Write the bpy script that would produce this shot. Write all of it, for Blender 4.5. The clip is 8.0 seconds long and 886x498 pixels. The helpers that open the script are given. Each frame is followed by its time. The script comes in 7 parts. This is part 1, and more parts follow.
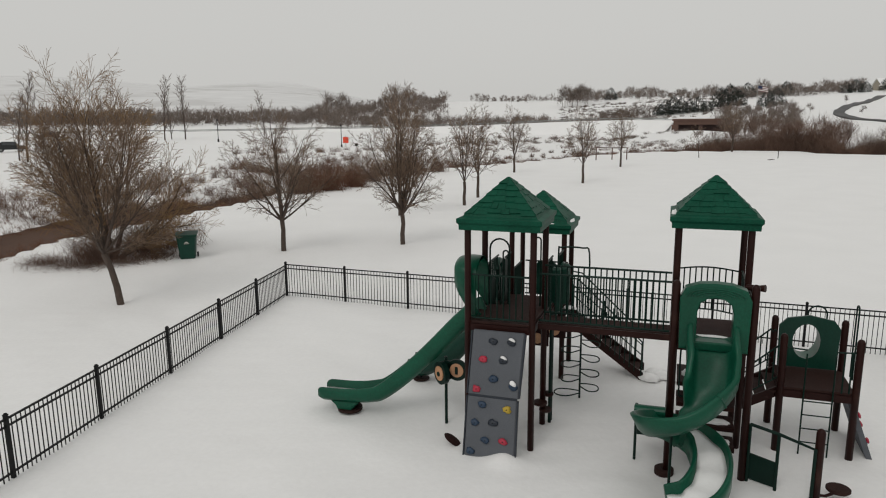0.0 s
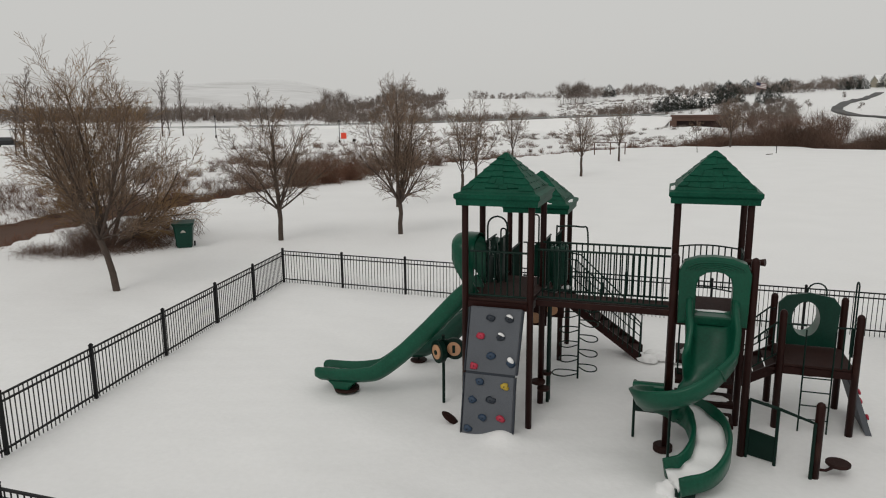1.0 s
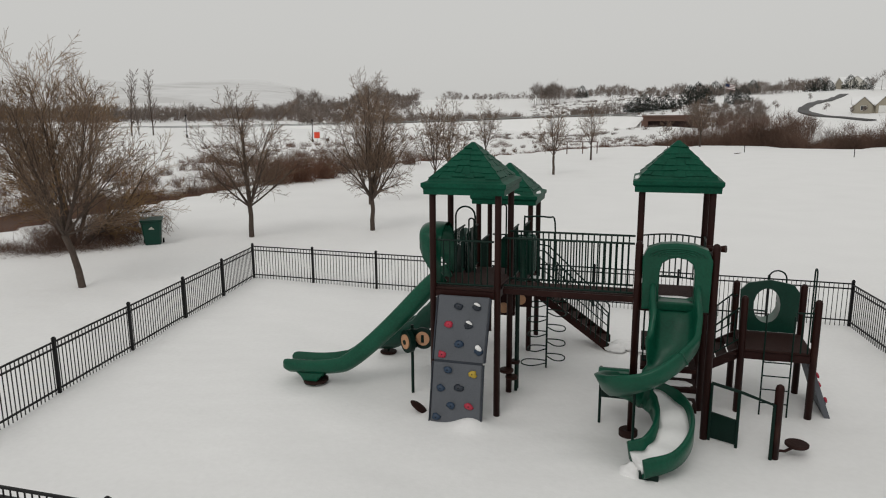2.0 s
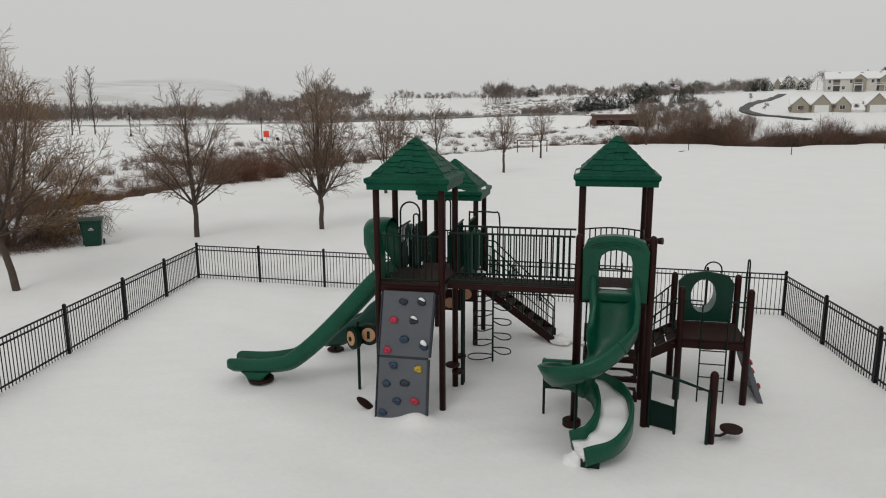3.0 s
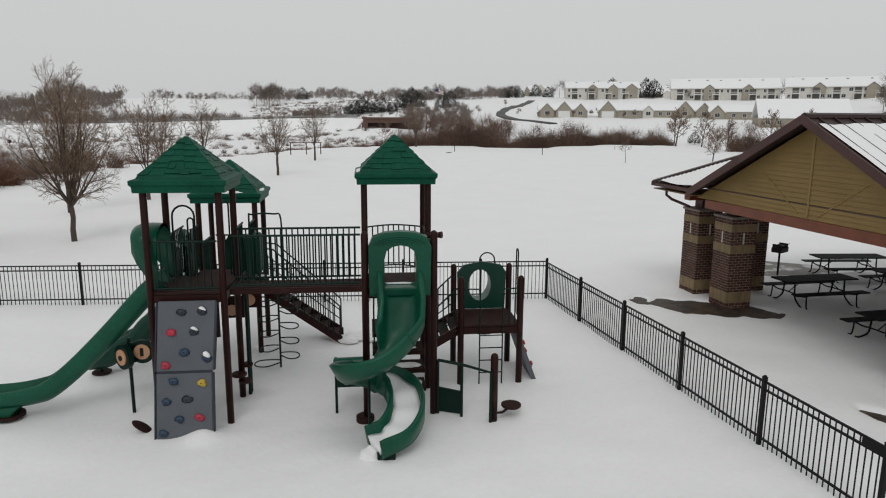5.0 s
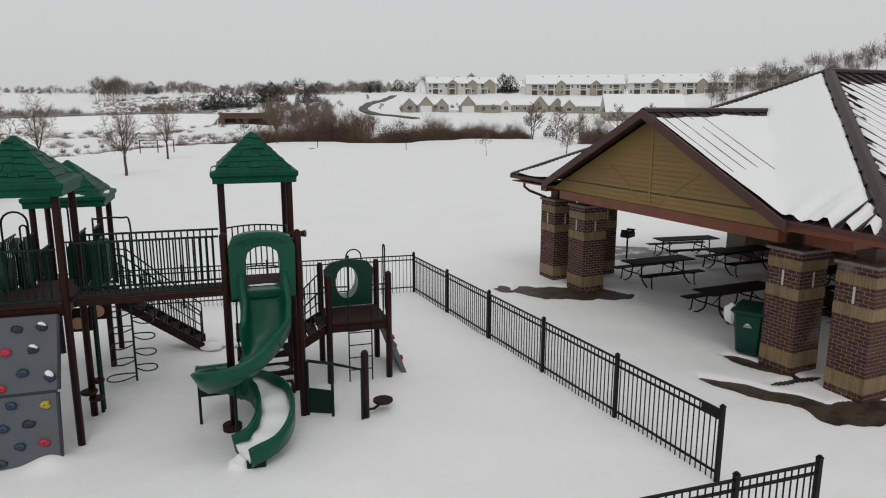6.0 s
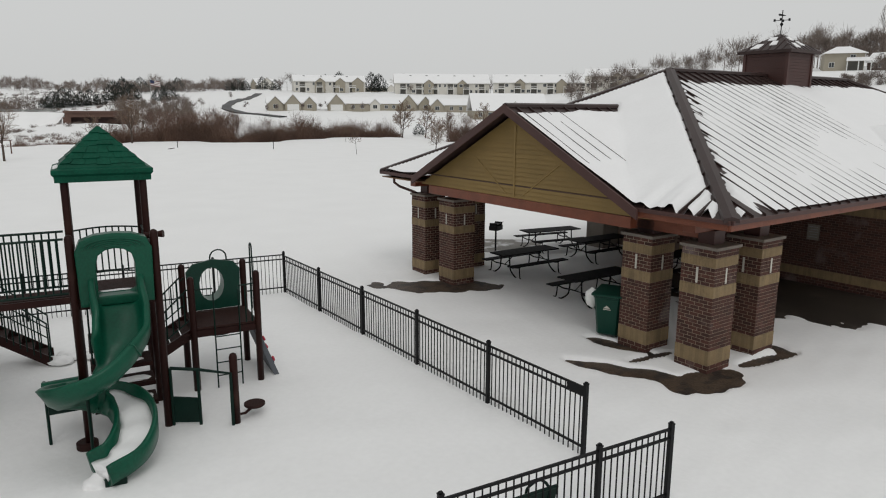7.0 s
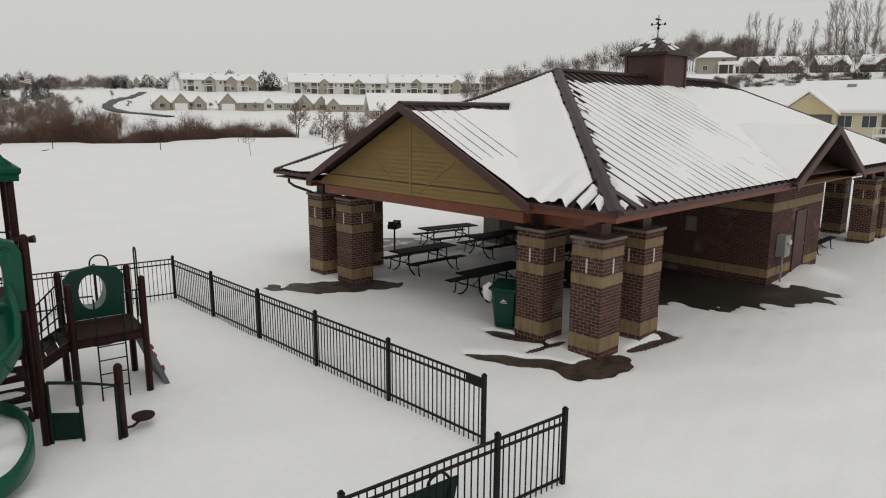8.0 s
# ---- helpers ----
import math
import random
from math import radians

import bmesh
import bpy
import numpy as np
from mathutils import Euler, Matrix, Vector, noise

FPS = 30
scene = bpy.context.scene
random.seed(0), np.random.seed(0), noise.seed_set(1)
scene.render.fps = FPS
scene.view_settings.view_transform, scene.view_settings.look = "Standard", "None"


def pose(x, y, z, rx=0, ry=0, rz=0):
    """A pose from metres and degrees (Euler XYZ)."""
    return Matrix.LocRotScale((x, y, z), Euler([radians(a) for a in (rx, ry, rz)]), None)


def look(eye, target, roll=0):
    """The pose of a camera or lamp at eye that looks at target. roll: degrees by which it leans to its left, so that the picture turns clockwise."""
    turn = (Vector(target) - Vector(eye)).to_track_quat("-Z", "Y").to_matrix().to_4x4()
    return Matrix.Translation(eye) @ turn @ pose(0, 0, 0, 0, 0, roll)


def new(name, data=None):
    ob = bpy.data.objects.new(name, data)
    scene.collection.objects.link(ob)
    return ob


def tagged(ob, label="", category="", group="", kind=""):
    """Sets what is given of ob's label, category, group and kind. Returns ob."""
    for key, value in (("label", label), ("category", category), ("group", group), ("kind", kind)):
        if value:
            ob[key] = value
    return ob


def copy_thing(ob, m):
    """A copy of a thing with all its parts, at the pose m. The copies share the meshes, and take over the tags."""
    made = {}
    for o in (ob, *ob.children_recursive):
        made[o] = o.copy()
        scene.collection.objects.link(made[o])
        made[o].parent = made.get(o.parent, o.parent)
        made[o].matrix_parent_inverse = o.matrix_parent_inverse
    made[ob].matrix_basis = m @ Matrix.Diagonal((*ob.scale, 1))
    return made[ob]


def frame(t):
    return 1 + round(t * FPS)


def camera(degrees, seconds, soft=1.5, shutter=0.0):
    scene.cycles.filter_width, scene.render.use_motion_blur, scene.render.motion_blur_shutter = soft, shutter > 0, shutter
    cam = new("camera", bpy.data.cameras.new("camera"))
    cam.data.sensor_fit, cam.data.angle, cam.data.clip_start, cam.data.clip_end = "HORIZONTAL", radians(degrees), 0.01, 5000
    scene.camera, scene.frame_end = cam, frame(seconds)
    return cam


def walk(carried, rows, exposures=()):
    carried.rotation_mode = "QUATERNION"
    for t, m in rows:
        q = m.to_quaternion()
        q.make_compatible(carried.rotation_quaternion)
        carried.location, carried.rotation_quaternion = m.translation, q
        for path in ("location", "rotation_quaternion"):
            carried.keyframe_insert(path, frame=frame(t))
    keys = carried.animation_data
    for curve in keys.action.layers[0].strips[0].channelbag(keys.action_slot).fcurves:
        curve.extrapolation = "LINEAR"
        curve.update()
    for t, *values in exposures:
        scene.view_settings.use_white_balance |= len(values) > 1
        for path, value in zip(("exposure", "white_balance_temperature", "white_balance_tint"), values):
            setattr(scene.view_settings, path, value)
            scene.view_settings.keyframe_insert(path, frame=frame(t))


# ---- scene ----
cam = camera(65.9, 8.0, soft=1.1)
PATH = [
    (0, (-0.024, -0.51, 6.282), (-0.25, 1.44, 5.899), -0.5),
    (0.5, (-0.001, -0.499, 6.023), (-0.226, 1.45, 5.639), -0.6),
    (1, (-0.009, -0.483, 5.859), (-0.23, 1.466, 5.47), -0.5),
    (1.2, (-0.002, -0.485, 5.806), (-0.223, 1.464, 5.417), -0.5),
    (2.5, (0.255, -0.596, 5.609), (0.181, 1.364, 5.221), -0.3),
    (3, (0.322, -0.597, 5.586), (0.308, 1.364, 5.195), -0.3),
    (3.5, (0.299, -0.57, 5.54), (0.333, 1.391, 5.148), -0.2),
    (4, (0.262, -0.577, 5.519), (0.37, 1.381, 5.127), -0.1),
    (4.5, (0.215, -0.587, 5.518), (0.585, 1.339, 5.126), -0.0),
    (4.7, (0.189, -0.585, 5.515), (0.668, 1.318, 5.129), 0.2),
    (5.8, (0.242, -0.584, 5.53), (1.144, 1.156, 5.133), 0.1),
    (6, (0.25, -0.61, 5.532), (1.217, 1.095, 5.136), 0.1),
    (6.5, (0.283, -0.597, 5.513), (1.428, 0.995, 5.118), 0.2),
    (7, (0.31, -0.648, 5.435), (1.577, 0.847, 5.037), 0.2),
    (7.5, (0.317, -0.689, 5.412), (1.67, 0.728, 5.011), 0.2),
    (8, (0.355, -0.714, 5.386), (1.828, 0.579, 4.989), 0.3),
]
EXPOSURES = [(0, -0.04, 6560, 10), (2.5, -0.03, 6520, 10), (4.5, 0.01, 6330, 10), (6.5, 0.04, 6330, 10), (8, 0.02, 6520, 10)]
walk(cam, [(t, look(eye, target, roll)) for t, eye, target, roll in PATH], EXPOSURES)
# ---- world and light: overcast winter day ----
SUN_EL, SUN_AZ = 48, 205
world = bpy.data.worlds.new("world")
scene.world = world
world.use_nodes = True
wn, wl = world.node_tree.nodes, world.node_tree.links
sky = wn.new("ShaderNodeTexSky")
sky.sky_type, sky.sun_disc = "NISHITA", False
sky.sun_elevation, sky.sun_rotation = radians(SUN_EL), radians(SUN_AZ)
sky.dust_density, sky.air_density = 4.0, 1.0
hue = wn.new("ShaderNodeHueSaturation")
hue.inputs["Saturation"].default_value = 0.15
cloud = wn.new("ShaderNodeMixRGB")
cloud.inputs["Fac"].default_value = 0.9
cloud.inputs["Color2"].default_value = (6.15, 6.15, 5.98, 1)
wl.new(sky.outputs["Color"], hue.inputs["Color"])
wl.new(hue.outputs["Color"], cloud.inputs["Color1"])
wl.new(cloud.outputs["Color"], wn["Background"].inputs["Color"])
wn["Background"].inputs["Strength"].default_value = 0.1
sun = new("sun", bpy.data.lights.new("sun", "SUN"))
sun.data.energy, sun.data.angle, sun.data.color = 0.5, radians(25), (1.0, 0.97, 0.93)
sun.matrix_world = look((60 * math.sin(radians(SUN_AZ)), 60 * math.cos(radians(SUN_AZ)), 66), (0, 0, 0))


# ---- materials ----
def mat(name, col, rough=0.6, metal=0.0, var=0.18, scale=2.5, bump=0.15, fine=45.0, rand=0.0, island=0.0, spec=0.5, dust=None, dust_scale=1.3, dust_at=0.62, clip=1.0):
    m = bpy.data.materials.new(name)
    m.use_nodes = True
    n, l = m.node_tree.nodes, m.node_tree.links
    b = n["Principled BSDF"]
    b.inputs["Roughness"].default_value, b.inputs["Metallic"].default_value = rough, metal
    b.inputs["Specular IOR Level"].default_value = spec
    geo = n.new("ShaderNodeNewGeometry")
    big, small = n.new("ShaderNodeTexNoise"), n.new("ShaderNodeTexNoise")
    big.inputs["Scale"].default_value, big.inputs["Detail"].default_value = scale, 4
    small.inputs["Scale"].default_value, small.inputs["Detail"].default_value = fine, 3
    l.new(geo.outputs["Position"], big.inputs["Vector"])
    l.new(geo.outputs["Position"], small.inputs["Vector"])
    add = n.new("ShaderNodeMath")
    add.operation = "ADD"
    l.new(big.outputs["Fac"], add.inputs[0])
    l.new(small.outputs["Fac"], add.inputs[1])
    half = n.new("ShaderNodeMapRange")
    half.inputs["From Min"].default_value, half.inputs["From Max"].default_value = 0.65, 1.35
    l.new(add.outputs[0], half.inputs["Value"])
    tone = n.new("ShaderNodeMixRGB")
    tone.inputs["Color1"].default_value = (*[c * (1 - var) for c in col], 1)
    tone.inputs["Color2"].default_value = (*[min(clip, c * (1 + var)) for c in col], 1)
    l.new(half.outputs["Result"], tone.inputs["Fac"])
    out = tone.outputs["Color"]
    if rand or island:
        hsv = n.new("ShaderNodeHueSaturation")
        rng = n.new("ShaderNodeMapRange")
        k = rand or island
        rng.inputs["To Min"].default_value, rng.inputs["To Max"].default_value = 1 - k, 1 + k
        if rand:
            info = n.new("ShaderNodeObjectInfo")
            l.new(info.outputs["Random"], rng.inputs["Value"])
        else:
            l.new(geo.outputs["Random Per Island"], rng.inputs["Value"])
        l.new(rng.outputs["Result"], hsv.inputs["Value"])
        l.new(out, hsv.inputs["Color"])
        out = hsv.outputs["Color"]
    if dust:
        spots = n.new("ShaderNodeTexNoise")
        spots.inputs["Scale"].default_value, spots.inputs["Detail"].default_value = dust_scale, 6
        l.new(geo.outputs["Position"], spots.inputs["Vector"])
        ramp = n.new("ShaderNodeMapRange")
        ramp.inputs["From Min"].default_value, ramp.inputs["From Max"].default_value = dust_at, dust_at + 0.12
        l.new(spots.outputs["Fac"], ramp.inputs["Value"])
        mix = n.new("ShaderNodeMixRGB")
        mix.inputs["Color2"].default_value = (*dust, 1)
        l.new(ramp.outputs["Result"], mix.inputs["Fac"])
        l.new(out, mix.inputs["Color1"])
        out = mix.outputs["Color"]
    l.new(out, b.inputs["Base Color"])
    if bump:
        bp = n.new("ShaderNodeBump")
        bp.inputs["Strength"].default_value, bp.inputs["Distance"].default_value = bump, 0.02
        l.new(add.outputs[0], bp.inputs["Height"])
        l.new(bp.outputs["Normal"], b.inputs["Normal"])
    return m


SNOW = mat("snow", (0.86, 0.86, 0.855), 0.65, var=0.03, scale=0.35, bump=0.25, fine=9, spec=0.3, clip=0.9)
ROOF_SNOW = mat("roof snow", (0.86, 0.86, 0.86), 0.65, var=0.03, scale=1.2, bump=0.2, fine=14, spec=0.3, clip=0.87)
GREEN = mat("green moulded plastic", (0.005, 0.072, 0.041), 0.30, var=0.24, scale=1.6, bump=0.08, fine=24, spec=0.24)
ROOFGREEN = mat("green moulded roof plastic", (0.005, 0.066, 0.039), 0.5, var=0.3, scale=2.5, bump=0.12, fine=24, spec=0.1)
PINE = mat("dark pine green plastic", (0.004, 0.040, 0.026), 0.3, var=0.25, scale=1.6, bump=0.06, fine=30, spec=0.3)
DARKGREEN = mat("dark green coated steel", (0.003, 0.017, 0.012), 0.42, var=0.2, scale=3, bump=0.05, spec=0.16)
BROWN = mat("brown coated steel", (0.022, 0.0065, 0.0052), 0.42, var=0.22, scale=2.2, bump=0.06, spec=0.15, dust=(0.040, 0.016, 0.012), dust_at=0.6)
DECK = mat("brown vinyl deck", (0.026, 0.0100, 0.0080), 0.7, var=0.3, scale=6, bump=0.3, fine=70, spec=0.2, dust=(0.55, 0.55, 0.55), dust_scale=2.2, dust_at=0.73)
BLACK = mat("black coated steel", (0.008, 0.008, 0.009), 0.42, var=0.3, scale=4, bump=0.05, spec=0.14)
ROCK = mat("grey climbing panel", (0.090, 0.098, 0.112), 0.7, var=0.14, scale=2, bump=0.35, fine=55)
HOLD_RED = mat("red hold", (0.40, 0.022, 0.05), 0.5, bump=0.3)
HOLD_BLUE = mat("blue hold", (0.014, 0.036, 0.072), 0.5, bump=0.3)
HOLD_DARK = mat("dark hold", (0.012, 0.018, 0.029), 0.5, bump=0.3)
HOLD_YELLOW = mat("yellow hold", (0.42, 0.29, 0.03), 0.5, bump=0.3)
TAN = mat("tan panel disc", (0.50, 0.27, 0.15), 0.5, bump=0.05)
BRICK = mat("red brown brick", (0.062, 0.021, 0.014), 0.8, var=0.25, scale=5, bump=0.5, fine=80, island=0.36, dust=(0.17, 0.125, 0.115), dust_scale=1.1, dust_at=0.60)
BRICK_ONE = mat("red brown brick piece", (0.062, 0.021, 0.014), 0.8, var=0.25, scale=5, bump=0.5, fine=80, rand=0.36, dust=(0.17, 0.125, 0.115), dust_scale=1.1, dust_at=0.60)
TANBRICK = mat("tan soldier brick", (0.225, 0.160, 0.083), 0.8, var=0.18, scale=5, bump=0.5, fine=80, island=0.14)
MORTAR = mat("mortar", (0.37, 0.295, 0.215), 0.9, var=0.2, scale=4, bump=0.4, fine=90)
STONECAP = mat("limestone cap", (0.19, 0.165, 0.14), 0.8, var=0.2, bump=0.3)
METALROOF = mat("brown roof metal", (0.036, 0.021, 0.019), 0.42, metal=0.0, var=0.2, scale=1.5, bump=0.05, spec=0.3)
SIDING = mat("ochre lap siding", (0.235, 0.155, 0.050), 0.7, var=0.12, scale=1.2, bump=0.15, rand=0.06)
TRIMWOOD = mat("dark brown fascia", (0.060, 0.024, 0.020), 0.55, var=0.2, bump=0.1)
BEAM = mat("stained timber beam", (0.16, 0.044, 0.019), 0.5, var=0.3, scale=3, bump=0.2)
SOFFIT = mat("soffit boards", (0.19, 0.105, 0.052), 0.7, var=0.25, scale=3, bump=0.2)
PAVING = mat("snow-dusted paving", (0.16, 0.145, 0.125), 0.6, var=0.3, scale=0.9, bump=0.3, fine=30, dust=(0.6, 0.6, 0.6), dust_scale=1.6, dust_at=0.52)
# tone chosen to limit the light bounced around inside the shelter
LINING = mat("dark boards set for roof bounce", (0.075, 0.042, 0.026), 0.7, var=0.25, scale=3, bump=0.2)
MULCH = mat("wet bark and soil", (0.058, 0.038, 0.024), 0.6, var=0.6, scale=2.2, bump=0.9, fine=22, dust=(0.020, 0.014, 0.011), dust_scale=2.6, dust_at=0.50)
# wet slab tone, lowered further to carry the shade by the service block
CONCRETE_SHADE = mat("wet concrete darkened for shade", (0.030, 0.025, 0.020), 0.45, var=0.4, scale=0.9, bump=0.3, fine=30, dust=(0.065, 0.055, 0.045), dust_scale=0.9, dust_at=0.56)
BARK = mat("grey brown bark", (0.072, 0.052, 0.041), 0.9, var=0.3, scale=6, bump=0.6, fine=40)
TWIG = mat("bare twigs", (0.165, 0.110, 0.073), 0.9, var=0.3, scale=1.0, bump=0.0, island=0.25)
WILLOWTWIG = mat("ochre tinged twigs", (0.215, 0.128, 0.056), 0.9, var=0.35, scale=0.7, bump=0.0, island=0.3)
SCRUB = mat("brown scrub", (0.138, 0.084, 0.061), 0.9, var=0.45, scale=0.15, bump=0.0, island=0.35)
RUST = mat("rusty dry grass", (0.150, 0.072, 0.044), 0.9, var=0.35, scale=0.3, bump=0.0, island=0.3)
# wood colour lightened so that distant trees carry haze in their colour
FARWOOD = mat("far bare woods, paled for haze", (0.175, 0.142, 0.123), 0.95, var=0.3, scale=0.03, bump=0.0, island=0.3)
EVERGREEN = mat("dark evergreen", (0.030, 0.036, 0.030), 0.9, var=0.3, scale=0.5, bump=0.0, island=0.3)
CREAM = mat("cream house siding", (0.60, 0.58, 0.53), 0.8, var=0.08, scale=0.3, bump=0.05)
CREAMY = mat("warm cream siding", (0.55, 0.46, 0.27), 0.8, var=0.06, scale=0.3, bump=0.05)
BEIGE = mat("beige house siding", (0.32, 0.29, 0.23), 0.8, var=0.08, scale=0.3, bump=0.05)
WHITE = mat("white paint", (0.72, 0.72, 0.70), 0.6, var=0.05, bump=0.03)
PANE = mat("dark window glass", (0.05, 0.055, 0.06), 0.1, var=0.2, bump=0.0)
ASPHALT = mat("wet asphalt", (0.075, 0.075, 0.075), 0.7, var=0.25, scale=0.1, bump=0.1)
ORANGE = mat("orange sign", (0.80, 0.07, 0.03), 0.6, var=0.05, bump=0.0)
WATER = mat("muddy creek water", (0.082, 0.042, 0.026), 0.6, spec=0.08, var=0.15, scale=0.4, bump=0.05, fine=6)
CARPAINT = mat("dark car paint", (0.012, 0.013, 0.015), 0.25, var=0.05, bump=0.0)
TABLE = mat("black coated table steel", (0.010, 0.010, 0.011), 0.7, var=0.3, scale=4, bump=0.05, spec=0.12)
# snow and brush tones both pulled towards the sky to paint in distance haze
HILL = mat("far snowy hills with dry brush, paled for haze", (0.72, 0.72, 0.72), 0.9, var=0.08, scale=0.002, bump=0.0, fine=0.02, spec=0.1, dust=(0.62, 0.615, 0.61), dust_scale=0.006, dust_at=0.50)
GREYBOX = mat("grey metal box", (0.24, 0.25, 0.24), 0.5, var=0.1, bump=0.03)
BINGREEN = mat("green bin plastic", (0.004, 0.042, 0.028), 0.45, var=0.15, bump=0.06, spec=0.25)
DOORRED = mat("brown steel door", (0.050, 0.017, 0.013), 0.55, var=0.12, bump=0.03)
SLOT = mat("pale glass slot", (0.55, 0.53, 0.47), 0.25, var=0.05, bump=0.0)
BROWNHOUSE = mat("brown house siding", (0.085, 0.060, 0.050), 0.8, var=0.15, scale=0.4, bump=0.05)
# dark tone that paints a porch's shade on a flat panel
PORCH = mat("shaded porch", (0.10, 0.095, 0.085), 0.8, var=0.2, scale=0.5, bump=0.05)
BRIDGE = mat("brown bridge steel", (0.115, 0.064, 0.048), 0.8, var=0.2, scale=0.4, bump=0.1)
FLATTAN = mat("pale yellow siding", (0.60, 0.54, 0.38), 0.8, var=0.06, scale=0.3, bump=0.05)
# darker copy of MORTAR, with the shelter's inner shade put into its colour
MORTAR_SHADE = mat("mortar darkened for shade", (0.17, 0.12, 0.092), 0.9, var=0.2, scale=4, bump=0.4, fine=90)
FLAGRED = mat("faded red cloth", (0.20, 0.09, 0.09), 0.9, bump=0.0)
FLAGBLUE = mat("dark blue cloth", (0.03, 0.04, 0.09), 0.9, bump=0.0)


# ---- mesh helpers ----
def thing(name, m=None, label="", category="", group="", kind=""):
    ob = new(name)
    ob.empty_display_size = 0.2
    ob.matrix_world = m or Matrix()
    return tagged(ob, label, category, group, kind)


def part(name, bm, material, parent, label="", smooth=False):
    me = bpy.data.meshes.new(name)
    if isinstance(bm, tuple):
        me.from_pydata(bm[0], [], bm[1])
    else:
        bm.normal_update()
        bm.to_mesh(me)
        bm.free()
    me.materials.append(material)
    if smooth:
        for p in me.polygons:
            p.use_smooth = True
    ob = new(name, me)
    if parent:
        ob.parent = parent
    return tagged(ob, label)


def box(bm, x0, x1, y0, y1, z0, z1, bev=0.0):
    v = [bm.verts.new((x, y, z)) for x in (x0, x1) for y in (y0, y1) for z in (z0, z1)]
    f = [bm.faces.new([v[i] for i in q]) for q in ((0, 1, 3, 2), (4, 6, 7, 5), (0, 4, 5, 1), (2, 3, 7, 6), (0, 2, 6, 4), (1, 5, 7, 3))]
    if bev:
        bmesh.ops.bevel(bm, geom=list({e for q in f for e in q.edges}), offset=bev, segments=2, affect="EDGES", profile=0.6)
    return v


def boxed(x0, x1, y0, y1, z0, z1, bev=0.0):
    bm = bmesh.new()
    box(bm, x0, x1, y0, y1, z0, z1, bev)
    return bm


def tube(bm, pts, r, seg=6, caps=True, dome=False):
    pts = [Vector(p) for p in pts]
    rr = r if isinstance(r, (list, tuple)) else [r] * len(pts)
    if dome:
        d = (pts[-1] - pts[-2]).normalized()
        top = pts[-1]
        pts = pts[:-1] + [top, top + d * rr[-1] * 0.6, top + d * rr[-1] * 0.9]
        rr = list(rr) + [rr[-1] * 0.75, rr[-1] * 0.3]
    rings = []
    ref = None
    for i, p in enumerate(pts):
        d = (pts[min(i + 1, len(pts) - 1)] - pts[max(i - 1, 0)]).normalized()
        if ref is None:
            ref = d.orthogonal().normalized()
        ref = (ref - d * ref.dot(d)).normalized()
        side = d.cross(ref)
        rings.append([bm.verts.new(p + (ref * math.cos(k * 2 * math.pi / seg) + side * math.sin(k * 2 * math.pi / seg)) * rr[i]) for k in range(seg)])
    for a, b in zip(rings, rings[1:]):
        for k in range(seg):
            bm.faces.new((a[k], a[(k + 1) % seg], b[(k + 1) % seg], b[k]))
    if caps:
        bm.faces.new(rings[0][::-1])
        bm.faces.new(rings[-1])


def tubed(pts, r, seg=6, dome=False):
    bm = bmesh.new()
    tube(bm, pts, r, seg, True, dome)
    return bm


def slab(bm, pts, off):
    """A flat polygon given thickness along off."""
    off = Vector(off)
    a = [bm.verts.new(p) for p in pts]
    b = [bm.verts.new(Vector(p) + off) for p in pts]
    bm.faces.new(a[::-1])
    bm.faces.new(b)
    n = len(pts)
    for i in range(n):
        bm.faces.new((a[i], a[(i + 1) % n], b[(i + 1) % n], b[i]))


def slabbed(pts, off):
    bm = bmesh.new()
    slab(bm, pts, off)
    bmesh.ops.recalc_face_normals(bm, faces=bm.faces)
    return bm


def smooth_path(pts, k=6):
    """A curve that glides through the points."""
    p = [Vector(q) for q in pts]
    p = [2 * p[0] - p[1]] + p + [2 * p[-1] - p[-2]]
    out = []
    for i in range(1, len(p) - 2):
        for j in range(k):
            t = j / k
            a, b, c, d = p[i - 1], p[i], p[i + 1], p[i + 2]
            out.append(0.5 * (2 * b + (c - a) * t + (2 * a - 5 * b + 4 * c - d) * t * t + (3 * b - a - 3 * c + d) * t ** 3))
    out.append(p[-2])
    return out


def sweep(bm, path, prof, width=None, bank=None, shape=None):
    """A closed profile (u to the right, v up) carried along a path."""
    rings = []
    for i, p in enumerate(path):
        d = (path[min(i + 1, len(path) - 1)] - path[max(i - 1, 0)]).normalized()
        side = d.cross(Vector((0, 0, 1))).normalized()
        up = side.cross(d)
        if bank:
            q = Matrix.Rotation(bank[i], 3, d)
            side, up = q @ side, q @ up
        w = width[i] if width else 1
        rings.append([bm.verts.new(p + side * u * w + up * v) for u, v in (shape(i, prof) if shape else prof)])
    n = len(prof)
    for a, b in zip(rings, rings[1:]):
        for k in range(n):
            bm.faces.new((a[k], a[(k + 1) % n], b[(k + 1) % n], b[k]))
    bm.faces.new(rings[0])
    bm.faces.new(rings[-1][::-1])
    bmesh.ops.recalc_face_normals(bm, faces=bm.faces)


def arch(cx, half, z0, z1, axis="x", at=0.0, n=8):
    """Points of an arched bar: two legs and a round top."""
    pts = [(-half, z0), (-half, z1 - half)]
    pts += [(-half * math.cos(math.pi * i / n), z1 - half + half * math.sin(math.pi * i / n)) for i in range(1, n)]
    pts += [(half, z1 - half), (half, z0)]
    return [(cx + u, at, z) if axis == "x" else (at, cx + u, z) for u, z in pts]


def smoothstep(a, b, x):
    t = np.clip((x - a) / (b - a), 0, 1)
    return t * t * (3 - 2 * t)


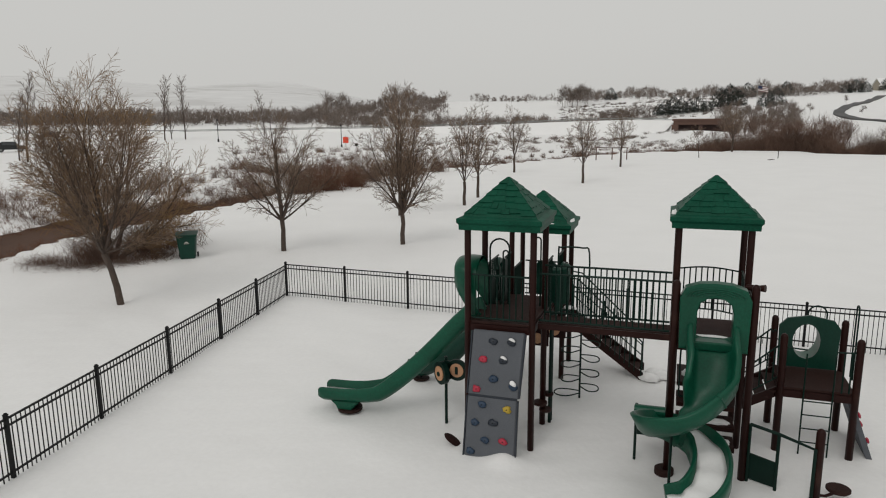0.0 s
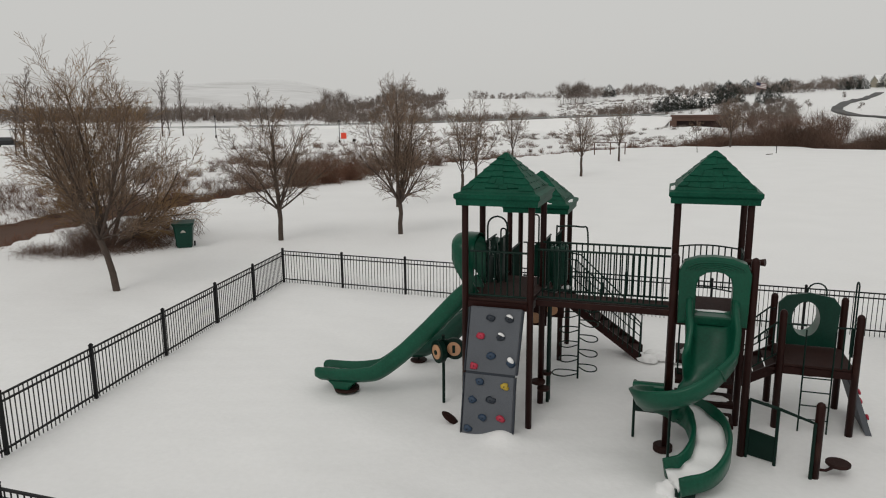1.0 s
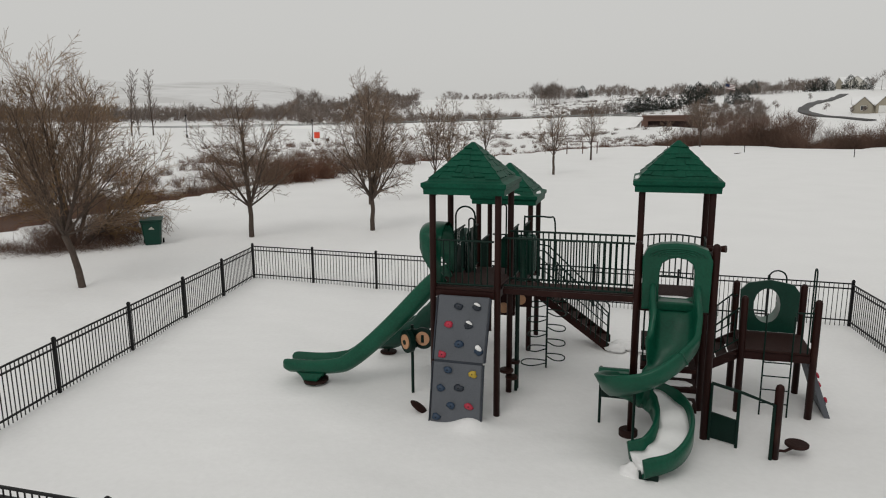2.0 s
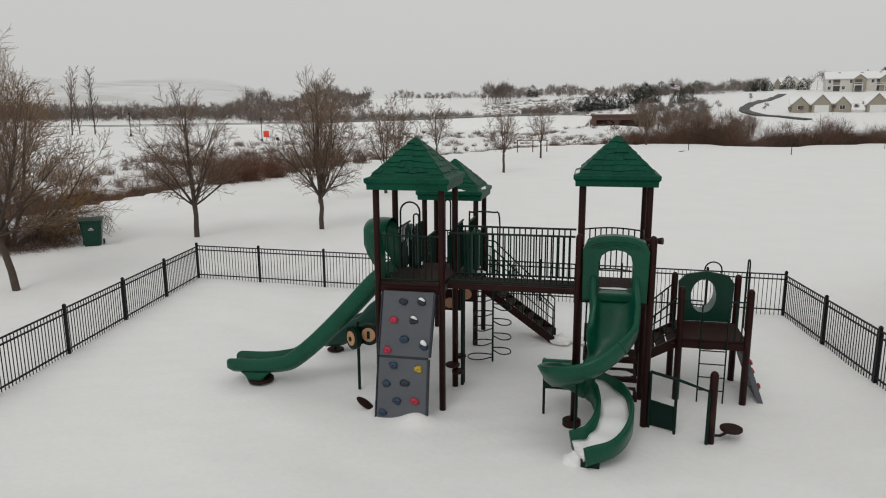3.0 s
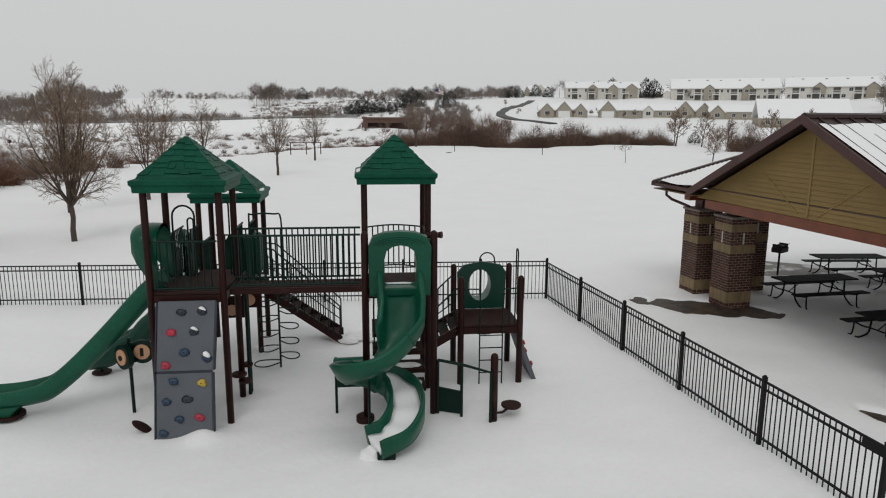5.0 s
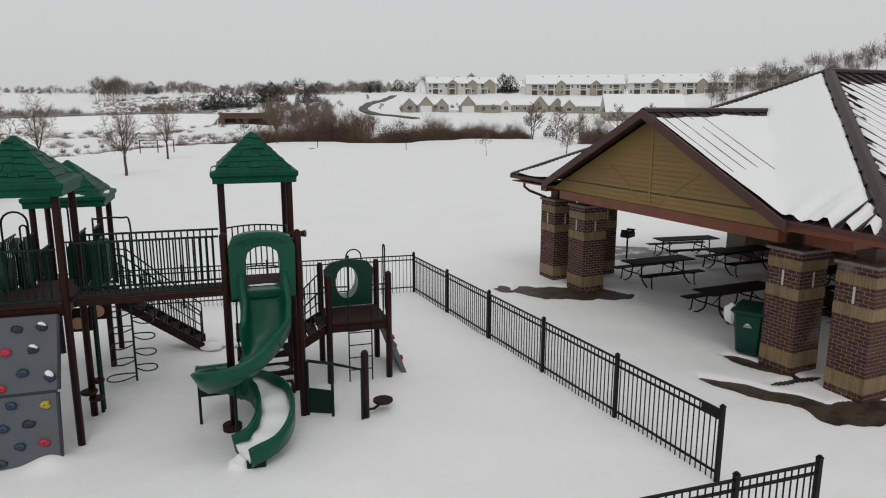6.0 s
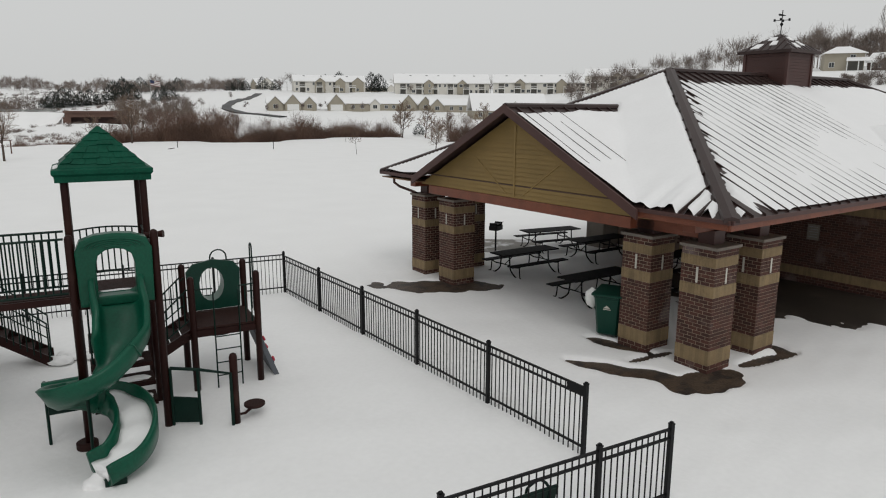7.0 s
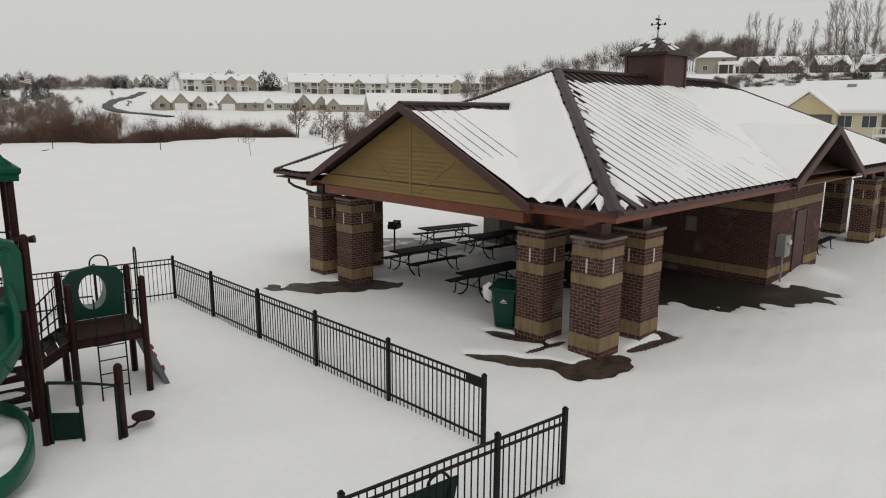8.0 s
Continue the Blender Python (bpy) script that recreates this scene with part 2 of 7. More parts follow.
# ---- ground ----
EDGE_A = [-60, -40.6, -36.9, -28.9, -23.6, -17.2, -13.5, -6.3, 2.6, 12.3, 18.4, 24.9, 30, 36, 44]
EDGE_R = [32, 36.6, 40.7, 46.6, 52.5, 64.5, 69, 83, 105, 123, 131, 124, 131, 138, 142]
PATCHES = [(13.75, 15.5, 1.95, 0.70, -40), (12.35, 7.15, 1.50, 0.30, -68), (12.95, 5.95, 0.85, 0.50, -20), (15.45, 5.72, 0.95, 0.17, -12), (21.75, 5.2, 2.25, 1.1, -38), (20.2, 19.0, 1.6, 1.2, -15), (13.5, 8.45, 0.95, 0.22, -82), (21.2, 8.2, 2.4, 3.6, 12), (16.15, 5.9, 0.22, 0.42, -20), (13.4, 7.52, 0.68, 0.12, -10)]


def wave(x, y, s, seed):
    """Cheap smooth noise, about -1 to 1."""
    g = np.random.RandomState(seed)
    out = 0
    for _ in range(7):
        a, ph, k = g.uniform(0, 2 * math.pi), g.uniform(0, 2 * math.pi), g.uniform(0.6, 1.7) / s
        out = out + np.sin((x * math.cos(a) + y * math.sin(a)) * k * 2 * math.pi + ph)
    return out / 4.0


def ground_z(x, y, holes=True):
    x, y = np.asarray(x, float), np.asarray(y, float)
    r, a = np.hypot(x, y), np.degrees(np.arctan2(x, y))
    side = smoothstep(-20, -7, a) * (1 - smoothstep(100, 125, a))
    shift = np.interp(a, [-14, 0, 14, 22], [200, 130, 60, 0])
    prof = np.interp(r - shift, [0, 155, 200, 245, 300, 360, 450, 700, 6000], [0, 0, 2.5, 5.2, 9.0, 13.6, 17.5, 20, 20])
    hill = np.interp(r, [0, 110, 190, 260, 420, 6000], [0, 0, 14.5, 19.5, 26, 26])
    turn = smoothstep(47, 66, a)
    z = (prof * (1 - turn) + hill * turn) * side
    left = np.interp(r, [0, 150, 300, 500, 900, 1500, 2600, 6000], [0, 0.2, 1.0, 2.6, 4, 26, 130, 150])
    front = smoothstep(-110, -80, a)
    z = z + left * (1 - side) * front * (1 + 0.25 * wave(x, y, 1600, 5) * smoothstep(700, 1500, r))
    edge = np.interp(a, EDGE_A, EDGE_R)
    u = r - edge
    gate = smoothstep(-75, -60, a) * (1 - smoothstep(38, 46, a))
    west = 1 - smoothstep(-30, -16, a)
    z = z - gate * (1.1 * smoothstep(0.0, 4, u) * (1 - west) + 0.75 * smoothstep(-0.3, 1.2, u) * west) * (1 - smoothstep(6 + 3 * west, 10 + 2.5 * west, u))
    z = z + 0.35 * wave(x, y, 18, 3) * smoothstep(6, 14, u) * gate
    z = z + 0.22 * wave(x, y, 45, 4) * smoothstep(35, 80, r) + 0.9 * wave(x, y, 120, 6) * smoothstep(200, 320, r) * side
    z = z + 0.022 * wave(x, y, 2.6, 1) + 0.008 * wave(x, y, 0.8, 2)
    for cx, cy, h, w in ((-0.26, 11.25, 0.15, 0.32), (25.7, 4.8, 0.30, 0.8), (2.55, 11.2, -0.09, 0.7), (2.7, 9.7, 0.05, 0.5), (0.5, 13.2, -0.05, 0.6), (-4.0, 13.3, -0.05, 0.8), (13.9, 5.9, -0.05, 0.7), (15.75, 6.0, 0.05, 0.3)):
        z = z + h * np.exp(-((x - cx) ** 2 + (y - cy) ** 2) / (w * w))
    z = z - 0.06 * np.exp(-((x - 1.5) ** 2 + (y - 11.5) ** 2) / 30.0)
    z = z + 2.1 * np.exp(-(((a - 13.6) / 4.2) ** 4) - ((r - 176) / 14) ** 2)
    if holes:
        for cx, cy, p, q, rot in PATCHES:
            c, s = math.cos(radians(rot)), math.sin(radians(rot))
            dx, dy = x - cx, y - cy
            d = np.hypot((dx * c + dy * s) / p, (-dx * s + dy * c) / q) + 0.20 * wave(x, y, 1.3, 8) + 0.09 * wave(x, y, 0.5, 9)
            z = z - 0.14 * (1 - smoothstep(0.75, 1.25, d))
    return z


def gz(x, y):
    return float(ground_z(x, y, False))


RINGS = np.concatenate([[0.3], np.geomspace(0.8, 9, 60), np.geomspace(9.1, 26, 210), np.geomspace(26.4, 5600, 150)])
ANG = np.radians(np.concatenate([np.arange(-65, 100, 0.3), np.arange(100, 295, 3.0)]))
gx, gy = (RINGS[:, None] * np.sin(ANG)[None]).ravel(), (RINGS[:, None] * np.cos(ANG)[None]).ravel()
gverts = np.stack([gx, gy, ground_z(gx, gy)], 1).tolist()
na, nr = len(ANG), len(RINGS)
gfaces = [(i * na + j, i * na + (j + 1) % na, (i + 1) * na + (j + 1) % na, (i + 1) * na + j) for i in range(nr - 1) for j in range(na)]
gfaces.append(tuple(range(na))[::-1])
ground = part("ground", (gverts, [f[::-1] for f in gfaces]), SNOW, None, "snow-covered park lawn and fields", True)
tagged(ground, category="ground", kind="structure")
ground.data.materials.append(HILL)
far_ring = int(np.searchsorted(RINGS, 1150))
for poly in ground.data.polygons:
    if far_ring * na <= poly.index < (nr - 1) * na:
        poly.material_index = 1

for i, (cx, cy, p, q, rot) in enumerate(PATCHES):
    bm = bmesh.new()
    ring = [bm.verts.new((1.5 * p * math.cos(k * math.pi / 16), 1.6 * q * math.sin(k * math.pi / 16), 0.0)) for k in range(32)]
    mid = bm.verts.new((0, 0, 0.015))
    for k in range(32):
        bm.faces.new((ring[k], ring[(k + 1) % 32], mid))
    # patch 4 is bare ground given the shade-darkened concrete colour
    patch = part("bare_ground", bm, PAVING if i == 5 else CONCRETE_SHADE if i in (4, 7) else MULCH, None)
    patch.matrix_world = pose(cx, cy, -0.055, 0, 0, rot)
    tagged(patch, "wet bare ground showing through melted snow" if i not in (4, 5, 7) else "slab with patches of snow, its wet concrete toned for shade", "bare ground", kind="structure")


bm = bmesh.new()
prev = None
for az in np.arange(-62, -29, 1.0):
    e = float(np.interp(az, EDGE_A, EDGE_R))
    row = [bm.verts.new((q * math.sin(radians(az)), q * math.cos(radians(az)), -0.40 - 0.3 * smoothstep(-33, -29, az))) for q in (e - 1.0, e + 11.5)]
    if prev:
        bm.faces.new((prev[0], row[0], row[1], prev[1]))
    prev = row
tagged(part("creek", bm, WATER, None, "muddy brown creek between snowy banks"), category="water", kind="structure")


# ---- play structure: local x along the bridge, y away from the gate ----
play = thing("play_structure", pose(0.21, 11.81, 0, 0, 0, -12), "green and brown playground climbing frame with three roofed towers in snow", "play structure")
U = 1.25
D1, D2, D3, D4 = 2.43, 1.64, 2.43, 1.24


def post(x, y, top, r=0.062, mt=BROWN):
    return part("post", tubed([(x, y, -0.15), (x, y, top)], r, 14, dome=True), mt, play, smooth=True)


for x in (-U, 0):
    for y in (0, U):
        post(x, y, 4.28)
    for y in (3 * U, 4 * U):
        post(x, y, 3.62)
for x in (2 * U, 3 * U):
    post(x, 0, 3.42, 0.066)
    for y in (U, 2 * U):
        post(x, y, 4.28)
for x in (4.45, 5.70):
    for y in (1.37, 2.60):
        post(x, y, 2.22, 0.066)


def tower_roof(cx, cy, z, seed):
    rnd = random.Random(seed)
    bm = bmesh.new()
    rings = []
    for half, h in ((0.76, 0.0), (0.765, 0.10), (0.80, 0.14), (0.80, 0.21), (0.70, 0.245), (0.67, 0.30), (0.66, 0.30), (0.05, 0.90), (0.03, 0.93)):
        rings.append([bm.verts.new((cx + sx * half, cy + sy * half, z + h)) for sx, sy in ((-1, -1), (1, -1), (1, 1), (-1, 1))])
    for a, b in zip(rings, rings[1:]):
        for k in range(4):
            bm.faces.new((a[k], a[(k + 1) % 4], b[(k + 1) % 4], b[k]))
    bm.faces.new(rings[-1])
    bm.faces.new(rings[0][::-1])
    roof = part("roof", bm, ROOFGREEN, play, "moulded green pyramid roof with a deep eave band")
    for side in range(4):
        rot = Matrix.Translation((cx, cy, z)) @ Matrix.Rotation(side * math.pi / 2, 4, "Z")
        tilt = Vector((0, -0.6, 0.61)).normalized()
        for row in range(6):
            f0, f1 = row / 6, (row + 1.1) / 6
            w0, w1 = 0.66 * (1 - f0 * 0.92), 0.66 * (1 - f1 * 0.92)
            y0, y1 = -0.66 + 0.61 * f0, -0.66 + 0.61 * f1
            z0, z1 = 0.30 + 0.60 * f0, 0.30 + 0.60 * f1
            cuts = [-1.0]
            while cuts[-1] < 0.8:
                cuts.append(cuts[-1] + rnd.uniform(0.12, 0.30) / w0)
            cuts[-1] = 1.0
            bm = bmesh.new()
            for a, b in zip(cuts, cuts[1:]):
                lift, drop = rnd.uniform(0.010, 0.026), rnd.uniform(-0.02, 0.035)
                ga, gb = a + 0.003 / w0, b - 0.003 / w0
                skew = drop + rnd.uniform(-0.015, 0.015)
                lo = [Vector((ga * w0, y0 - drop * 0.7, z0 - drop * 0.7)), Vector((gb * w0, y0 - skew * 0.7, z0 - skew * 0.7))]
                hi = [Vector((gb * w1, y1, z1)), Vector((ga * w1, y1, z1))]
                base = [bm.verts.new(rot @ p) for p in lo + hi]
                topv = [bm.verts.new(rot @ (p + tilt * lift)) for p in lo] + [bm.verts.new(rot @ (p + tilt * 0.004)) for p in hi]
                bm.faces.new(topv)
                for k in range(4):
                    bm.faces.new((base[k], base[(k + 1) % 4], topv[(k + 1) % 4], topv[k]))
            part("shingle_course", bm, ROOFGREEN, roof)
    return roof


tower_roof(-U / 2, U / 2, 4.20, 1)
tower_roof(-U / 2, 3.5 * U, 3.55, 2)
tower_roof(2.5 * U, 1.5 * U, 4.20, 3)


def deck(x0, x1, y0, y1, z):
    part("deck", boxed(x0, x1, y0, y1, z - 0.05, z, 0.008), DECK, play, "perforated brown deck with thin snow")
    bm = bmesh.new()
    for a in ((x0, x1, y0 - 0.02, y0 + 0.02), (x0, x1, y1 - 0.02, y1 + 0.02), (x0 - 0.02, x0 + 0.02, y0 + 0.03, y1 - 0.03), (x1 - 0.02, x1 + 0.02, y0 + 0.03, y1 - 0.03)):
        box(bm, *a, z - 0.19, z - 0.052)
    part("deck_skirt", bm, BROWN, play)


deck(-U, 0, 0, U, D1)
deck(-U, 0, U + 0.04, 2 * U, D1 - 0.21)
deck(-U, 0, 2 * U + 0.04, 3 * U - 0.04, D1 - 0.42)
deck(-U, 0, 3 * U, 4 * U, D2)
deck(2 * U, 3 * U, 0, U - 0.03, D3)
deck(2 * U, 3 * U, U + 0.03, 2 * U, D3 - 0.30)
deck(4.45, 5.70, 1.37, 2.60, D4)
part("bridge_deck", boxed(0.06, 2 * U - 0.06, 0.25, 0.78, D1 - 0.06, D1, 0.008), DECK, play, "brown perforated bridge deck")
for y in (0.22, 0.80):
    part("bridge_beam", boxed(0.06, 2 * U - 0.06, y - 0.022, y + 0.022, D1 - 0.12, D1 - 0.01, 0.006), BROWN, play)

BARMESH = {}


def bar(x, y, z0, z1, r=0.0145, mt=DARKGREEN, name="bar"):
    key = (round(z1 - z0, 3), r, mt.name)
    if key not in BARMESH:
        ob = part(name, tubed([(0, 0, 0), (0, 0, z1 - z0)], r, 6), mt, play)
        BARMESH[key] = ob.data
    else:
        ob = new(name, BARMESH[key])
        ob.parent = play
    ob.location = (x, y, z0)
    return ob


def barrier(p, q, z0, z1, step=0.105, rails=(0.0, 1.0), r=0.0145, mt=DARKGREEN, rail_r=0.02):
    p, q = Vector((*p, 0)), Vector((*q, 0))
    n = max(1, round((q - p).length / step))
    for f in rails:
        z = z0 + (z1 - z0) * f
        part("rail", tubed([p + Vector((0, 0, z)), q + Vector((0, 0, z))], rail_r, 8), mt, play)
    for i in range(1, n):
        c = p.lerp(q, i / n)
        bar(c.x, c.y, z0, z1, r, mt)


# bridge rails
barrier((0.08, 0.23), (2.42, 0.23), D1 + 0.05, D1 + 0.95, 0.105, (0.0, 1.0))
barrier((0.08, 0.80), (2.42, 0.80), D1 + 0.05, D1 + 0.99, 0.105, (0.0, 1.0))
# first tower
barrier((-U + 0.08, 0.03), (-0.08, 0.03), D1 + 0.06, D1 + 0.90, 0.125)
barrier((0, U + 0.08), (0, 2 * U - 0.35), D1 - 0.12, D1 + 0.90, 0.085)
barrier((-U, U + 0.08), (-U, 2 * U - 0.1), D1 - 0.12, D1 + 0.80, 0.105)
barrier((-U, 2 * U + 0.55), (-U, 3 * U - 0.08), D1 - 0.32, D1 + 0.62, 0.105)
barrier((0, 2 * U + 0.45), (0, 3 * U - 0.08), D1 - 0.32, D1 + 0.75, 0.085)
barrier((-U + 0.08, 4 * U), (-0.08, 4 * U), D2 + 0.08, D2 + 0.95, 0.105)
barrier((-U, 3 * U + 0.08), (-U, 4 * U - 0.08), D2 + 0.08, D2 + 0.95, 0.105)
# solid panels round the middle decks
def round_panel(axis, at, a0, a1, zb, zt, mt, label, thick=0.05):
    """An upright panel with a rounded top and softened rim."""
    c, half = (a0 + a1) / 2, (a1 - a0) / 2
    rise = min(half, 0.22)
    prof = [(a0, zb), (a1, zb)] + [(c + half * math.cos(math.pi * i / 10), zt - rise + rise * math.sin(math.pi * i / 10)) for i in range(11)]
    bm = bmesh.new()
    slab(bm, [(at, a, z) if axis == "x" else (a, at, z) for a, z in prof], (thick, 0, 0) if axis == "x" else (0, thick, 0))
    bmesh.ops.recalc_face_normals(bm, faces=bm.faces)
    bmesh.ops.bevel(bm, geom=[e for e in bm.edges if len(e.link_faces) == 2 and any(len(f.verts) > 8 for f in e.link_faces)], offset=0.015, segments=2, affect="EDGES")
    return part("barrier_panel", bm, mt, play, label)


round_panel("x", -U + 0.05, U + 0.10, U + 0.55, 2.20, 2.95, DARKGREEN, "dark upright plastic panel")
round_panel("x", 0.03, 3 * U - 0.95, 3 * U - 0.12, 2.05, 2.98, PINE, "solid dark green plastic panel")
round_panel("y", 4 * U - 0.06, -0.95, -0.30, D2 + 0.1, D2 + 0.98, PINE, "solid dark green plastic panel")
for y0 in (2 * U - 0.20, 2 * U + 0.12):
    round_panel("x", -U - 0.02, y0, y0 + 0.20, 2.02, 3.02, PINE, "rounded upright of the short slide's entry")
part("slide_entry_top", tubed(smooth_path([(-U - 0.02, 2 * U - 0.20, 2.90), (-U - 0.04, 2 * U - 0.1, 3.03), (-U - 0.05, 2 * U + 0.06, 3.07), (-U - 0.04, 2 * U + 0.22, 3.03), (-U - 0.02, 2 * U + 0.32, 2.90)], 4), 0.075, 12), PINE, play, "rounded green top of the short slide's entry")
for x, y, zb, zt in ((0.10, 3.05, 2.05, 2.92), (0.10, 3.35, 2.05, 2.92), (0.02, 2.55, 2.0, 3.0)):
    part("climbing_barrel", tubed([(x, y, zb), (x, y, zb + 0.03), (x, y, zt - 0.05), (x, y, zt)], [0.09, 0.115, 0.115, 0.07], 14), PINE, play, "dark green upright barrel")
part("hoop", tubed(arch(-0.955, 0.205, D1, 3.80, "x", U + 0.07), 0.019, 8), DARKGREEN, play)
part("hoop", tubed(arch(-0.84, 0.055, D1, 3.55, "x", U + 0.12), 0.017, 8), DARKGREEN, play)
part("hoop", tubed(arch(-0.17, 0.06, D1, 3.86, "x", U + 0.10), 0.017, 8), DARKGREEN, play)
part("hoop", tubed(smooth_path([(0.05, 2.62, 2.0), (0.05, 2.62, 3.3), (0.10, 2.70, 3.42), (0.55, 2.75, 3.42), (0.70, 2.76, 3.30), (0.70, 2.76, 2.2)], 4), 0.019, 8), DARKGREEN, play)
part("leaf_panel", slabbed([(-U + 0.16, U + 0.62, 2.2), (-U + 0.16, U + 0.92, 2.2), (-U + 0.16, U + 0.92, 2.7), (-U + 0.16, U + 0.75, 2.95), (-U + 0.16, U + 0.62, 2.9)], (0.03, 0, 0)), DARKGREEN, play, "dark pointed climbing panel")
part("leaf_panel", slabbed([(-U + 0.16, U + 0.95, 2.2), (-U + 0.16, U + 1.4, 2.2), (-U + 0.16, U + 1.4, 2.75), (-U + 0.16, U + 1.2, 3.15), (-U + 0.16, U + 1.0, 3.2)], (0.03, 0, 0)), DARKGREEN, play, "dark pointed climbing panel")
# third tower
barrier((2 * U, U + 0.08), (2 * U, 2 * U - 0.08), D3 + 0.08, D3 + 0.75)
barrier((3 * U, U + 0.08), (3 * U, 2 * U - 0.08), D3 + 0.08, D3 + 0.75)
barrier((3 * U, 0.10), (3 * U, U - 0.10), D3 + 0.08, D3 + 0.75)
bow = [(2 * U + 0.05 + i * 0.115, 2 * U + 0.28 * math.sin(math.pi * i / 10)) for i in range(11)]
for z in (D3 - 0.18, D3 + 0.72):
    part("rail", tubed([(x, y, z) for x, y in bow], 0.016, 8), DARKGREEN, play)
for x, y in bow[1:-1]:
    bar(x, y, D3 - 0.18, D3 + 0.72)
scope = part("telescope", tubed([(3.66, 0.62, 3.28), (3.86, 0.53, 3.30), (3.95, 0.49, 3.31)], [0.055, 0.05, 0.066], 12), BROWN, play, "short brown play telescope")
part("mount", tubed([(3.75, 0.6, 3.0), (3.75, 0.6, 3.28)], 0.02, 8), BROWN, scope)

# climbing wall
wall_n = Vector((0, -2.30, 0.47)).normalized()


def wall_pt(x, z, out=0.0):
    return Vector((x, -0.06 - 0.47 * (2.30 - z) / 2.30, z)) + wall_n * out


def wall_panel(x0a, x1a, za, x0b, x1b, zb, thick=0.085):
    """One moulded panel with softened rims, from height za to zb."""
    bm = slabbed([wall_pt(x0a, za), wall_pt(x1a, za), wall_pt(x1b, zb), wall_pt(x0b, zb)], wall_n * thick)
    bmesh.ops.bevel(bm, geom=list(bm.edges), offset=0.014, segments=2, affect="EDGES")
    return bm


climb = part("climbing_wall", wall_panel(-1.14, -0.17, 1.085, -1.10, -0.11, 2.29), ROCK, play, "grey moulded climbing wall with coloured holds")
part("lower_panel", wall_panel(-1.15, -0.18, -0.1, -1.14, -0.19, 1.065), ROCK, climb)
part("panel_seam", slabbed([wall_pt(-1.13, 1.04, 0.01), wall_pt(-0.20, 1.04, 0.01), wall_pt(-0.19, 1.11, 0.01), wall_pt(-1.13, 1.11, 0.01)], wall_n * 0.062), HOLD_DARK, climb)
for x0, x1, za, zb in ((-1.145, -1.105, 1.10, 2.27), (-0.165, -0.105, 1.10, 2.27), (-1.155, -1.145, -0.1, 1.05), (-0.175, -0.185, -0.1, 1.05)):
    s_ = 1 if x0 > -0.5 else -1
    part("edge_strip", slabbed([wall_pt(x0, za, 0.012), wall_pt(x0 + s_ * 0.022, za, 0.012), wall_pt(x1 + s_ * 0.022, zb, 0.012), wall_pt(x1, zb, 0.012)], wall_n * 0.085), HOLD_DARK, climb)
HOLDS = [(-0.69, 2.10, HOLD_DARK), (-0.35, 2.10, HOLD_DARK), (-0.87, 1.76, HOLD_RED), (-0.49, 1.76, HOLD_DARK), (-0.66, 1.41, HOLD_BLUE), (-0.29, 1.31, HOLD_BLUE), (-0.97, 1.20, HOLD_RED), (-0.85, 0.92, HOLD_BLUE), (-0.37, 0.88, HOLD_YELLOW), (-0.97, 0.57, HOLD_BLUE), (-0.62, 0.61, HOLD_DARK), (-0.75, 0.27, HOLD_BLUE), (-0.41, 0.29, HOLD_RED), (-1.03, 0.03, HOLD_BLUE)]


def hold(parent, c, n, mt, seed, s=1.0):
    rnd = random.Random(seed)
    bm = bmesh.new()
    bmesh.ops.create_icosphere(bm, subdivisions=2, radius=0.078 * s)
    q = n.to_track_quat("Z", "Y")
    k = Vector([rnd.uniform(-9, 9) for _ in range(3)])
    for v in bm.verts:
        w = 1 + 0.55 * noise.noise(v.co * 15 + k)
        v.co = q @ Vector((v.co.x * w * 1.1, v.co.y * w * 0.85, v.co.z * w * 0.5)) + c
    return part("hold", bm, mt, parent, smooth=True)


for i, (x, z, mt) in enumerate(HOLDS):
    hold(climb, wall_pt(x, z, 0.095), wall_n, mt, i)
    part("bolt", tubed([wall_pt(x, z, 0.12), wall_pt(x, z, 0.140)], 0.011, 8), BLACK, climb)
for i in (1, 3, 5):
    x, z, _ = HOLDS[i]
    bm = bmesh.new()
    bmesh.ops.create_icosphere(bm, subdivisions=2, radius=0.065)
    for v in bm.verts:
        v.co = Vector((v.co.x * 1.0, v.co.y * 0.6, v.co.z * (0.42 if i != 5 else 0.85) - 0.35 * (v.co.x - 0.03) - 0.25 * abs(v.co.x))) + wall_pt(x + 0.015, z + 0.055, 0.125)
    cap = part("snow_drift", bm, SNOW, None, "small cap of snow on a climbing hold", True)
    cap.matrix_world = play.matrix_world
    tagged(cap, category="snow")

# straight slide
TROUGH = [(-0.28, 0.30), (-0.25, 0.28), (-0.245, 0.08), (-0.16, 0.0), (0.16, 0.0), (0.245, 0.08), (0.25, 0.28), (0.28, 0.30), (0.33, 0.27), (0.33, 0.04), (0.20, -0.06), (-0.20, -0.06), (-0.33, 0.04), (-0.33, 0.27)]
line = smooth_path([(-1.10, 0.62, 2.42), (-1.35, 0.62, 2.26), (-2.08, 0.62, 1.48), (-2.71, 0.62, 0.86), (-3.23, 0.62, 0.44), (-3.55, 0.62, 0.32), (-4.0, 0.62, 0.26), (-4.66, 0.62, 0.235)], 5)
line += [Vector((x, 0.62, 0.235)) for x in (-4.72, -4.765, -4.79)]
bm = bmesh.new()


